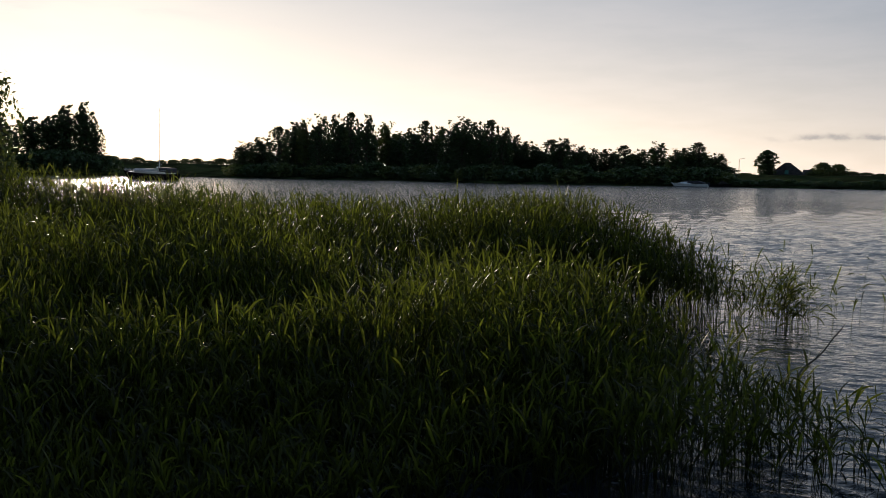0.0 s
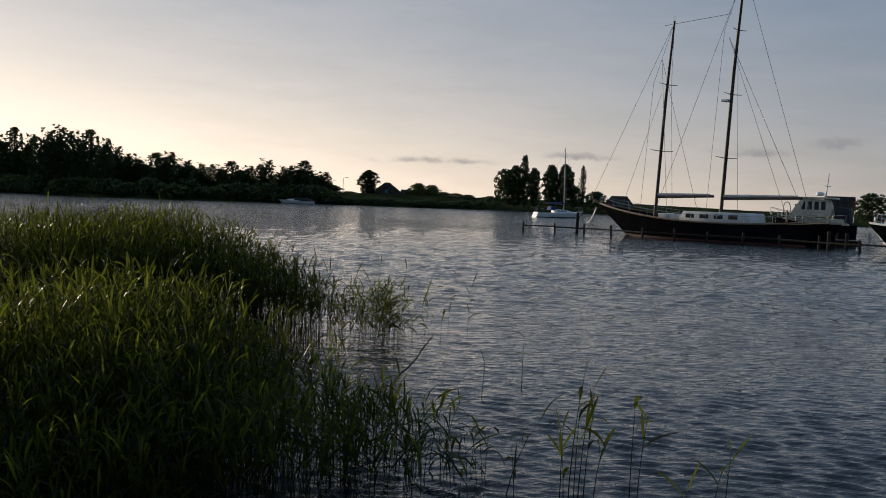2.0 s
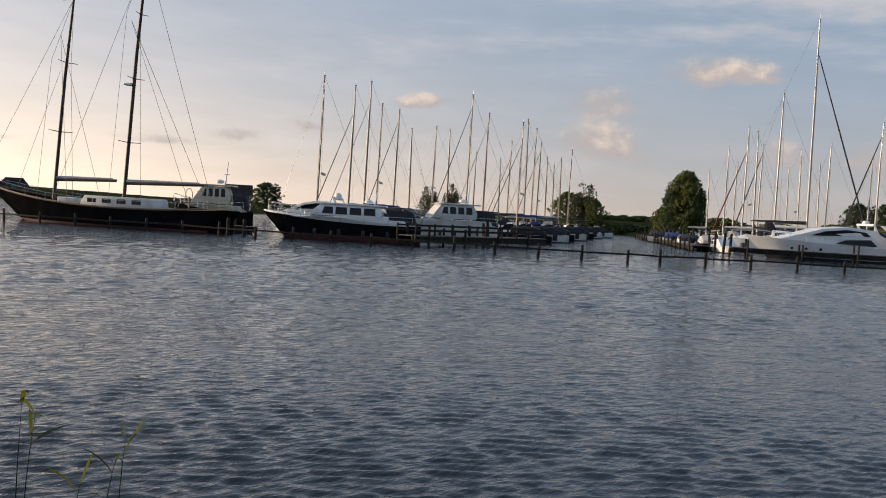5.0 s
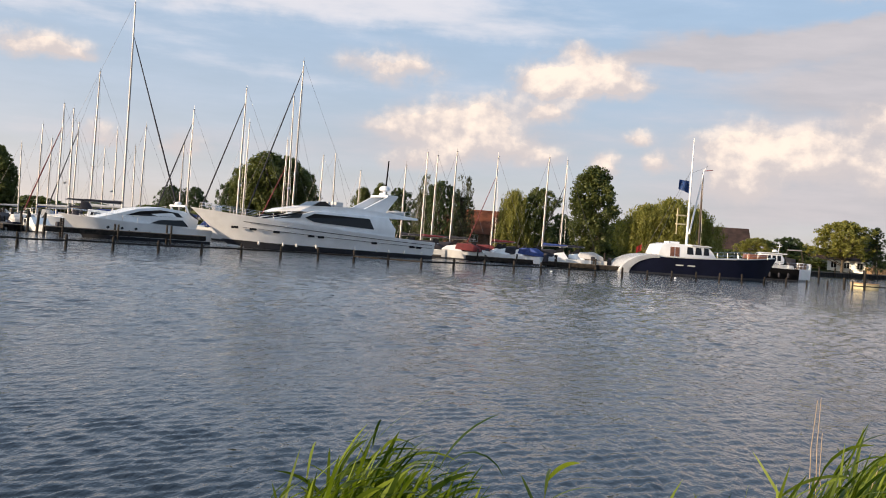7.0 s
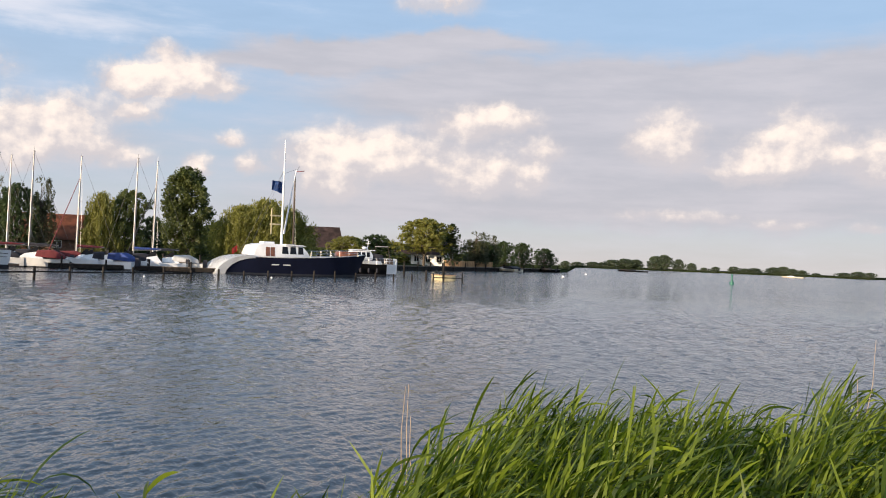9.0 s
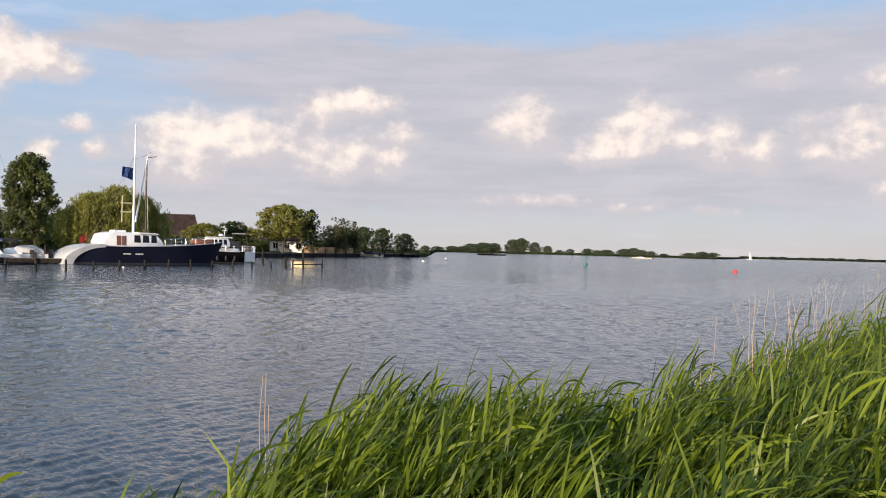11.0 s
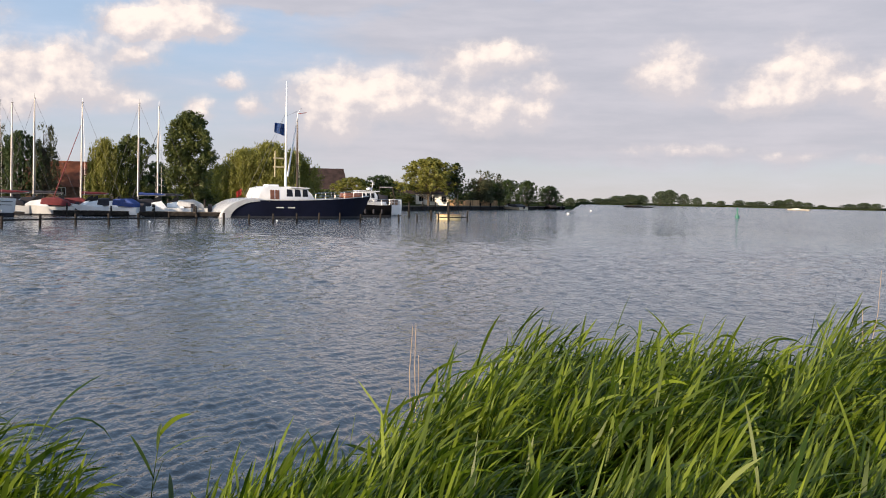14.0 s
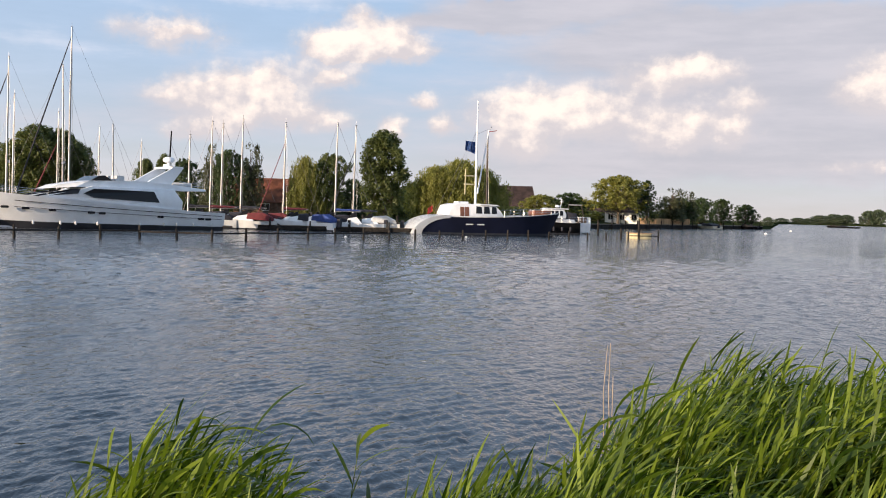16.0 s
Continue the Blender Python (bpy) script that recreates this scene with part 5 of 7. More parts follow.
def big_motor_yacht():
    m, length = berth(79.45, 95.0, 66.15, 87.0)
    ob = thing("motor_yacht", m, "large white motor yacht with dark windows and a flybridge", "motor yacht")
    hl, b = length / 2, 5.6
    args = dict(length=length, beam=b, bow_h=3.15, mid_h=2.2, stern_h=1.55, rake=3.6, stern_w=0.9, fine=2.4, flare=0.42, n=26)
    hull = part("hull", hull_mesh(**args), WHITE, ob, smooth_deg=30)
    part("boot_stripe", hull_mesh(**args, z1=0.2, grow=0.015), ANTIFOUL, hull, "black boot stripe at the waterline", 30)

    def sheer(x):
        s = (x + hl) / length
        return 1.55 * (1 - s) ** 2 + 2 * (4.4 - 1.575 - 0.775) * s * (1 - s) + 3.15 * s * s

    def hull_half(x, up):
        s = (x + hl) / length
        top = b / 2 * (1 - max(0.0, (s - 0.45) / 0.55) ** 2.4) * (0.9 + 0.1 * min(1.0, s / 0.4))
        return top * (1 - 0.42 * (1 - up) * (0.35 + 0.65 * s)) + 0.03

    for z_share, mat, tall in ((0.80, NAVY, 0.045), (0.62, NAVY, 0.035)):
        for s in (-1, 1):
            bm = bmesh.new()
            for i in range(22):
                xa, xb = -hl + 0.3 + i * length * 0.8 / 22, -hl + 0.3 + (i + 1) * length * 0.8 / 22
                za, zb = sheer(xa) * z_share, sheer(xb) * z_share
                vs = [bm.verts.new((x, s * (hull_half(x, z_share) + 0.012), z)) for x, z in ((xa, za), (xb, zb), (xb, zb + tall), (xa, za + tall))]
                bm.faces.new(vs)
            bmesh.ops.remove_doubles(bm, verts=bm.verts, dist=0.002)
            bmesh.ops.solidify(bm, geom=bm.faces[:], thickness=0.02)
            part("hull_stripe", bm, mat, hull)
    for x in (-9.6, -8.9, -5.0, 0.2, 1.1, 4.2, 6.2, 7.7):  # portholes
        for s in (-1, 1):
            bm = bmesh.new()
            z = sheer(x) * 0.6
            plate(bm, [(x - 0.26, z - 0.1), (x + 0.26, z - 0.1), (x + 0.3, z), (x + 0.26, z + 0.1), (x - 0.26, z + 0.1), (x - 0.3, z)], lambda px, pz: hull_half(px, 0.6) + 0.01, s)
            part("porthole", bm, GLASS, hull)

    def half(x, z):
        s = (x + hl) / length
        return (b / 2 - 0.28) * (1 - max(0.0, (s - 0.5) / 0.5) ** 1.9) - 0.09 * (z - 2.2)

    bm = bmesh.new()
    profile(bm, [(-7.0, 1.6), (6.6, 2.35), (4.8, 2.72), (2.4, 3.1), (1.0, 3.62), (-6.3, 3.55), (-7.1, 2.5)], half, 0.06)
    house = part("deckhouse", bm, WHITE, ob, smooth_deg=35)
    for s in (-1, 1):
        bm = bmesh.new()
        plate(bm, [(-4.9, 2.35), (0.9, 2.62), (1.75, 2.95), (0.9, 3.38), (-4.4, 3.3)], half, s, 0.05, 0.02)
        part("window", bm, GLASS, house, "long tinted saloon window")
        bm = bmesh.new()
        plate(bm, [(2.2, 2.92), (6.2, 2.5), (4.9, 2.85), (2.7, 3.28), (2.0, 3.3)], half, s, 0.05, 0.02)
        part("window", bm, GLASS, house, "tinted pilothouse window")
    bm = bmesh.new()
    profile(bm, [(-9.4, 3.48), (2.3, 3.5), (4.6, 3.25), (3.6, 3.62), (1.2, 4.05), (-3.2, 4.2), (-6.6, 3.95), (-9.4, 3.66)], lambda x, z: 2.35 * (1 - max(0.0, (x - 0.5) / 5.2) ** 2) - 0.25 * (z - 3.5), 0.06)
    fly = part("flybridge", bm, WHITE, ob, smooth_deg=35)
    bm = bmesh.new()
    profile(bm, [(-1.0, 4.1), (1.0, 4.05), (0.2, 4.5), (-0.3, 4.55)], lambda x, z: 1.75, 0.02)
    part("windscreen", bm, GLASS, fly)
    for y in (-1.0, 0.2, 1.0):
        bm = bmesh.new()
        box(bm, -2.2, -1.5, y - 0.3, y + 0.3, 4.1, 4.6, 0.05)
        part("seat", bm, CANVAS_PALE, fly)
    bm = bmesh.new()
    for s in (-1, 1):  # raked arch legs
        a = [bm.verts.new((x, s * 1.85, z)) for x, z in ((-6.2, 3.9), (-4.0, 4.1), (-6.4, 5.5), (-7.4, 5.5))]
        c = [bm.verts.new((v.co.x, s * 1.6, v.co.z)) for v in a]
        bm.faces.new(a)
        bm.faces.new(c[::-1])
        for k in range(4):
            bm.faces.new((a[k], c[k], c[(k + 1) % 4], a[(k + 1) % 4]))
    box(bm, -7.4, -6.3, -1.85, 1.85, 5.42, 5.62, 0.04)
    arch = part("radar_arch", bm, WHITE, ob)
    bm = bmesh.new()
    tube(bm, [(-6.6, 0.5, 5.55), (-6.6, 0.5, 6.05)], [0.22, 0.14], 8)
    part("radar_stalk", bm, WHITE, arch, smooth_deg=40)
    radar_dome(arch, -6.6, 0.5, 6.0, 0.52)
    radar_dome(arch, -6.9, -0.7, 5.62, 0.3)
    bm = bmesh.new()
    tube(bm, [(-6.9, 0, 5.6), (-7.05, 0, 8.9)], [0.08, 0.06], 6)
    part("signal_mast", bm, BLACK, arch)
    wires(arch, [((-7.0, 0, 7.8), (-8.0, 0.6, 5.0))], 0.015)
    bm = bmesh.new()
    tube(bm, [(-9.0, -1.3, 4.0), (-7.2, -1.3, 4.02), (-6.8, -0.6, 4.05), (-7.2, 0.1, 4.02), (-9.0, 0.1, 4.0)], 0.24, 8)
    part("tender", bm, CANVAS_PALE, ob, "grey inflatable tender on the upper deck", 50)
    rail_run(ob, [(-9.3, 2.2, 3.66), (-8.0, 2.25, 3.66), (-6.8, 2.2, 3.8)], 0.5)
    pts = [(x, hull_half(x, 1.0) - 0.12, sheer(x)) for x in (4.6, 5.8, 7.0, 8.2, 9.4, 10.4)]
    rail_run(ob, pts, 0.55)
    rail_run(ob, [(x, -y, z) for x, y, z in pts], 0.55)
    bm = bmesh.new()
    box(bm, -hl - 0.9, -hl + 0.1, -b / 2 * 0.82, b / 2 * 0.82, 0.25, 0.42, 0.04)
    part("swim_platform", bm, TEAK, ob)
    bm = bmesh.new()
    box(bm, 8.6, 9.4, -0.25, 0.25, 2.95, 3.4, 0.06)
    part("anchor_winch", bm, CHROME, ob)
    for x in (-10, -8.2, -6.6, -5.4, -3.2, 0.5, 2.3, 3.5, 5.6):
        bm = bmesh.new()
        y = hull_half(x, 0.2) + 0.14
        tube(bm, [(x, y, 0.3), (x, y, 0.36), (x, y, 0.56), (x, y, 0.62)], [0.03, 0.09, 0.09, 0.03], 7)
        part("fender", bm, RUBBER, ob, smooth_deg=50)


def sport_cruiser(m, length, label, canopy=None):
    """A white sports cruiser with a swept coach roof."""
    ob = thing("motor_cruiser", m, label, "motor boat")
    k = length / 12
    b, hl = 3.6 * k, length / 2
    args = dict(length=length, beam=b, bow_h=1.75 * k, mid_h=1.35 * k, stern_h=1.15 * k, rake=1.9 * k, stern_w=0.92, fine=2.6, flare=0.35)
    hull = part("hull", hull_mesh(**args), WHITE, ob, smooth_deg=30)
    part("boot_stripe", hull_mesh(**args, z1=0.17, grow=0.012), ANTIFOUL, hull, smooth_deg=30)
    half = lambda x, z: (b / 2 - 0.2) * (1 - max(0.0, (x + hl) / length - 0.42) ** 1.8 * 2.2) - 0.15 * (z - 1.3 * k)  # noqa: E731
    bm = bmesh.new()
    profile(bm, [(-4.6 * k, 1.1 * k), (3.9 * k, 1.5 * k), (2.2 * k, 1.95 * k), (0.4 * k, 2.5 * k), (-1.6 * k, 2.75 * k), (-3.6 * k, 2.55 * k), (-4.8 * k, 1.9 * k)], half, 0.05)
    house = part("coach_roof", bm, WHITE, ob, smooth_deg=35)
    for s in (-1, 1):
        bm = bmesh.new()
        plate(bm, [(-3.4 * k, 2.05 * k), (1.3 * k, 1.95 * k), (0.2 * k, 2.32 * k), (-1.5 * k, 2.52 * k), (-3.0 * k, 2.38 * k)], half, s, 0.04, 0.015)
        part("window", bm, GLASS, house, "swept tinted side window")
        bm = bmesh.new()
        plate(bm, [(-3.9 * k, 1.3 * k), (-0.6 * k, 1.42 * k), (-1.4 * k, 1.72 * k), (-3.4 * k, 1.82 * k)], half, s, 0.04, 0.015)
        part("window", bm, GLASS, house)
        for x in (0.6, 1.7, 2.8):
            bm = bmesh.new()
            tube(bm, [(x * k, s * (b / 2 * (1.0 - 0.1 * x / 2.8) - 0.1), 0.88 * k), (x * k, s * (b / 2 * (1.0 - 0.1 * x / 2.8) + 0.03), 0.9 * k)], 0.11, 8)
            part("porthole", bm, GLASS, hull)
    if canopy:
        bm = bmesh.new()
        profile(bm, [(-5.4 * k, 1.5 * k), (-3.0 * k, 2.3 * k), (-2.8 * k, 3.0 * k), (-4.6 * k, 3.05 * k), (-5.6 * k, 2.3 * k)], 1.4 * k, 0.08)
        part("canopy", bm, canopy, ob, "dark canvas cockpit canopy", 40)
    else:
        bm = bmesh.new()
        tube(bm, [(-4.2 * k, 1.45 * k, 1.9 * k), (-3.6 * k, 1.4 * k, 3.0 * k), (-3.6 * k, -1.4 * k, 3.0 * k), (-4.2 * k, -1.45 * k, 1.9 * k)], 0.1, 7)
        arch = part("radar_arch", bm, WHITE, ob, smooth_deg=40)
        radar_dome(arch, -3.6 * k, 0, 3.05 * k, 0.3)
    pts = [(x * k, (b / 2) * (1 - max(0.0, (x / 12 + 0.5 - 0.45) / 0.55) ** 2.6) - 0.1, (1.32 + 0.07 * max(0.0, x)) * k) for x in (0.5, 1.7, 2.9, 4.1, 5.2)]
    rail_run(ob, pts, 0.5, bars=1)
    rail_run(ob, [(x, -y, z) for x, y, z in pts], 0.5, bars=1)
    for x in (-4, -2.2, -0.5, 1.2):
        bm = bmesh.new()
        tube(bm, [(x * k, b / 2 + 0.1, 0.25), (x * k, b / 2 + 0.12, 0.35), (x * k, b / 2 + 0.12, 0.7), (x * k, b / 2 + 0.08, 0.8)], [0.05, 0.12, 0.12, 0.04], 7)
        part("fender", bm, CANVAS_DARK if x > -1 else RUBBER, ob, smooth_deg=50)
    return ob


def wheelhouse_yacht(m, length, hull_mat, house_mat, label, roof_z=3.4, aft_deck=True, stripe=ANTIFOUL, mast_h=0.0):
    """A displacement cruiser with a long deckhouse, side windows, rails and a small mast."""
    ob = thing("motor_cruiser", m, label, "motor boat")
    hl, b = length / 2, length * 0.29
    args = dict(length=length, beam=b, bow_h=2.0, mid_h=1.45, stern_h=1.4, rake=1.5, stern_w=0.82, fine=2.3, flare=0.3)
    hull = part("hull", hull_mesh(**args), hull_mat, ob, smooth_deg=30)
    part("boot_stripe", hull_mesh(**args, z1=0.22 if stripe is OXIDE else 0.12, grow=0.012), stripe, hull, smooth_deg=30)
    bm = bmesh.new()
    profile(bm, [(-hl * 0.85, 1.3), (hl * 0.72, 1.5), (hl * 0.62, 1.75), (hl * 0.2, 1.85), (-hl * 0.8, 1.8)], lambda x, z: (b / 2 - 0.3) * (1 - max(0.0, x / hl - 0.1) ** 1.8), 0.05)
    part("trunk_cabin", bm, house_mat, ob, smooth_deg=35)
    x0, x1 = -hl * 0.5, hl * 0.32
    half = lambda x, z: b / 2 - 0.45 - 0.1 * (z - 1.9)  # noqa: E731
    bm = bmesh.new()
    profile(bm, [(x0, 1.9), (x1 + 0.5, 1.95), (x1 + 0.05, 2.45), (x1 - 0.35, roof_z - 0.1), (x0 + 0.2, roof_z - 0.15), (x0 - 0.1, 2.4)], half, 0.05)
    house = part("wheelhouse", bm, house_mat, ob, smooth_deg=35)
    n = 4
    for s in (-1, 1):
        for k in range(n):
            xa = x0 + 0.35 + k * (x1 - x0 - 0.6) / n
            xb = xa + (x1 - x0 - 0.6) / n - 0.16
            bm = bmesh.new()
            plate(bm, [(xa, max(2.06, roof_z - 0.88)), (xb, max(2.06, roof_z - 0.88)), (xb - (0.2 if k == n - 1 else 0), roof_z - 0.3), (xa + 0.03, roof_z - 0.3)], half, s, 0.04, 0.015)
            part("window", bm, GLASS, house)
    bm = bmesh.new()
    profile(bm, [(x0 - 0.35, roof_z - 0.12), (x1 - 0.1, roof_z - 0.1), (x1 - 0.5, roof_z + 0.02), (x0 - 0.3, roof_z)], lambda x, z: b / 2 - 0.42, 0.02)
    part("roof", bm, house_mat, house)
    pts = [(hl * f, max(0.12, (b / 2) * (1 - max(0.0, (f / 2 + 0.5 - 0.45) / 0.55) ** 2.3) - 0.08), 1.45 + 0.5 * max(0.0, f) ** 2) for f in (-0.9, -0.6, -0.3, 0.0, 0.25, 0.5, 0.72, 0.93)]
    rail_run(ob, pts, 0.62)
    rail_run(ob, [(x, -y, z) for x, y, z in pts], 0.62)
    bm = bmesh.new()
    profile(bm, [(-hl * 0.95, 1.5), (-hl * 0.62, 1.6), (-hl * 0.55, 2.7), (-hl * 0.9, 2.55)], lambda x, z: b / 2 - 0.55, 0.08)
    part("canopy", bm, CANVAS_DARK, ob, "dark folded canvas over the aft deck", 40)
    bm = bmesh.new()
    tube(bm, [(x0 + 0.5, 0, roof_z), (x0 + 0.35, 0, roof_z + 1.1 + mast_h)], [0.06, 0.03], 6)
    tube(bm, [(x0 + 0.4, -0.6, roof_z + 0.8), (x0 + 0.4, 0.6, roof_z + 0.8)], 0.025, 5)
    part("signal_mast", bm, WHITE, house)
    radar_dome(house, x0 + 0.9, 0, roof_z + 0.1, 0.3)
    bm = bmesh.new()
    tube(bm, [(-hl + 0.1, 0, 1.4), (-hl - 0.35, 0, 2.7)], 0.022, 5)
    part("flagstaff", bm, TEAK, ob)
    for x in (-0.6, -0.3, 0.0, 0.3):
        bm = bmesh.new()
        y = b / 2 + 0.1
        tube(bm, [(x * hl, y, 0.35), (x * hl, y, 0.45), (x * hl, y, 0.8), (x * hl, y, 0.9)], [0.05, 0.12, 0.12, 0.04], 7)
        part("fender", bm, CANVAS_DARK, ob, smooth_deg=50)
    return ob


def schooner():
    m, length = berth(29.4, 67.0, 17.45, 77.5)
    ob = thing("schooner", m, "black two-masted steel schooner with bare masts and long booms", "sailing ship")
    hl, b = length / 2, 4.4
    args = dict(length=length, beam=b, bow_h=2.35, mid_h=1.3, stern_h=1.5, rake=3.0, stern_w=0.7, fine=2.0, flare=0.25, stern_rake=-0.8, n=24)
    hull = part("hull", hull_mesh(**args), BLACK, ob, smooth_deg=30)
    part("boot_stripe", hull_mesh(**args, z1=0.09, grow=0.012), OXIDE, hull, "dark red antifouling at the waterline", 30)
    sheer = lambda x: 1.5 * (0.5 - x / length) ** 2 + 2 * (2.6 - 1.175 - 0.75) * (0.5 + x / length) * (0.5 - x / length) + 2.35 * (0.5 + x / length) ** 2  # noqa: E731
    half = lambda x: max(0.1, b / 2 * (1 - max(0.0, (x / length + 0.5 - 0.45) / 0.55) ** 2.0) * (0.7 + 0.3 * min(1.0, (x / length + 0.5) / 0.4)))  # noqa: E731
    xs = [-hl + 0.2 + (length - 0.5) * i / 18 for i in range(19)]
    for s in (-1, 1):
        bm = bmesh.new()
        tube(bm, [(x, s * half(x), sheer(x) + 0.05) for x in xs], 0.07, 6)
        part("cap_rail", bm, TEAK, ob, smooth_deg=50)
        rail_run(ob, [(x, s * half(x), sheer(x)) for x in xs[::2]], 0.55, 0.014, bars=1)
    bm = bmesh.new()
    tube(bm, [(hl - 0.6, 0, 2.3), (hl + 0.8, 0, 2.75)], [0.1, 0.06], 7)
    part("bowsprit", bm, DARKMAST, ob)
    bm = bmesh.new()
    tube(bm, [(hl - 0.3, 0.5, 2.0), (hl + 0.2, 0.55, 1.0), (hl + 0.5, 0.55, 0.75)], 0.05, 6)
    tube(bm, [(hl + 0.5, 0.3, 0.85), (hl + 0.45, 0.8, 0.7)], 0.05, 6)
    part("anchor", bm, STEEL, ob)
    fx, mx = hl - length * 0.30, hl - length * 0.605
    mast_parts(ob, fx, 1.5, 15.6, 0.12, DARKMAST, 2, 2.1, (hl + 0.7, 0, 2.7), None, 0.016, rake=0.95)
    mast_parts(ob, mx, 1.4, 18.4, 0.125, DARKMAST, 3, 2.1, (fx, 0, 2.0), (-hl + 0.4, 0, 1.7), 0.016, rake=1.0)
    wires(ob, [((hl - 2.4, 0, 2.2), (fx - 0.1, 0, 10.5)), ((fx - 0.1, 0, 15.4), (mx - 0.1, 0, 15.6)), ((-hl + 1.4, 1.2, 1.6), (mx, 0, 14.0)), ((-hl + 1.4, -1.2, 1.6), (mx, 0, 14.0)), ((fx - 2.5, 1.9, 1.5), (fx, 0, 13.0)), ((fx - 2.5, -1.9, 1.5), (fx, 0, 13.0))], 0.016)
    for x, xe in ((fx, fx - length * 0.27), (mx, mx - length * 0.33)):
        bm = bmesh.new()
        tube(bm, [(x - 0.15, 0, 2.95), (xe, 0, 3.1)], 0.1, 8)
        boom = part("boom", bm, DARKMAST, ob, smooth_deg=50)
        bm = bmesh.new()
        tube(bm, [(x - 0.2, 0, 3.12), (x - 2.0, 0, 3.16), (xe + 0.3, 0, 3.2)], [0.11, 0.1, 0.07], 8)
        part("furled_sail", bm, CANVAS_PALE, boom, smooth_deg=50)
    bm = bmesh.new()
    box(bm, mx - 0.35, mx + 0.2, -0.35, 0.35, 9.6, 9.75, 0.03)
    part("radar_scanner", bm, WHITE, ob)
    bm = bmesh.new()
    profile(bm, [(mx - 2.8, 1.2), (mx + 2.6, 1.3), (mx + 2.2, 2.0), (mx - 2.6, 2.0)], 1.3, 0.06)
    house = part("deckhouse", bm, GREYWHITE, ob, smooth_deg=40)
    for s in (-1, 1):
        for k in range(4):
            xa = mx - 2.2 + k * 1.15
            bm = bmesh.new()
            plate(bm, [(xa, 1.55), (xa + 0.7, 1.55), (xa + 0.7, 1.85), (xa, 1.85)], 1.3, s)
            part("window", bm, GLASS, house)
    bm = bmesh.new()
    profile(bm, [(fx - 2.0, 1.3), (fx - 0.8, 1.4), (fx - 0.8, 1.8), (fx - 2.0, 1.75)], 0.7, 0.05)
    part("hatch", bm, GREYWHITE, ob, smooth_deg=40)
    bm = bmesh.new()
    tube(bm, [(-hl + 2.2, 0, 1.5), (-hl + 2.2, 0, 2.3)], 0.06, 6)
    tube(bm, [(-hl + 2.2 + 0.02, 0.45 * math.cos(a), 2.4 + 0.45 * math.sin(a)) for a in [2 * math.pi * i / 12 for i in range(13)]], 0.025, 5)
    part("steering_wheel", bm, VARNISH, ob)


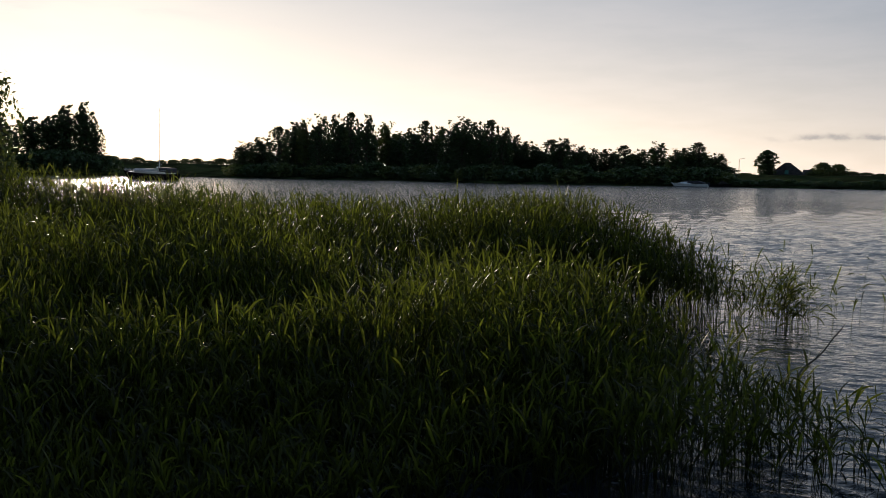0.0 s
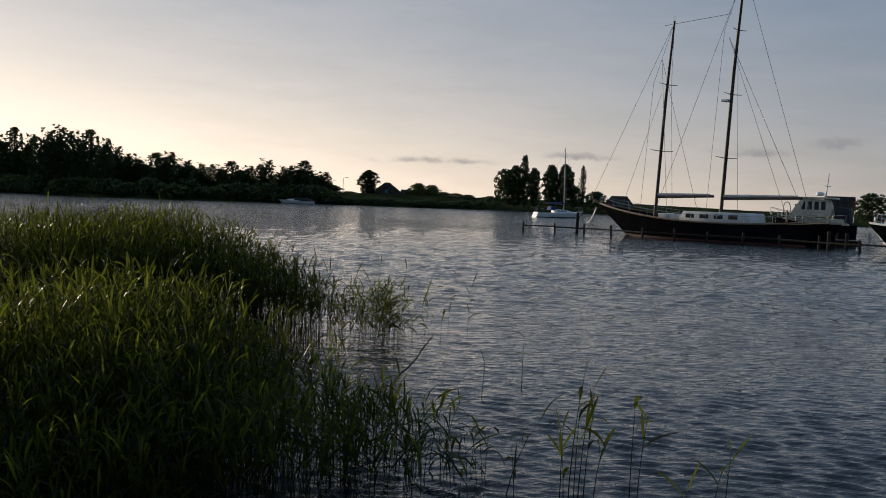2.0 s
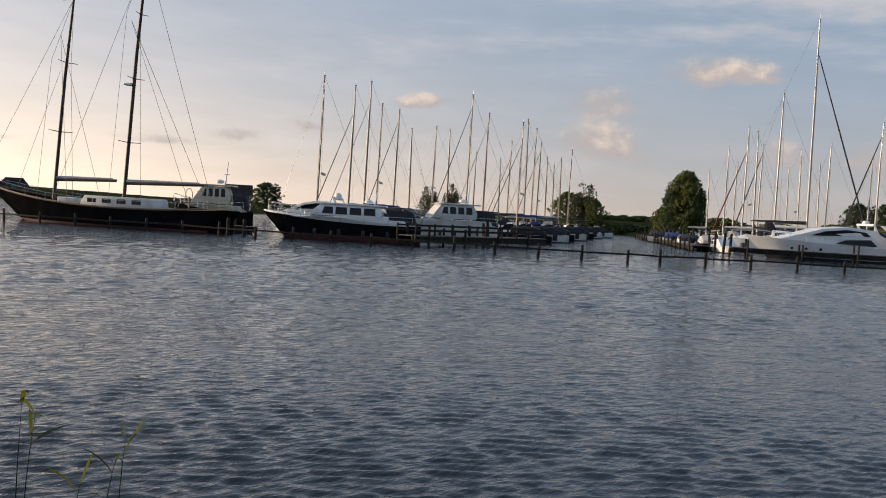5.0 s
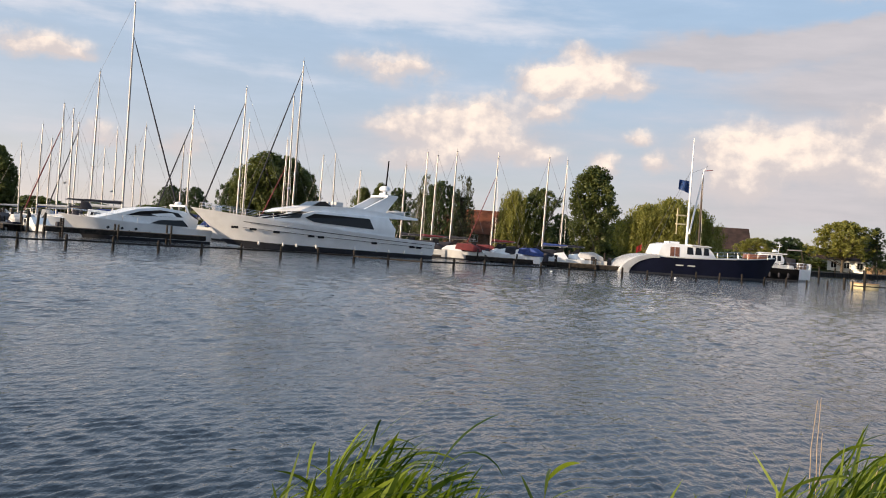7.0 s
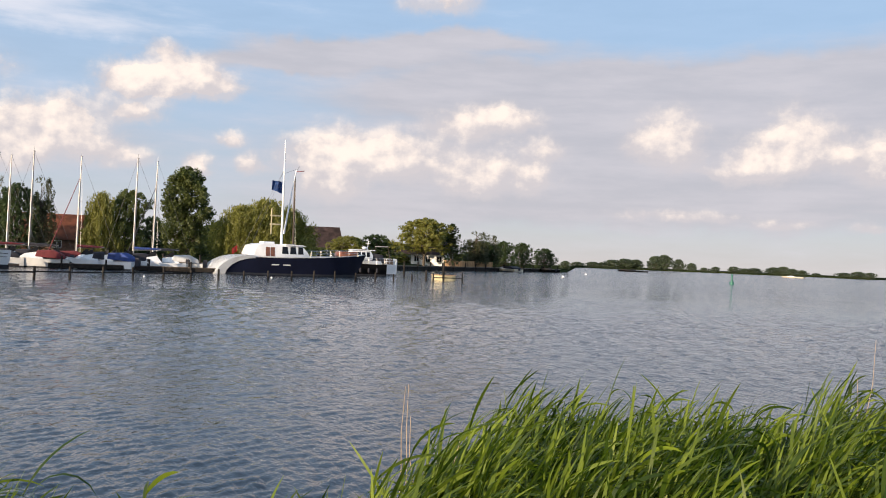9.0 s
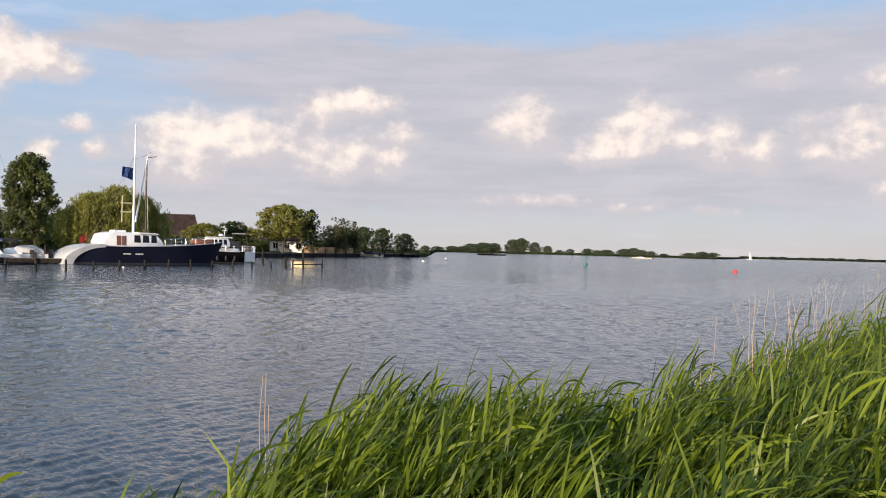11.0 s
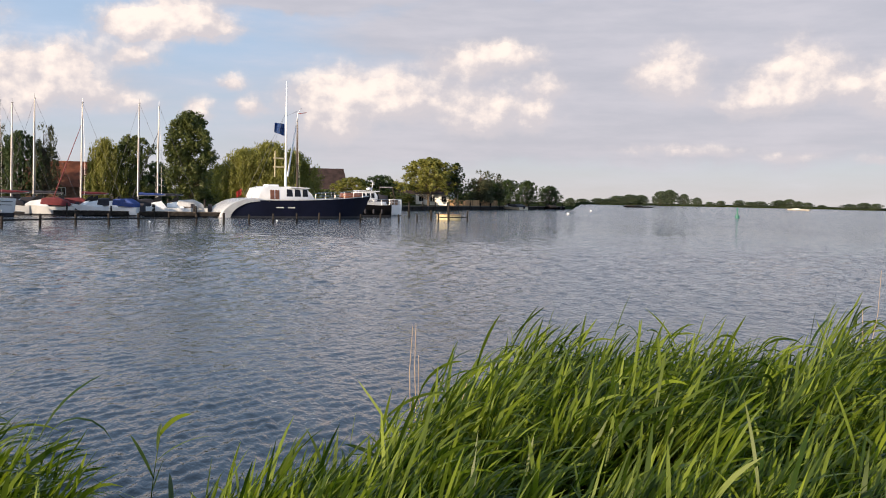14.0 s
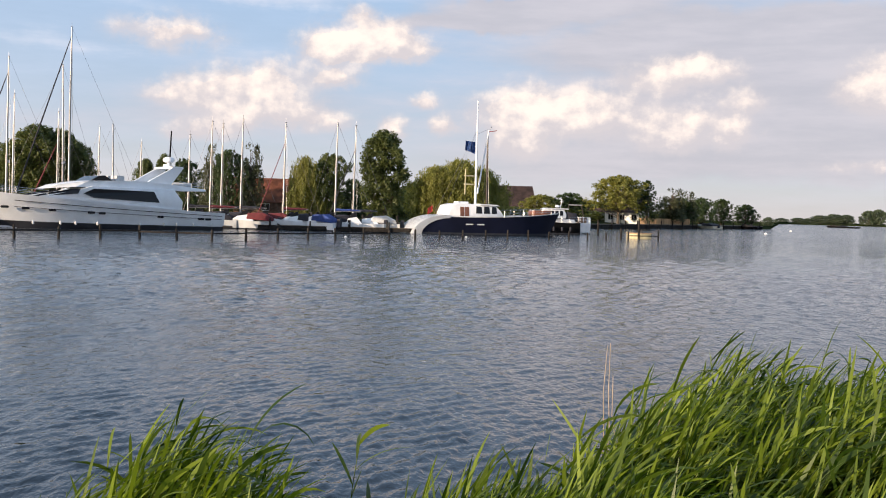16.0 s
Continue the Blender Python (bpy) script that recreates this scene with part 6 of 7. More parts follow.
def navy_ship():
    m, length = berth(90.45, 102.0, 99.35, 109.0)
    ob = thing("motor_ship", m, "dark navy motor ship with a rounded white stern and white wheelhouse", "ship")
    hl, b = length / 2, 4.6
    at = lambda f: -hl + f * length  # noqa: E731
    args = dict(length=length, beam=b, bow_h=2.45, mid_h=1.82, stern_h=1.9, rake=1.2, stern_w=0.9, fine=3.0, flare=0.12, stern_rake=3.6, n=26)
    hull = part("hull", hull_mesh(**args), NAVY, ob, smooth_deg=30)
    part("boot_stripe", hull_mesh(**args, z1=0.1, grow=0.012), ANTIFOUL, hull, smooth_deg=30)
    # the white stern: a quarter-round shell, wrapped a little round both sides
    bm = bmesh.new()
    rows = []
    for i in range(13):
        a = math.pi / 2 * i / 12
        x, z = -hl - 0.06 + 3.9 * (1 - math.cos(a)), -0.2 + 2.2 * math.sin(a)
        x2, z2 = -hl + 1.0 + 3.3 * (1 - math.cos(a)), -0.2 + 1.86 * math.sin(a)
        w = b / 2 * 0.93
        ring = [(x2, -w - 0.03, z2), (x + 0.1, -w - 0.02, z - 0.03)] + [(x - 0.1 * (1 - (y / w) ** 2), y, z) for y in [-w * 0.94 + w * 1.88 * k / 10 for k in range(11)]] + [(x + 0.1, w + 0.02, z - 0.03), (x2, w + 0.03, z2)]
        rows.append([bm.verts.new(p) for p in ring])
    for r, q in zip(rows, rows[1:]):
        for k in range(len(r) - 1):
            bm.faces.new((r[k], r[k + 1], q[k + 1], q[k]))
    bmesh.ops.solidify(bm, geom=bm.faces[:], thickness=0.05)
    part("stern", bm, WHITE, hull, "rounded white stern", 40)
    half = lambda x, z: 1.85 - 0.1 * (z - 2.0)  # noqa: E731
    xa, xb = at(0.22), at(0.56)
    bm = bmesh.new()
    profile(bm, [(xa, 1.75), (xb + 0.5, 1.75), (xb, 2.45), (xb - 0.5, 3.0), (xb - 1.3, 3.12), (xa + 1.3, 3.22), (xa + 0.5, 3.0)], half, 0.06)
    house = part("wheelhouse", bm, WHITE, ob, smooth_deg=40)
    bm = bmesh.new()
    profile(bm, [(at(0.42), 3.08), (xb - 0.2, 3.02), (xb - 0.5, 3.16), (at(0.42), 3.22)], 1.95, 0.02)
    part("roof", bm, WHITE, house)
    for s in (-1, 1):
        for x0, x1 in ((at(0.40), at(0.44)), (at(0.45), at(0.49)), (at(0.50), at(0.535))):
            bm = bmesh.new()
            plate(bm, [(x0, 2.2), (x1, 2.2), (x1 - 0.1, 2.92), (x0 + 0.04, 2.95)], half, s, 0.05, 0.015)
            part("window", bm, GLASS, house)
        for x0 in (at(0.30), at(0.33)):
            bm = bmesh.new()
            plate(bm, [(x0, 1.9), (x0 + 0.45, 1.9), (x0 + 0.45, 2.85), (x0, 2.85)], half, s, 0.05, 0.02)
            part("door", bm, VARNISH, house, "varnished wooden door")
        bm = bmesh.new()
        tube(bm, [(at(0.25 + 0.73 * i / 16), s * (b / 2 * (1 - max(0.0, ((0.25 + 0.73 * i / 16) - 0.45) / 0.55) ** 3.0) + 0.02), 1.82 + 0.6 * (i / 16) ** 2.2) for i in range(17)], 0.05, 6)
        part("rub_rail", bm, GREYWHITE, hull)
        for x0 in (at(0.33), at(0.40)):
            bm = bmesh.new()
            plate(bm, [(x0, 1.0), (x0 + 0.8, 1.0), (x0 + 0.8, 1.12), (x0, 1.12)], b / 2 * 0.96, s, 0.04, 0.03)
            part("hull_window", bm, GREYWHITE, hull)
    bm = bmesh.new()
    box(bm, at(0.31), at(0.38), -0.6, 0.6, 3.15, 3.42, 0.05)
    part("roof_box", bm, WHITE, house)
    for s in (-1, 1):
        rail_run(ob, [(at(0.58 + 0.065 * i), s * (1.95 - 0.12 * i), 1.85 + 0.07 * i) for i in range(6)], 0.7)
    bm = bmesh.new()
    profile(bm, [(at(0.80), 1.9), (at(0.92), 2.0), (at(0.92), 2.75), (at(0.81), 2.7)], 0.8, 0.06)
    part("deck_cabin", bm, VARNISH, ob, "varnished wooden deck cabin", 40)
    mx = at(0.435)
    bm = bmesh.new()
    tube(bm, [(mx, 0, 3.0), (mx, 0, 8.6), (mx, 0, 14.2)], [0.14, 0.11, 0.045], 9)
    mast = part("mast", bm, WHITE, ob, smooth_deg=50)
    bm = bmesh.new()
    tube(bm, [(mx + 0.35, 0.3, 4.3), (mx + 0.95, 0.3, 8.0), (mx + 1.45, 0.3, 11.0), (mx + 1.8, 0.3, 11.5)], [0.1, 0.085, 0.06, 0.035], 7)
    part("derrick", bm, WHITE, ob, "raised white derrick spar", 50)
    for z in (5.2, 6.1):
        bm = bmesh.new()
        box(bm, mx - 1.35, mx - 0.1, -0.1, 0.1, z, z + 0.14, 0.03)
        part("yard", bm, YELLOW, mast, "yellow crosstree")
    bm = bmesh.new()
    tube(bm, [(mx - 1.2, 0, 4.2), (mx - 1.2, 0, 6.9)], 0.06, 6)
    part("signal_post", bm, YELLOW, mast)
    wires(ob, [((mx, 0, 11.0), (at(0.2), 1.2, 2.0)), ((mx, 0, 11.0), (at(0.2), -1.2, 2.0)), ((mx, 0, 10.6), (mx + 1.4, 0.3, 11.2))], 0.012)
    bm = bmesh.new()
    rows = [[bm.verts.new((mx - 0.15 - 1.15 * i / 8, 0.12 * math.sin(i * 1.1 + 0.4 * j), 8.5 + 0.35 * i / 8 + (1.25 - 0.25 * i / 8) * j / 3)) for j in range(4)] for i in range(9)]
    for r, q in zip(rows, rows[1:]):
        for k in range(3):
            bm.faces.new((r[k], q[k], q[k + 1], r[k + 1]))
    bmesh.ops.solidify(bm, geom=bm.faces[:], thickness=0.015)
    part("flag", bm, FLAG, mast, "blue and white flag blowing from the mast")
    bm = bmesh.new()
    tube(bm, [(at(0.2), 0, 1.9), (at(0.16), 0, 3.1)], 0.025, 5)
    staff = part("flagstaff", bm, TEAK, ob)
    bm = bmesh.new()
    rows = [[bm.verts.new((at(0.165) - 0.55 * i / 4, 0.05 * math.sin(i * 1.4), 2.9 - 0.32 * j - 0.3 * i / 4)) for j in range(3)] for i in range(5)]
    for r, q in zip(rows, rows[1:]):
        for k in range(2):
            bm.faces.new((r[k], q[k], q[k + 1], r[k + 1]))
    bmesh.ops.solidify(bm, geom=bm.faces[:], thickness=0.015)
    part("ensign", bm, RED, staff)


def brown_mast_barge():
    """The flat-bottomed sailing barge behind the navy ship, of which mainly the mast shows."""
    m, length = berth(93.0, 128.0, 99.0, 132.0)
    ob = thing("sailing_barge", m, "traditional sailing barge with a brown wooden mast", "sailing ship")
    args = dict(length=length, beam=4.2, bow_h=1.9, mid_h=1.2, stern_h=1.5, rake=0.5, stern_w=0.7, fine=3.5, flare=0.1)
    part("hull", hull_mesh(**args), BLACK, ob, smooth_deg=30)
    mast_parts(ob, -length * 0.15, 1.2, 12.6, 0.14, DARKMAST, 0, 1.8, None, None, 0.014)
    bm = bmesh.new()
    tube(bm, [(-length * 0.15, 0, 12.9), (-length * 0.15 + 1.1, 0, 13.1)], 0.05, 5)
    part("vane", bm, RUST, ob)


def white_barge():
    m, length = berth(100.35, 124.0, 100.2, 140.0)
    ob = thing("house_barge", m, "white steel barge with railings and a rear ladder", "boat")
    args = dict(length=length, beam=3.9, bow_h=1.6, mid_h=1.3, stern_h=1.4, rake=0.6, stern_w=0.9, fine=3.5, flare=0.1)
    hull = part("hull", hull_mesh(**args), WHITE, ob, smooth_deg=30)
    part("boot_stripe", hull_mesh(**args, z1=0.12, grow=0.012), ANTIFOUL, hull, smooth_deg=30)
    rail_run(ob, [(-length / 2 + 0.1, -1.7 + 0.425 * i, 1.4) for i in range(9)], 0.7, 0.025, WHITE)
    for s in (-1, 1):
        rail_run(ob, [(-length / 2 + 0.1 + 1.6 * i, s * 1.75, 1.35) for i in range(9)], 0.7, 0.025, WHITE)
    bm = bmesh.new()
    for k in range(7):
        tube(bm, [(-length / 2 - 0.06, -0.2, 0.2 + 0.24 * k), (-length / 2 - 0.06, 0.2, 0.2 + 0.24 * k)], 0.02, 5)
    part("ladder", bm, STEEL, hull)
    bm = bmesh.new()
    profile(bm, [(-1.5, 1.2), (6.0, 1.3), (5.8, 2.1), (-1.3, 2.0)], 1.5, 0.08)
    house = part("cabin", bm, DARKMAST, ob, smooth_deg=40)
    for y in (-1.2, 1.2):
        bm = bmesh.new()
        tube(bm, [(3.2, y, 2.05), (3.4, y * 0.7, 3.7)], 0.05, 5)
        tube(bm, [(3.9, y, 2.05), (3.4, y * 0.7, 3.7)], 0.05, 5)
        part("antenna_frame", bm, DARKMAST, house)
    bm = bmesh.new()
    box(bm, 3.2, 3.6, -0.9, 0.9, 3.66, 3.8, 0.04)
    part("radar_scanner", bm, STEEL, house)


def small_boat(az, d, heading, length, hull_mat, cover, label):
    p = polar(az, d)
    tall = 1.2 if 78 < az < 90 else 1.0
    ob = thing("motor_boat", pose(p.x, p.y, 0, 0, 0, heading) @ Matrix.Diagonal((1, 1, tall, 1)), label, "motor boat", "small boats")
    args = dict(length=length, beam=length * 0.36, bow_h=0.95, mid_h=0.7, stern_h=0.72, rake=0.8, stern_w=0.9, fine=2.4, flare=0.3, n=14)
    hull = part("hull", hull_mesh(**args), hull_mat, ob, smooth_deg=30)
    part("boot_stripe", hull_mesh(**args, z1=0.15, grow=0.01), ANTIFOUL, hull)
    bm = bmesh.new()
    profile(bm, [(-length * 0.1, 0.65), (length * 0.3, 0.8), (length * 0.2, 1.1), (0.0, 1.25)], length * 0.13, 0.05)
    part("cuddy", bm, TIMBER if hull_mat is BLACK else WHITE, ob, smooth_deg=40)
    if cover:
        bm = bmesh.new()
        profile(bm, [(-length * 0.44, 0.7), (length * 0.05, 0.85), (length * 0.02, 1.35), (-length * 0.25, 1.42), (-length * 0.42, 1.05)], length * 0.14, 0.1)
        part("canopy", bm, cover, ob, smooth_deg=40)
    for s in (-1, 1):
        bm = bmesh.new()
        plate(bm, [(length * 0.02, 1.1), (length * 0.2, 1.1), (length * 0.08, 1.55), (length * 0.02, 1.6)], length * 0.12, s)
        part("windscreen", bm, GLASS, ob)
    bm = bmesh.new()
    box(bm, -length / 2 - 0.45, -length / 2 - 0.05, -0.22, 0.22, 0.35, 1.05, 0.06)
    part("outboard_motor", bm, CANVAS_DARK, ob)


big_motor_yacht()
m, length = berth(66.9, 90.5, 59.3, 85.5)
sport_cruiser(m, length, "white sports cruiser with swept dark windows at the jetty")
m, length = berth(66.5, 97.0, 60.7, 92.5)
sport_cruiser(m, length, "white sports cruiser with a dark canvas canopy", CANVAS_DARK)
schooner()
navy_ship()
brown_mast_barge()
white_barge()
m, length = berth(41.0, 65.5, 31.9, 66.5)
wheelhouse_yacht(m @ Matrix.Diagonal((1, 1, 0.82, 1)), length, BLACK, WHITE, "dark-hulled motor cruiser with a white deckhouse and side windows", 2.95, stripe=OXIDE)
m, length = berth(45.3, 78.5, 39.7, 75.0)
wheelhouse_yacht(m @ Matrix.Diagonal((1, 1, 0.92, 1)), length, GREYWHITE, GREYWHITE, "white motor cruiser with a raised wheelhouse", 3.2, mast_h=0.8)
m, length = berth(41.0, 76.0, 34.4, 79.0)
sport_cruiser(m, length, "white cruiser under a dark canvas canopy behind the dark cruiser", CANVAS_DARK)
m, length = berth(37.2, 80.0, 31.9, 83.0)
sport_cruiser(m @ Matrix.Diagonal((1, 1, 1.4, 1)), length, "white flybridge boat with a raked radar arch behind the dark cruiser")
m, length = berth(31.2, 74.0, 26.8, 76.0)
wheelhouse_yacht(m, length, BLACK, CREAM, "old tug with a cream wheelhouse and radar mast behind the schooner", 3.3, mast_h=0.6)
m, length = berth(100.4, 121.0, 97.2, 118.0)
wheelhouse_yacht(m, length, BLACK, WHITE, "white-housed motor boat with deck rails beside the white barge", 3.1)
m, length = berth(-29.6, 205.0, -31.7, 212.0)
wheelhouse_yacht(m, length * 1.3, BLACK, GREYWHITE, "dark barge moored by the far bank against the sun", 2.4, mast_h=11.0)

# masts of the left berths, then the right ones, then those along the quay: bearing, elevation of the masthead, distance, heading of the bow, jib height
pick = random.Random(77)
LEFT = [(34.9, 7.2, 84, 0.0), (36.7, 6.8, 96, 0.8), (37.6, 7.1, 100, 0.85), (38.3, 5.9, 106, 0.0), (39.3, 5.6, 104, 0.9), (40.2, 4.6, 112, 0), (41.5, 4.8, 112, 0), (42.4, 4.7, 118, 0), (43.5, 6.7, 100, 0.9), (43.9, 3.5, 140, 0), (44.5, 5.7, 104, 0.9),
        (45.4, 3.2, 150, 0), (46.5, 5.3, 114, 0.8), (46.9, 5.5, 120, 0), (47.3, 5.0, 126, 0.9), (47.6, 4.2, 132, 0.9), (48.1, 3.4, 138, 0), (48.9, 3.4, 146, 0), (49.4, 3.9, 152, 0), (45.9, 4.2, 128, 0.8), (48.5, 3.0, 158, 0)]
RIGHT = [(57.2, 3.2, 150, 0), (58.1, 4.3, 138, 0), (59.1, 5.5, 128, 0.8), (59.7, 5.3, 122, 0), (59.9, 4.6, 134, 0.9), (60.8, 7.4, 112, 0.0), (62.0, 4.4, 140, 0), (62.5, 11.3, 104, 0.85), (63.4, 4.8, 132, 0), (61.4, 3.4, 150, 0), (65.5, 4.0, 136, 0),
         (65.9, 5.9, 112, 0.9), (68.7, 7.4, 108, 0.9), (69.0, 5.5, 122, 0), (71.2, 4.7, 128, 0.7), (71.5, 7.2, 118, 0), (71.8, 9.2, 108, 0.95), (73.3, 4.0, 128, 0), (74.1, 4.2, 126, 0), (75.5, 3.3, 128, 0), (58.6, 3.6, 148, 0), (63.0, 3.6, 144, 0)]
QUAY = [(78.1, 3.8, 110, 0), (79.3, 4.6, 103, 0), (79.9, 4.5, 108, 0), (81.0, 4.8, 104, 0), (83.4, 4.7, 104, 0.8), (86.35, 4.8, 104, 0), (87.4, 4.7, 106, 0.75)]
covers = (CANVAS_DARK, CANVAS_PALE, CANVAS_BLUE, CANVAS_DARK, CANVAS_PALE)
for i, (az, el, d, jib) in enumerate(LEFT + RIGHT + QUAY):
    p = polar(az, d)
    top = EYE + d * math.tan(radians(el)) + 0.3
    length = min(15.0, max(7.5, (top - 1.2) / 1.33))
    if i < len(LEFT):
        heading = pick.uniform(128, 142) if jib or i % 3 == 0 else pick.uniform(-60, -40)
    elif i < len(LEFT) + len(RIGHT):
        heading = -62.0 if el > 10 else pick.uniform(100, 120) if jib or i % 3 else pick.uniform(-75, -55)
    else:
        heading = pick.uniform(92, 112)
    h = radians(heading)
    m = pose(p.x - math.cos(h) * length * 0.1, p.y - math.sin(h) * length * 0.1, 0, 0, 0, heading)
    hull_mat = NAVY if i in (1, 9, 30) else CANVAS_RED if i == len(LEFT) + len(RIGHT) + 3 else (WHITE, GREYWHITE, WHITE, CREAM)[i % 4] if i < len(LEFT) else WHITE
    cover = covers[i % 5]
    if i >= len(LEFT) + len(RIGHT):
        cover = (CANVAS_DARK, CANVAS_RED, CANVAS_DARK, CANVAS_DARK, CANVAS_RED, CANVAS_BLUE, CANVAS_DARK)[i - len(LEFT) - len(RIGHT)]
    sail_yacht(m, length, top, hull_mat, cover, i, jib or None, "moored sailing yacht with a navy hull" if hull_mat is NAVY else "", BACKLIT_MAST if i < len(LEFT) else None)
# single sailing yacht at anchor behind the schooner's bow
p = polar(15.2, 156)
sail_yacht(pose(p.x, p.y, 0, 0, 0, 10), 8.5, EYE + 156 * math.tan(radians(3.15)), WHITE, CANVAS_BLUE, 500, None, "small sailing yacht moored by itself, hull shining in the sun")
small_boat(82.6, 102, 100, 5.6, WHITE, CANVAS_RED, "small white boat with a maroon cover")
small_boat(84.2, 101, 118, 5.0, WHITE, CANVAS_DARK, "white motor boat with a dark folded canopy")
small_boat(85.3, 101, 62, 5.0, WHITE, CANVAS_BLUE, "white motor boat with a bright blue canopy")
small_boat(87.6, 102, 98, 5.6, WHITE, None, "open white motor boat")
for i, (az, d, turn, size, paint, cover) in enumerate((
    (46.4, 84, 130, 6.5, NAVY, CANVAS_DARK), (47.3, 92, 150, 7.0, GREYWHITE, CANVAS_DARK), (48.0, 98, 130, 6.5, BLACK, CANVAS_DARK), (48.6, 106, 140, 7.0, GREYWHITE, CANVAS_DARK), (49.2, 116, 135, 7.0, NAVY, CANVAS_DARK),
    (49.8, 126, 140, 7.0, GREYWHITE, CANVAS_DARK), (50.5, 136, 150, 7.0, WHITE, CANVAS_DARK), (54.6, 128, 30, 6.5, GREYWHITE, CANVAS_DARK), (55.4, 118, 35, 6.5, WHITE, CANVAS_BLUE), (56.2, 106, 40, 6.5, WHITE, CANVAS_DARK), (57.4, 97, 40, 6.5, NAVY, CANVAS_PALE),
    (58.3, 93, 60, 6.0, WHITE, None), (79.0, 101, 95, 6.5, GREYWHITE, CANVAS_DARK), (80.4, 101, 105, 6.0, WHITE, CANVAS_DARK), (81.5, 100.5, 95, 5.5, GREYWHITE, CANVAS_RED), (86.3, 101.5, 110, 5.0, WHITE, CANVAS_DARK), (88.6, 103, 90, 5.5, GREYWHITE, CANVAS_PALE),
)):
    name = {NAVY: "navy", BLACK: "black", WHITE: "white", GREYWHITE: "weathered white"}[paint]
    top = {CANVAS_DARK: "a dark", CANVAS_BLUE: "a blue", CANVAS_PALE: "a pale grey", CANVAS_RED: "a maroon"}.get(cover)
    small_boat(az, d, turn, size, paint, cover, name + " motor boat moored under " + (top + " canvas cover" if top else "the open sky"))
pile_bm = bmesh.new()
tube(pile_bm, [(0, 0, -1.6), (0.01, 0, 0.6), (0, 0.01, 1.5), (0, 0.01, 1.56)], [0.12, 0.12, 0.11, 0.08], 9)
pile_mesh = mesh_of("mooring_post", pile_bm, TIMBER, 40)
for i in range(44):
    if i < 22:
        az, d = 44.5 + 6.2 * (i / 21) ** 0.8 + pick.uniform(-0.2, 0.2), 72 + 62 * i / 21
    else:
        az, d = 58.4 - 4.4 * ((i - 22) / 21) ** 0.8 + pick.uniform(-0.2, 0.2), 86 + 55 * (i - 22) / 21
    ob = new("mooring_post", pile_mesh)
    ob.matrix_basis = Matrix.LocRotScale(polar(az, d), Euler((pick.gauss(0, 0.03), pick.gauss(0, 0.03), i)), (1, 1, pick.uniform(0.8, 1.25)))
    tagged(ob, "dark timber pile between the boat berths", "post", "berth piles")
small_boat(0.0, 238, 170, 8.5, GREYWHITE, CANVAS_DARK, "grey motor boat moored under the trees")
small_boat(1.7, 240, 10, 5.5, BLACK, None, "small dark boat by the wooded shore")
small_boat(107.6, 249, 20, 9.0, CREAM, CANVAS_DARK, "cream motor boat at the quay end")
small_boat(109.9, 279, 10, 9.0, BLACK, None, "low dark rowing boat at the quay end")
small_boat(123.4, 640, 40, 14.0, CREAM, None, "distant pale boat on the lake")
small_boat(114.6, 560, 10, 24.0, BLACK, None, "long dark barge far off on the lake")


def yellow_raft():
    p = polar(103.9, 107)
    ob = thing("work_raft", pose(p.x, p.y, 0, 0, 0, 18), "yellow work raft moored to the last posts", "raft")
    bm = bmesh.new()
    box(bm, -1.25, 1.25, -0.8, 0.8, -0.3, 0.55, 0.1)
    part("float", bm, YELLOW, ob, smooth_deg=40)
    bm = bmesh.new()
    box(bm, -1.3, 1.3, -0.85, 0.85, 0.55, 0.63, 0.02)
    part("deck", bm, PALETIMBER, ob)


def buoy(az, d, mat, label, spar=0.0, r=0.3):
    bm = bmesh.new()
    if spar:
        tube(bm, [(0, 0, -0.3), (0, 0, 0.5), (0, 0, 0.55), (0, 0, spar * 0.75), (0, 0, spar * 0.76), (0, 0, spar)], [r * 1.2, r * 1.2, r * 0.5, r * 0.4, r * 0.75, r * 0.1], 10)
    else:
        tube(bm, [(0, 0, -r * 0.7), (0, 0, -r * 0.3), (0, 0, r * 0.3), (0, 0, r * 0.75), (0, 0, r), (0, 0, r * 1.05), (0, 0, r * 1.3)], [r * 0.7, r * 0.95, r * 0.95, r * 0.65, r * 0.25, r * 0.08, r * 0.08], 12)
    lone("buoy", bm, mat, label, "buoy", m=Matrix.Translation(polar(az, d)), smooth_deg=40)


yellow_raft()
buoy(120.2, 180, GREEN, "green spar buoy in the fairway", 1.9, 0.32)
buoy(110.8, 180, RUBBER, "white round mooring buoy", r=0.28)
buoy(112.1, 250, RUBBER, "white round mooring buoy", r=0.32)
buoy(128.5, 152, RED, "red round buoy on the lake", r=0.42)
buoy(94.0, 90, RUBBER, "small white float on the water", r=0.1)
buoy(87.0, 80, RUBBER, "small white float on the water", r=0.09)
p = polar(129.25, 1500)
ob = thing("dinghy", pose(p.x, p.y, 0, 0, 0, 30), "far white sailing dinghy under sail", "sailing boat")
part("hull", hull_mesh(9, 2.4, 1.0, 0.8, 0.8, n=10), WHITE, ob)
bm = bmesh.new()
profile(bm, [(0.5, 1.4), (-3.5, 1.6), (0.3, 11.0)], 0.05)
part("sail", bm, PLASTER, ob, "white mainsail")

# ---- houses ----


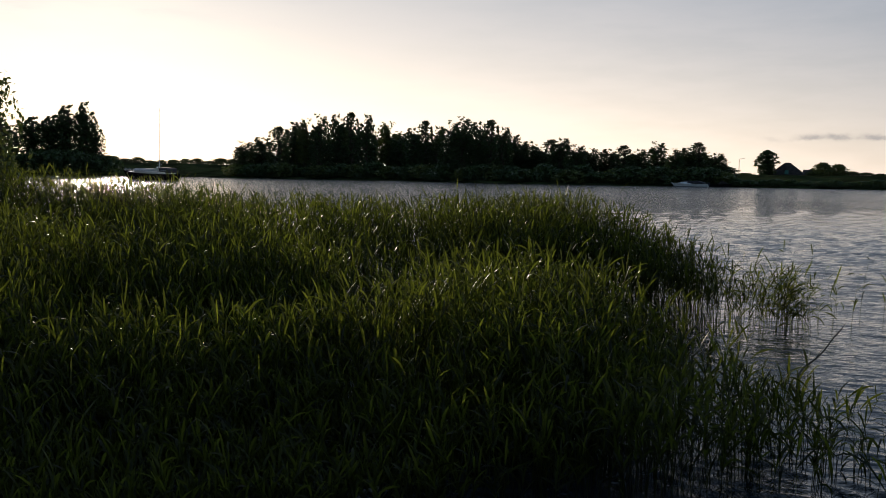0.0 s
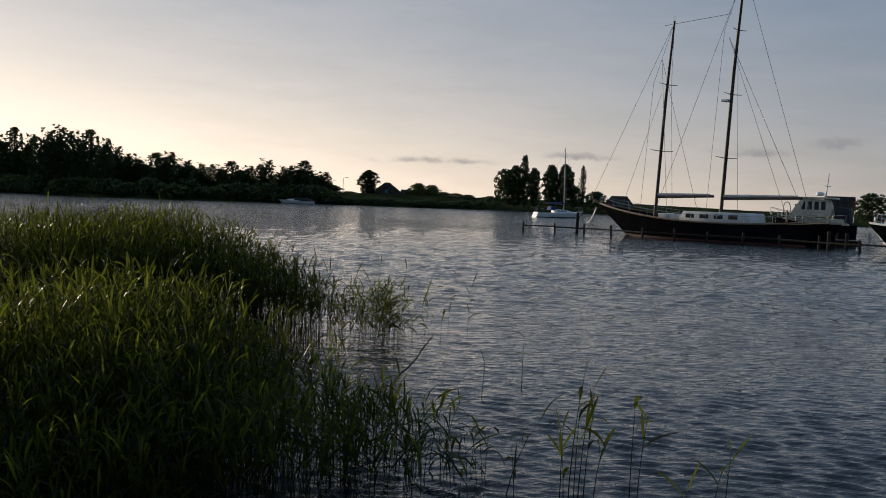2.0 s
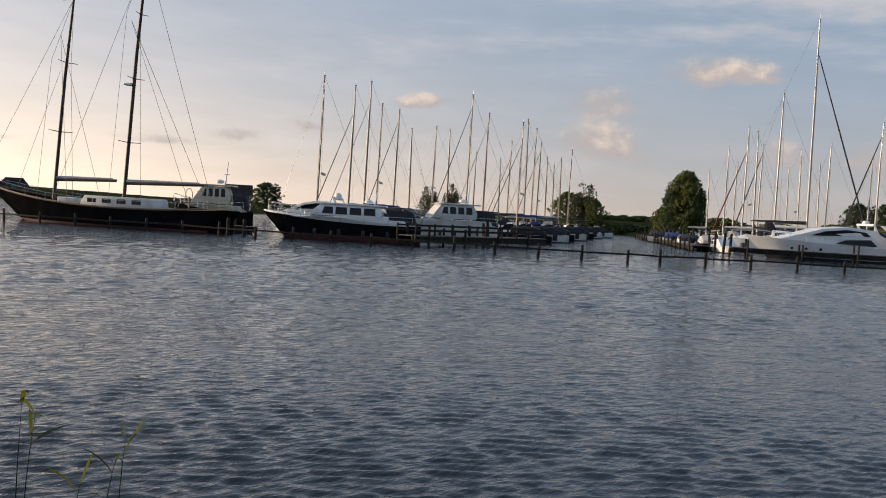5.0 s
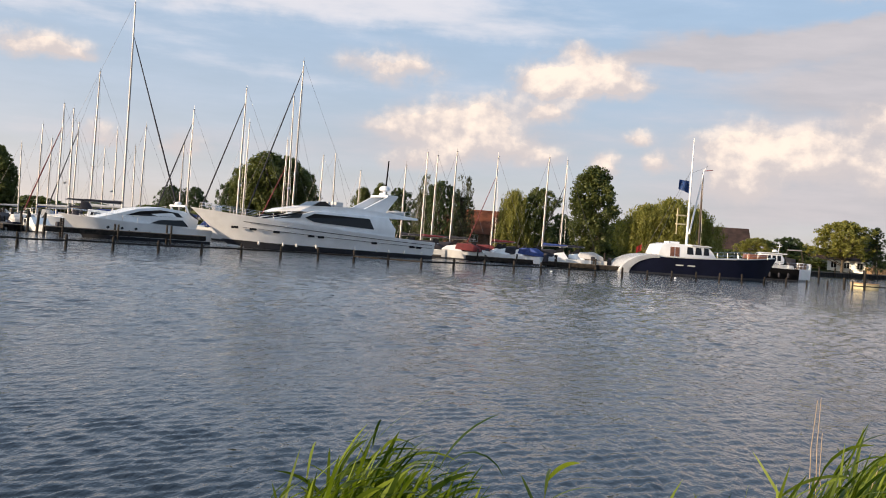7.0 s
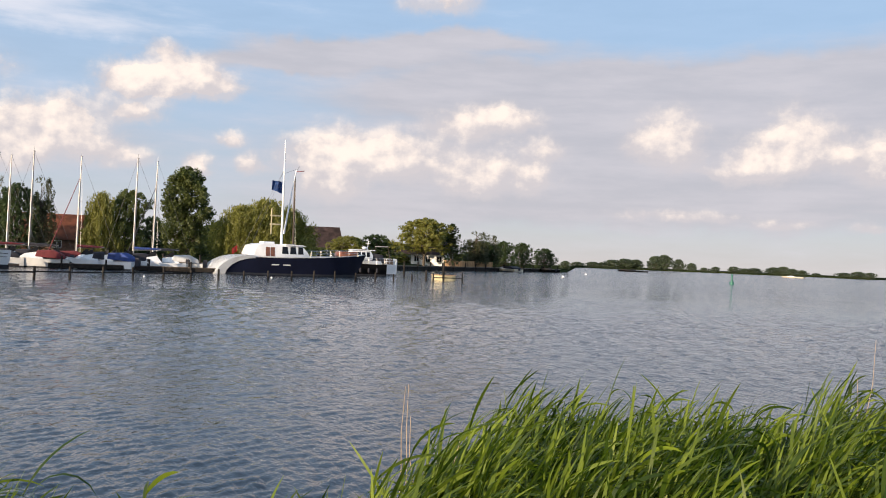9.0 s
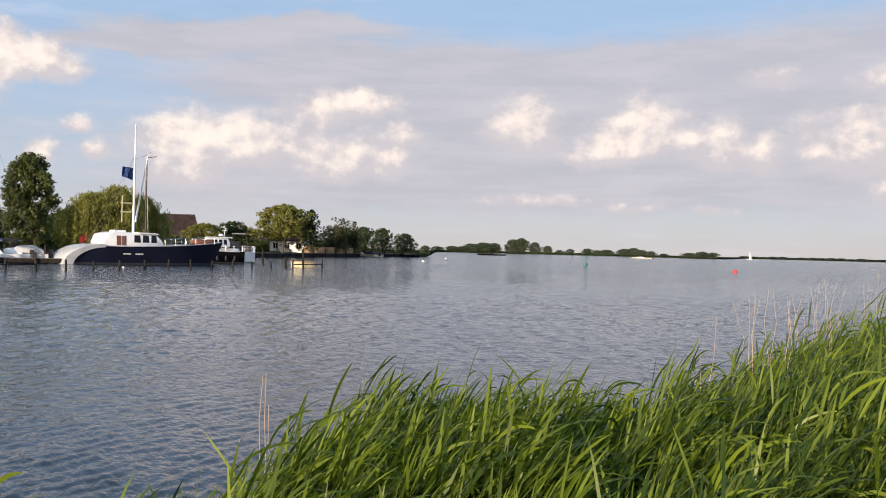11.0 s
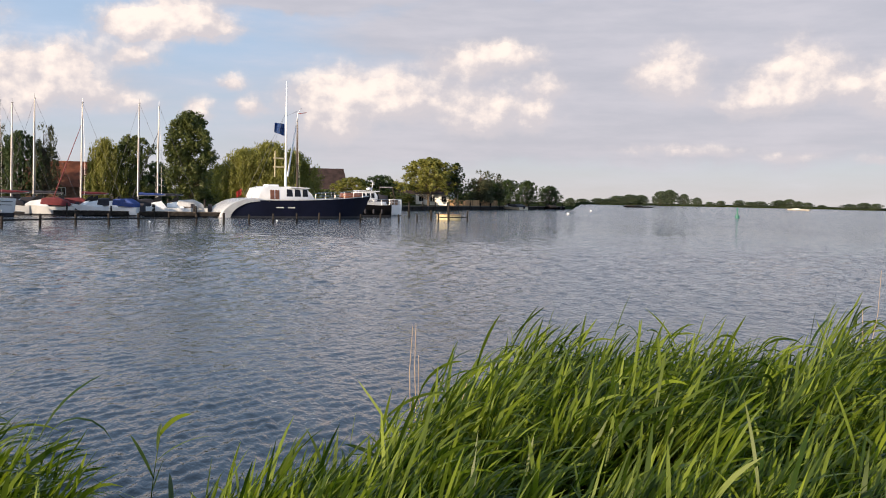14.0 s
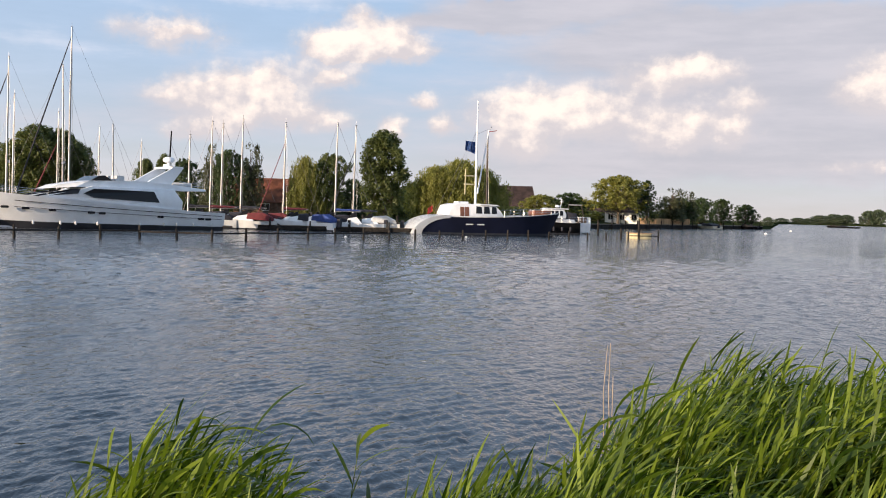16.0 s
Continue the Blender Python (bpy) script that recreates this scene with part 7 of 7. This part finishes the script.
def house(az, d, turn, length, depth, wall_h, ridge_h, wall_mat, roof_mat, label, ground=0.8, hip=0.0, chimney=False, windows=3, door=True):
    """A gabled or hipped house: walls, roof, windows with frames and sills, a door and a chimney."""
    p = polar(az, d, ground)
    ob = thing("house", pose(p.x, p.y, p.z, 0, 0, turn), label, "house")
    hl, hd = length / 2, depth / 2
    bm = bmesh.new()
    profile(bm, [(-hd, -0.3), (hd, -0.3), (hd, wall_h), (0 if not hip else hd * 0.98, (ridge_h if not hip else wall_h + 0.01)), (-hd, wall_h)] if not hip else [(-hd, -0.3), (hd, -0.3), (hd, wall_h), (-hd, wall_h)], hl)
    bmesh.ops.rotate(bm, verts=bm.verts, matrix=Matrix.Rotation(radians(90), 3, "Z"))
    wall = part("wall", bm, wall_mat, ob)
    bm = bmesh.new()
    over = 0.35
    e = [bm.verts.new(v) for v in ((-hl - over, -hd - over, wall_h - 0.15), (hl + over, -hd - over, wall_h - 0.15), (hl + over, hd + over, wall_h - 0.15), (-hl - over, hd + over, wall_h - 0.15))]
    a, b = bm.verts.new((-hl - over + hip, 0, ridge_h + 0.15)), bm.verts.new((hl + over - hip, 0, ridge_h + 0.15))
    for f in ((e[0], e[1], b, a), (e[2], e[3], a, b), (e[1], e[2], b), (e[3], e[0], a)) if hip else ((e[0], e[1], b, a), (e[2], e[3], a, b)):
        bm.faces.new(f)
    bmesh.ops.solidify(bm, geom=bm.faces[:], thickness=0.16)
    roof = part("roof", bm, roof_mat, ob)
    if chimney:
        bm = bmesh.new()
        box(bm, hl * 0.45, hl * 0.45 + 0.8, -0.4, 0.4, ridge_h - 0.5, ridge_h + 1.1, 0.03)
        box(bm, hl * 0.45 - 0.06, hl * 0.45 + 0.86, -0.46, 0.46, ridge_h + 1.0, ridge_h + 1.12)
        part("chimney", bm, BRICK, roof)
    for s in (-1, 1):
        for k in range(windows):
            x = -hl + length * (k + 0.5) / windows
            top = min(wall_h - 0.25, 2.2)
            bm = bmesh.new()
            box(bm, x - 0.6, x + 0.6, s * hd - 0.05, s * hd + 0.05, 0.85, top, 0.0)
            win = part("window", bm, WHITE, wall)
            bm = bmesh.new()
            for q in (-1, 1):
                box(bm, x + q * 0.28 - 0.24, x + q * 0.28 + 0.24, s * (hd + 0.02) - 0.05, s * (hd + 0.02) + 0.05, 0.93, top - 0.08)
            part("pane", bm, GLASS, win)
    for s in (-1, 1) if not hip else ():
        bm = bmesh.new()
        box(bm, s * hl - 0.05, s * hl + 0.05, -0.6, 0.6, wall_h + 0.1, wall_h + 1.0)
        win = part("window", bm, WHITE, wall)
        bm = bmesh.new()
        box(bm, s * (hl + 0.02) - 0.05, s * (hl + 0.02) + 0.05, -0.52, 0.52, wall_h + 0.18, wall_h + 0.92)
        part("pane", bm, GLASS, win)
    if door:
        bm = bmesh.new()
        box(bm, -0.5, 0.5, -hd - 0.06, -hd + 0.04, 0.0, 2.05)
        part("door", bm, GREEN, wall)


house(5.2, 302, -8, 9.5, 9.5, 0.9, 4.1, BRICK, THATCH, "farmhouse with a great dark pyramid roof behind the dike", 2.6, hip=4.4)
house(6.9, 310, -8, 9, 5, 1.2, 2.4, BRICK, ROOF_DARK, "low outbuilding beside the farmhouse", 2.4)
house(18.6, 240, -20, 7, 6, 1.2, 3.4, BRICK, THATCH, "small dark-roofed house behind the schooner's bow", 1.0, hip=2.0)
house(30.4, 282, -28, 7, 6, 2.4, 5.2, BRICK, ROOF_DARK, "brick house with a dark gabled roof behind the harbour", 1.4)
house(29.0, 286, -28, 8, 5, 1.6, 2.9, BRICK, ROOF_DARK, "low brick shed beside the gabled house", 1.4)
house(82.4, 148, 97, 9, 8, 2.2, 5.5, BRICK, ROOF_RED, "house with a red tiled roof among the trees", 0.9, chimney=True)
house(95.9, 205, 82, 15.0, 8, 2.6, 7.1, BRICK, ROOF_DARK, "long house with a brown tiled roof and brick chimney", 0.9, hip=1.2, chimney=True, windows=5)
house(103.2, 226, 60, 8, 7, 2.7, 5.4, PLASTER, ROOF_DARK, "white plastered house behind a tree on the quay", 0.8, windows=3)
house(101.9, 238, 72, 7, 5, 2.0, 3.4, PLASTER, ROOF_DARK, "low white annexe beside the plastered house", 0.8, windows=2)


def street_lamp(az, d, h, ground):
    p = polar(az, d, ground)
    ob = thing("street_lamp", pose(p.x, p.y, p.z), "grey street lamp on a tall post along the dike road", "lamp")
    bm = bmesh.new()
    tube(bm, [(0, 0, -0.3), (0, 0, h * 0.94), (0.25, 0, h), (1.0, 0, h + 0.05)], [0.1, 0.07, 0.06, 0.05], 7)
    part("pole", bm, STEEL, ob)
    bm = bmesh.new()
    box(bm, 0.9, 1.6, -0.15, 0.15, h - 0.02, h + 0.12, 0.04)
    part("lantern", bm, GREYWHITE, ob)


street_lamp(2.65, 300, 5.2, 2.6)
street_lamp(1.9, 290, 4.0, 2.6)


def quay():
    """Sheet piling and a pale timber stack along the quay."""
    for a, b in zip((84, 87, 91, 95, 98, 101, 104, 107), (87, 91, 95, 98, 101, 104, 107, 110.6)):
        pa, pb = polar(a, table(SHORE, a, 1) - 1.0), polar(b, table(SHORE, b, 1) - 1.0)
        d = (pb - pa).length
        m = Matrix.Translation(pa) @ (pb - pa).normalized().to_track_quat("X", "Z").to_matrix().to_4x4()
        ob = thing("quay_wall", m, "dark timber sheet piling along the quay", "quay", "quay edge")
        bm = bmesh.new()
        n = int(d / 0.45)
        for i in range(n):
            x, dy = d * i / n, 0.06 * (i % 2)
            box(bm, x, x + d / n - 0.02, dy - 0.1, dy + 0.1, -1.5, 0.75)
        tagged(part("sheet_piling", bm, TIMBER, ob), kind="stuff")
        bm = bmesh.new()
        box(bm, 0, d, -0.22, 0.3, 0.75, 0.95, 0.03)
        part("cap_beam", bm, PLANK, ob)
        bm = bmesh.new()
        tube(bm, [(0, 0, -1.5), (0, 0, 1.7)], 0.13, 8)
        pile = mesh_of("stilt", bm, TIMBER)
        for k in range(max(2, int(d / 7))):
            o = new("stilt", pile)
            o.parent = ob
            o.location = (d * (k + 0.5) / max(2, int(d / 7)), -0.5, 0)
    for az in (104.2, 104.75, 105.3, 105.85, 106.4):
        p = polar(az, table(SHORE, az, 1) + 2.5, 0.8)
        ob = thing("timber_stack", pose(p.x, p.y, p.z, 0, 0, -105.8), "stack of pale new timber on the quay", "timber", "timber stacks")
        beam = bmesh.new()
        box(beam, -1.3, 1.3, -0.5, 0.5, 0.0, 0.22, 0.01)
        me = mesh_of("board", beam, PALETIMBER)
        for k in range(6):
            o = new("board", me)
            o.parent = ob
            o.location = (0.03 * (k % 2), 0, 0.24 * k)


quay()
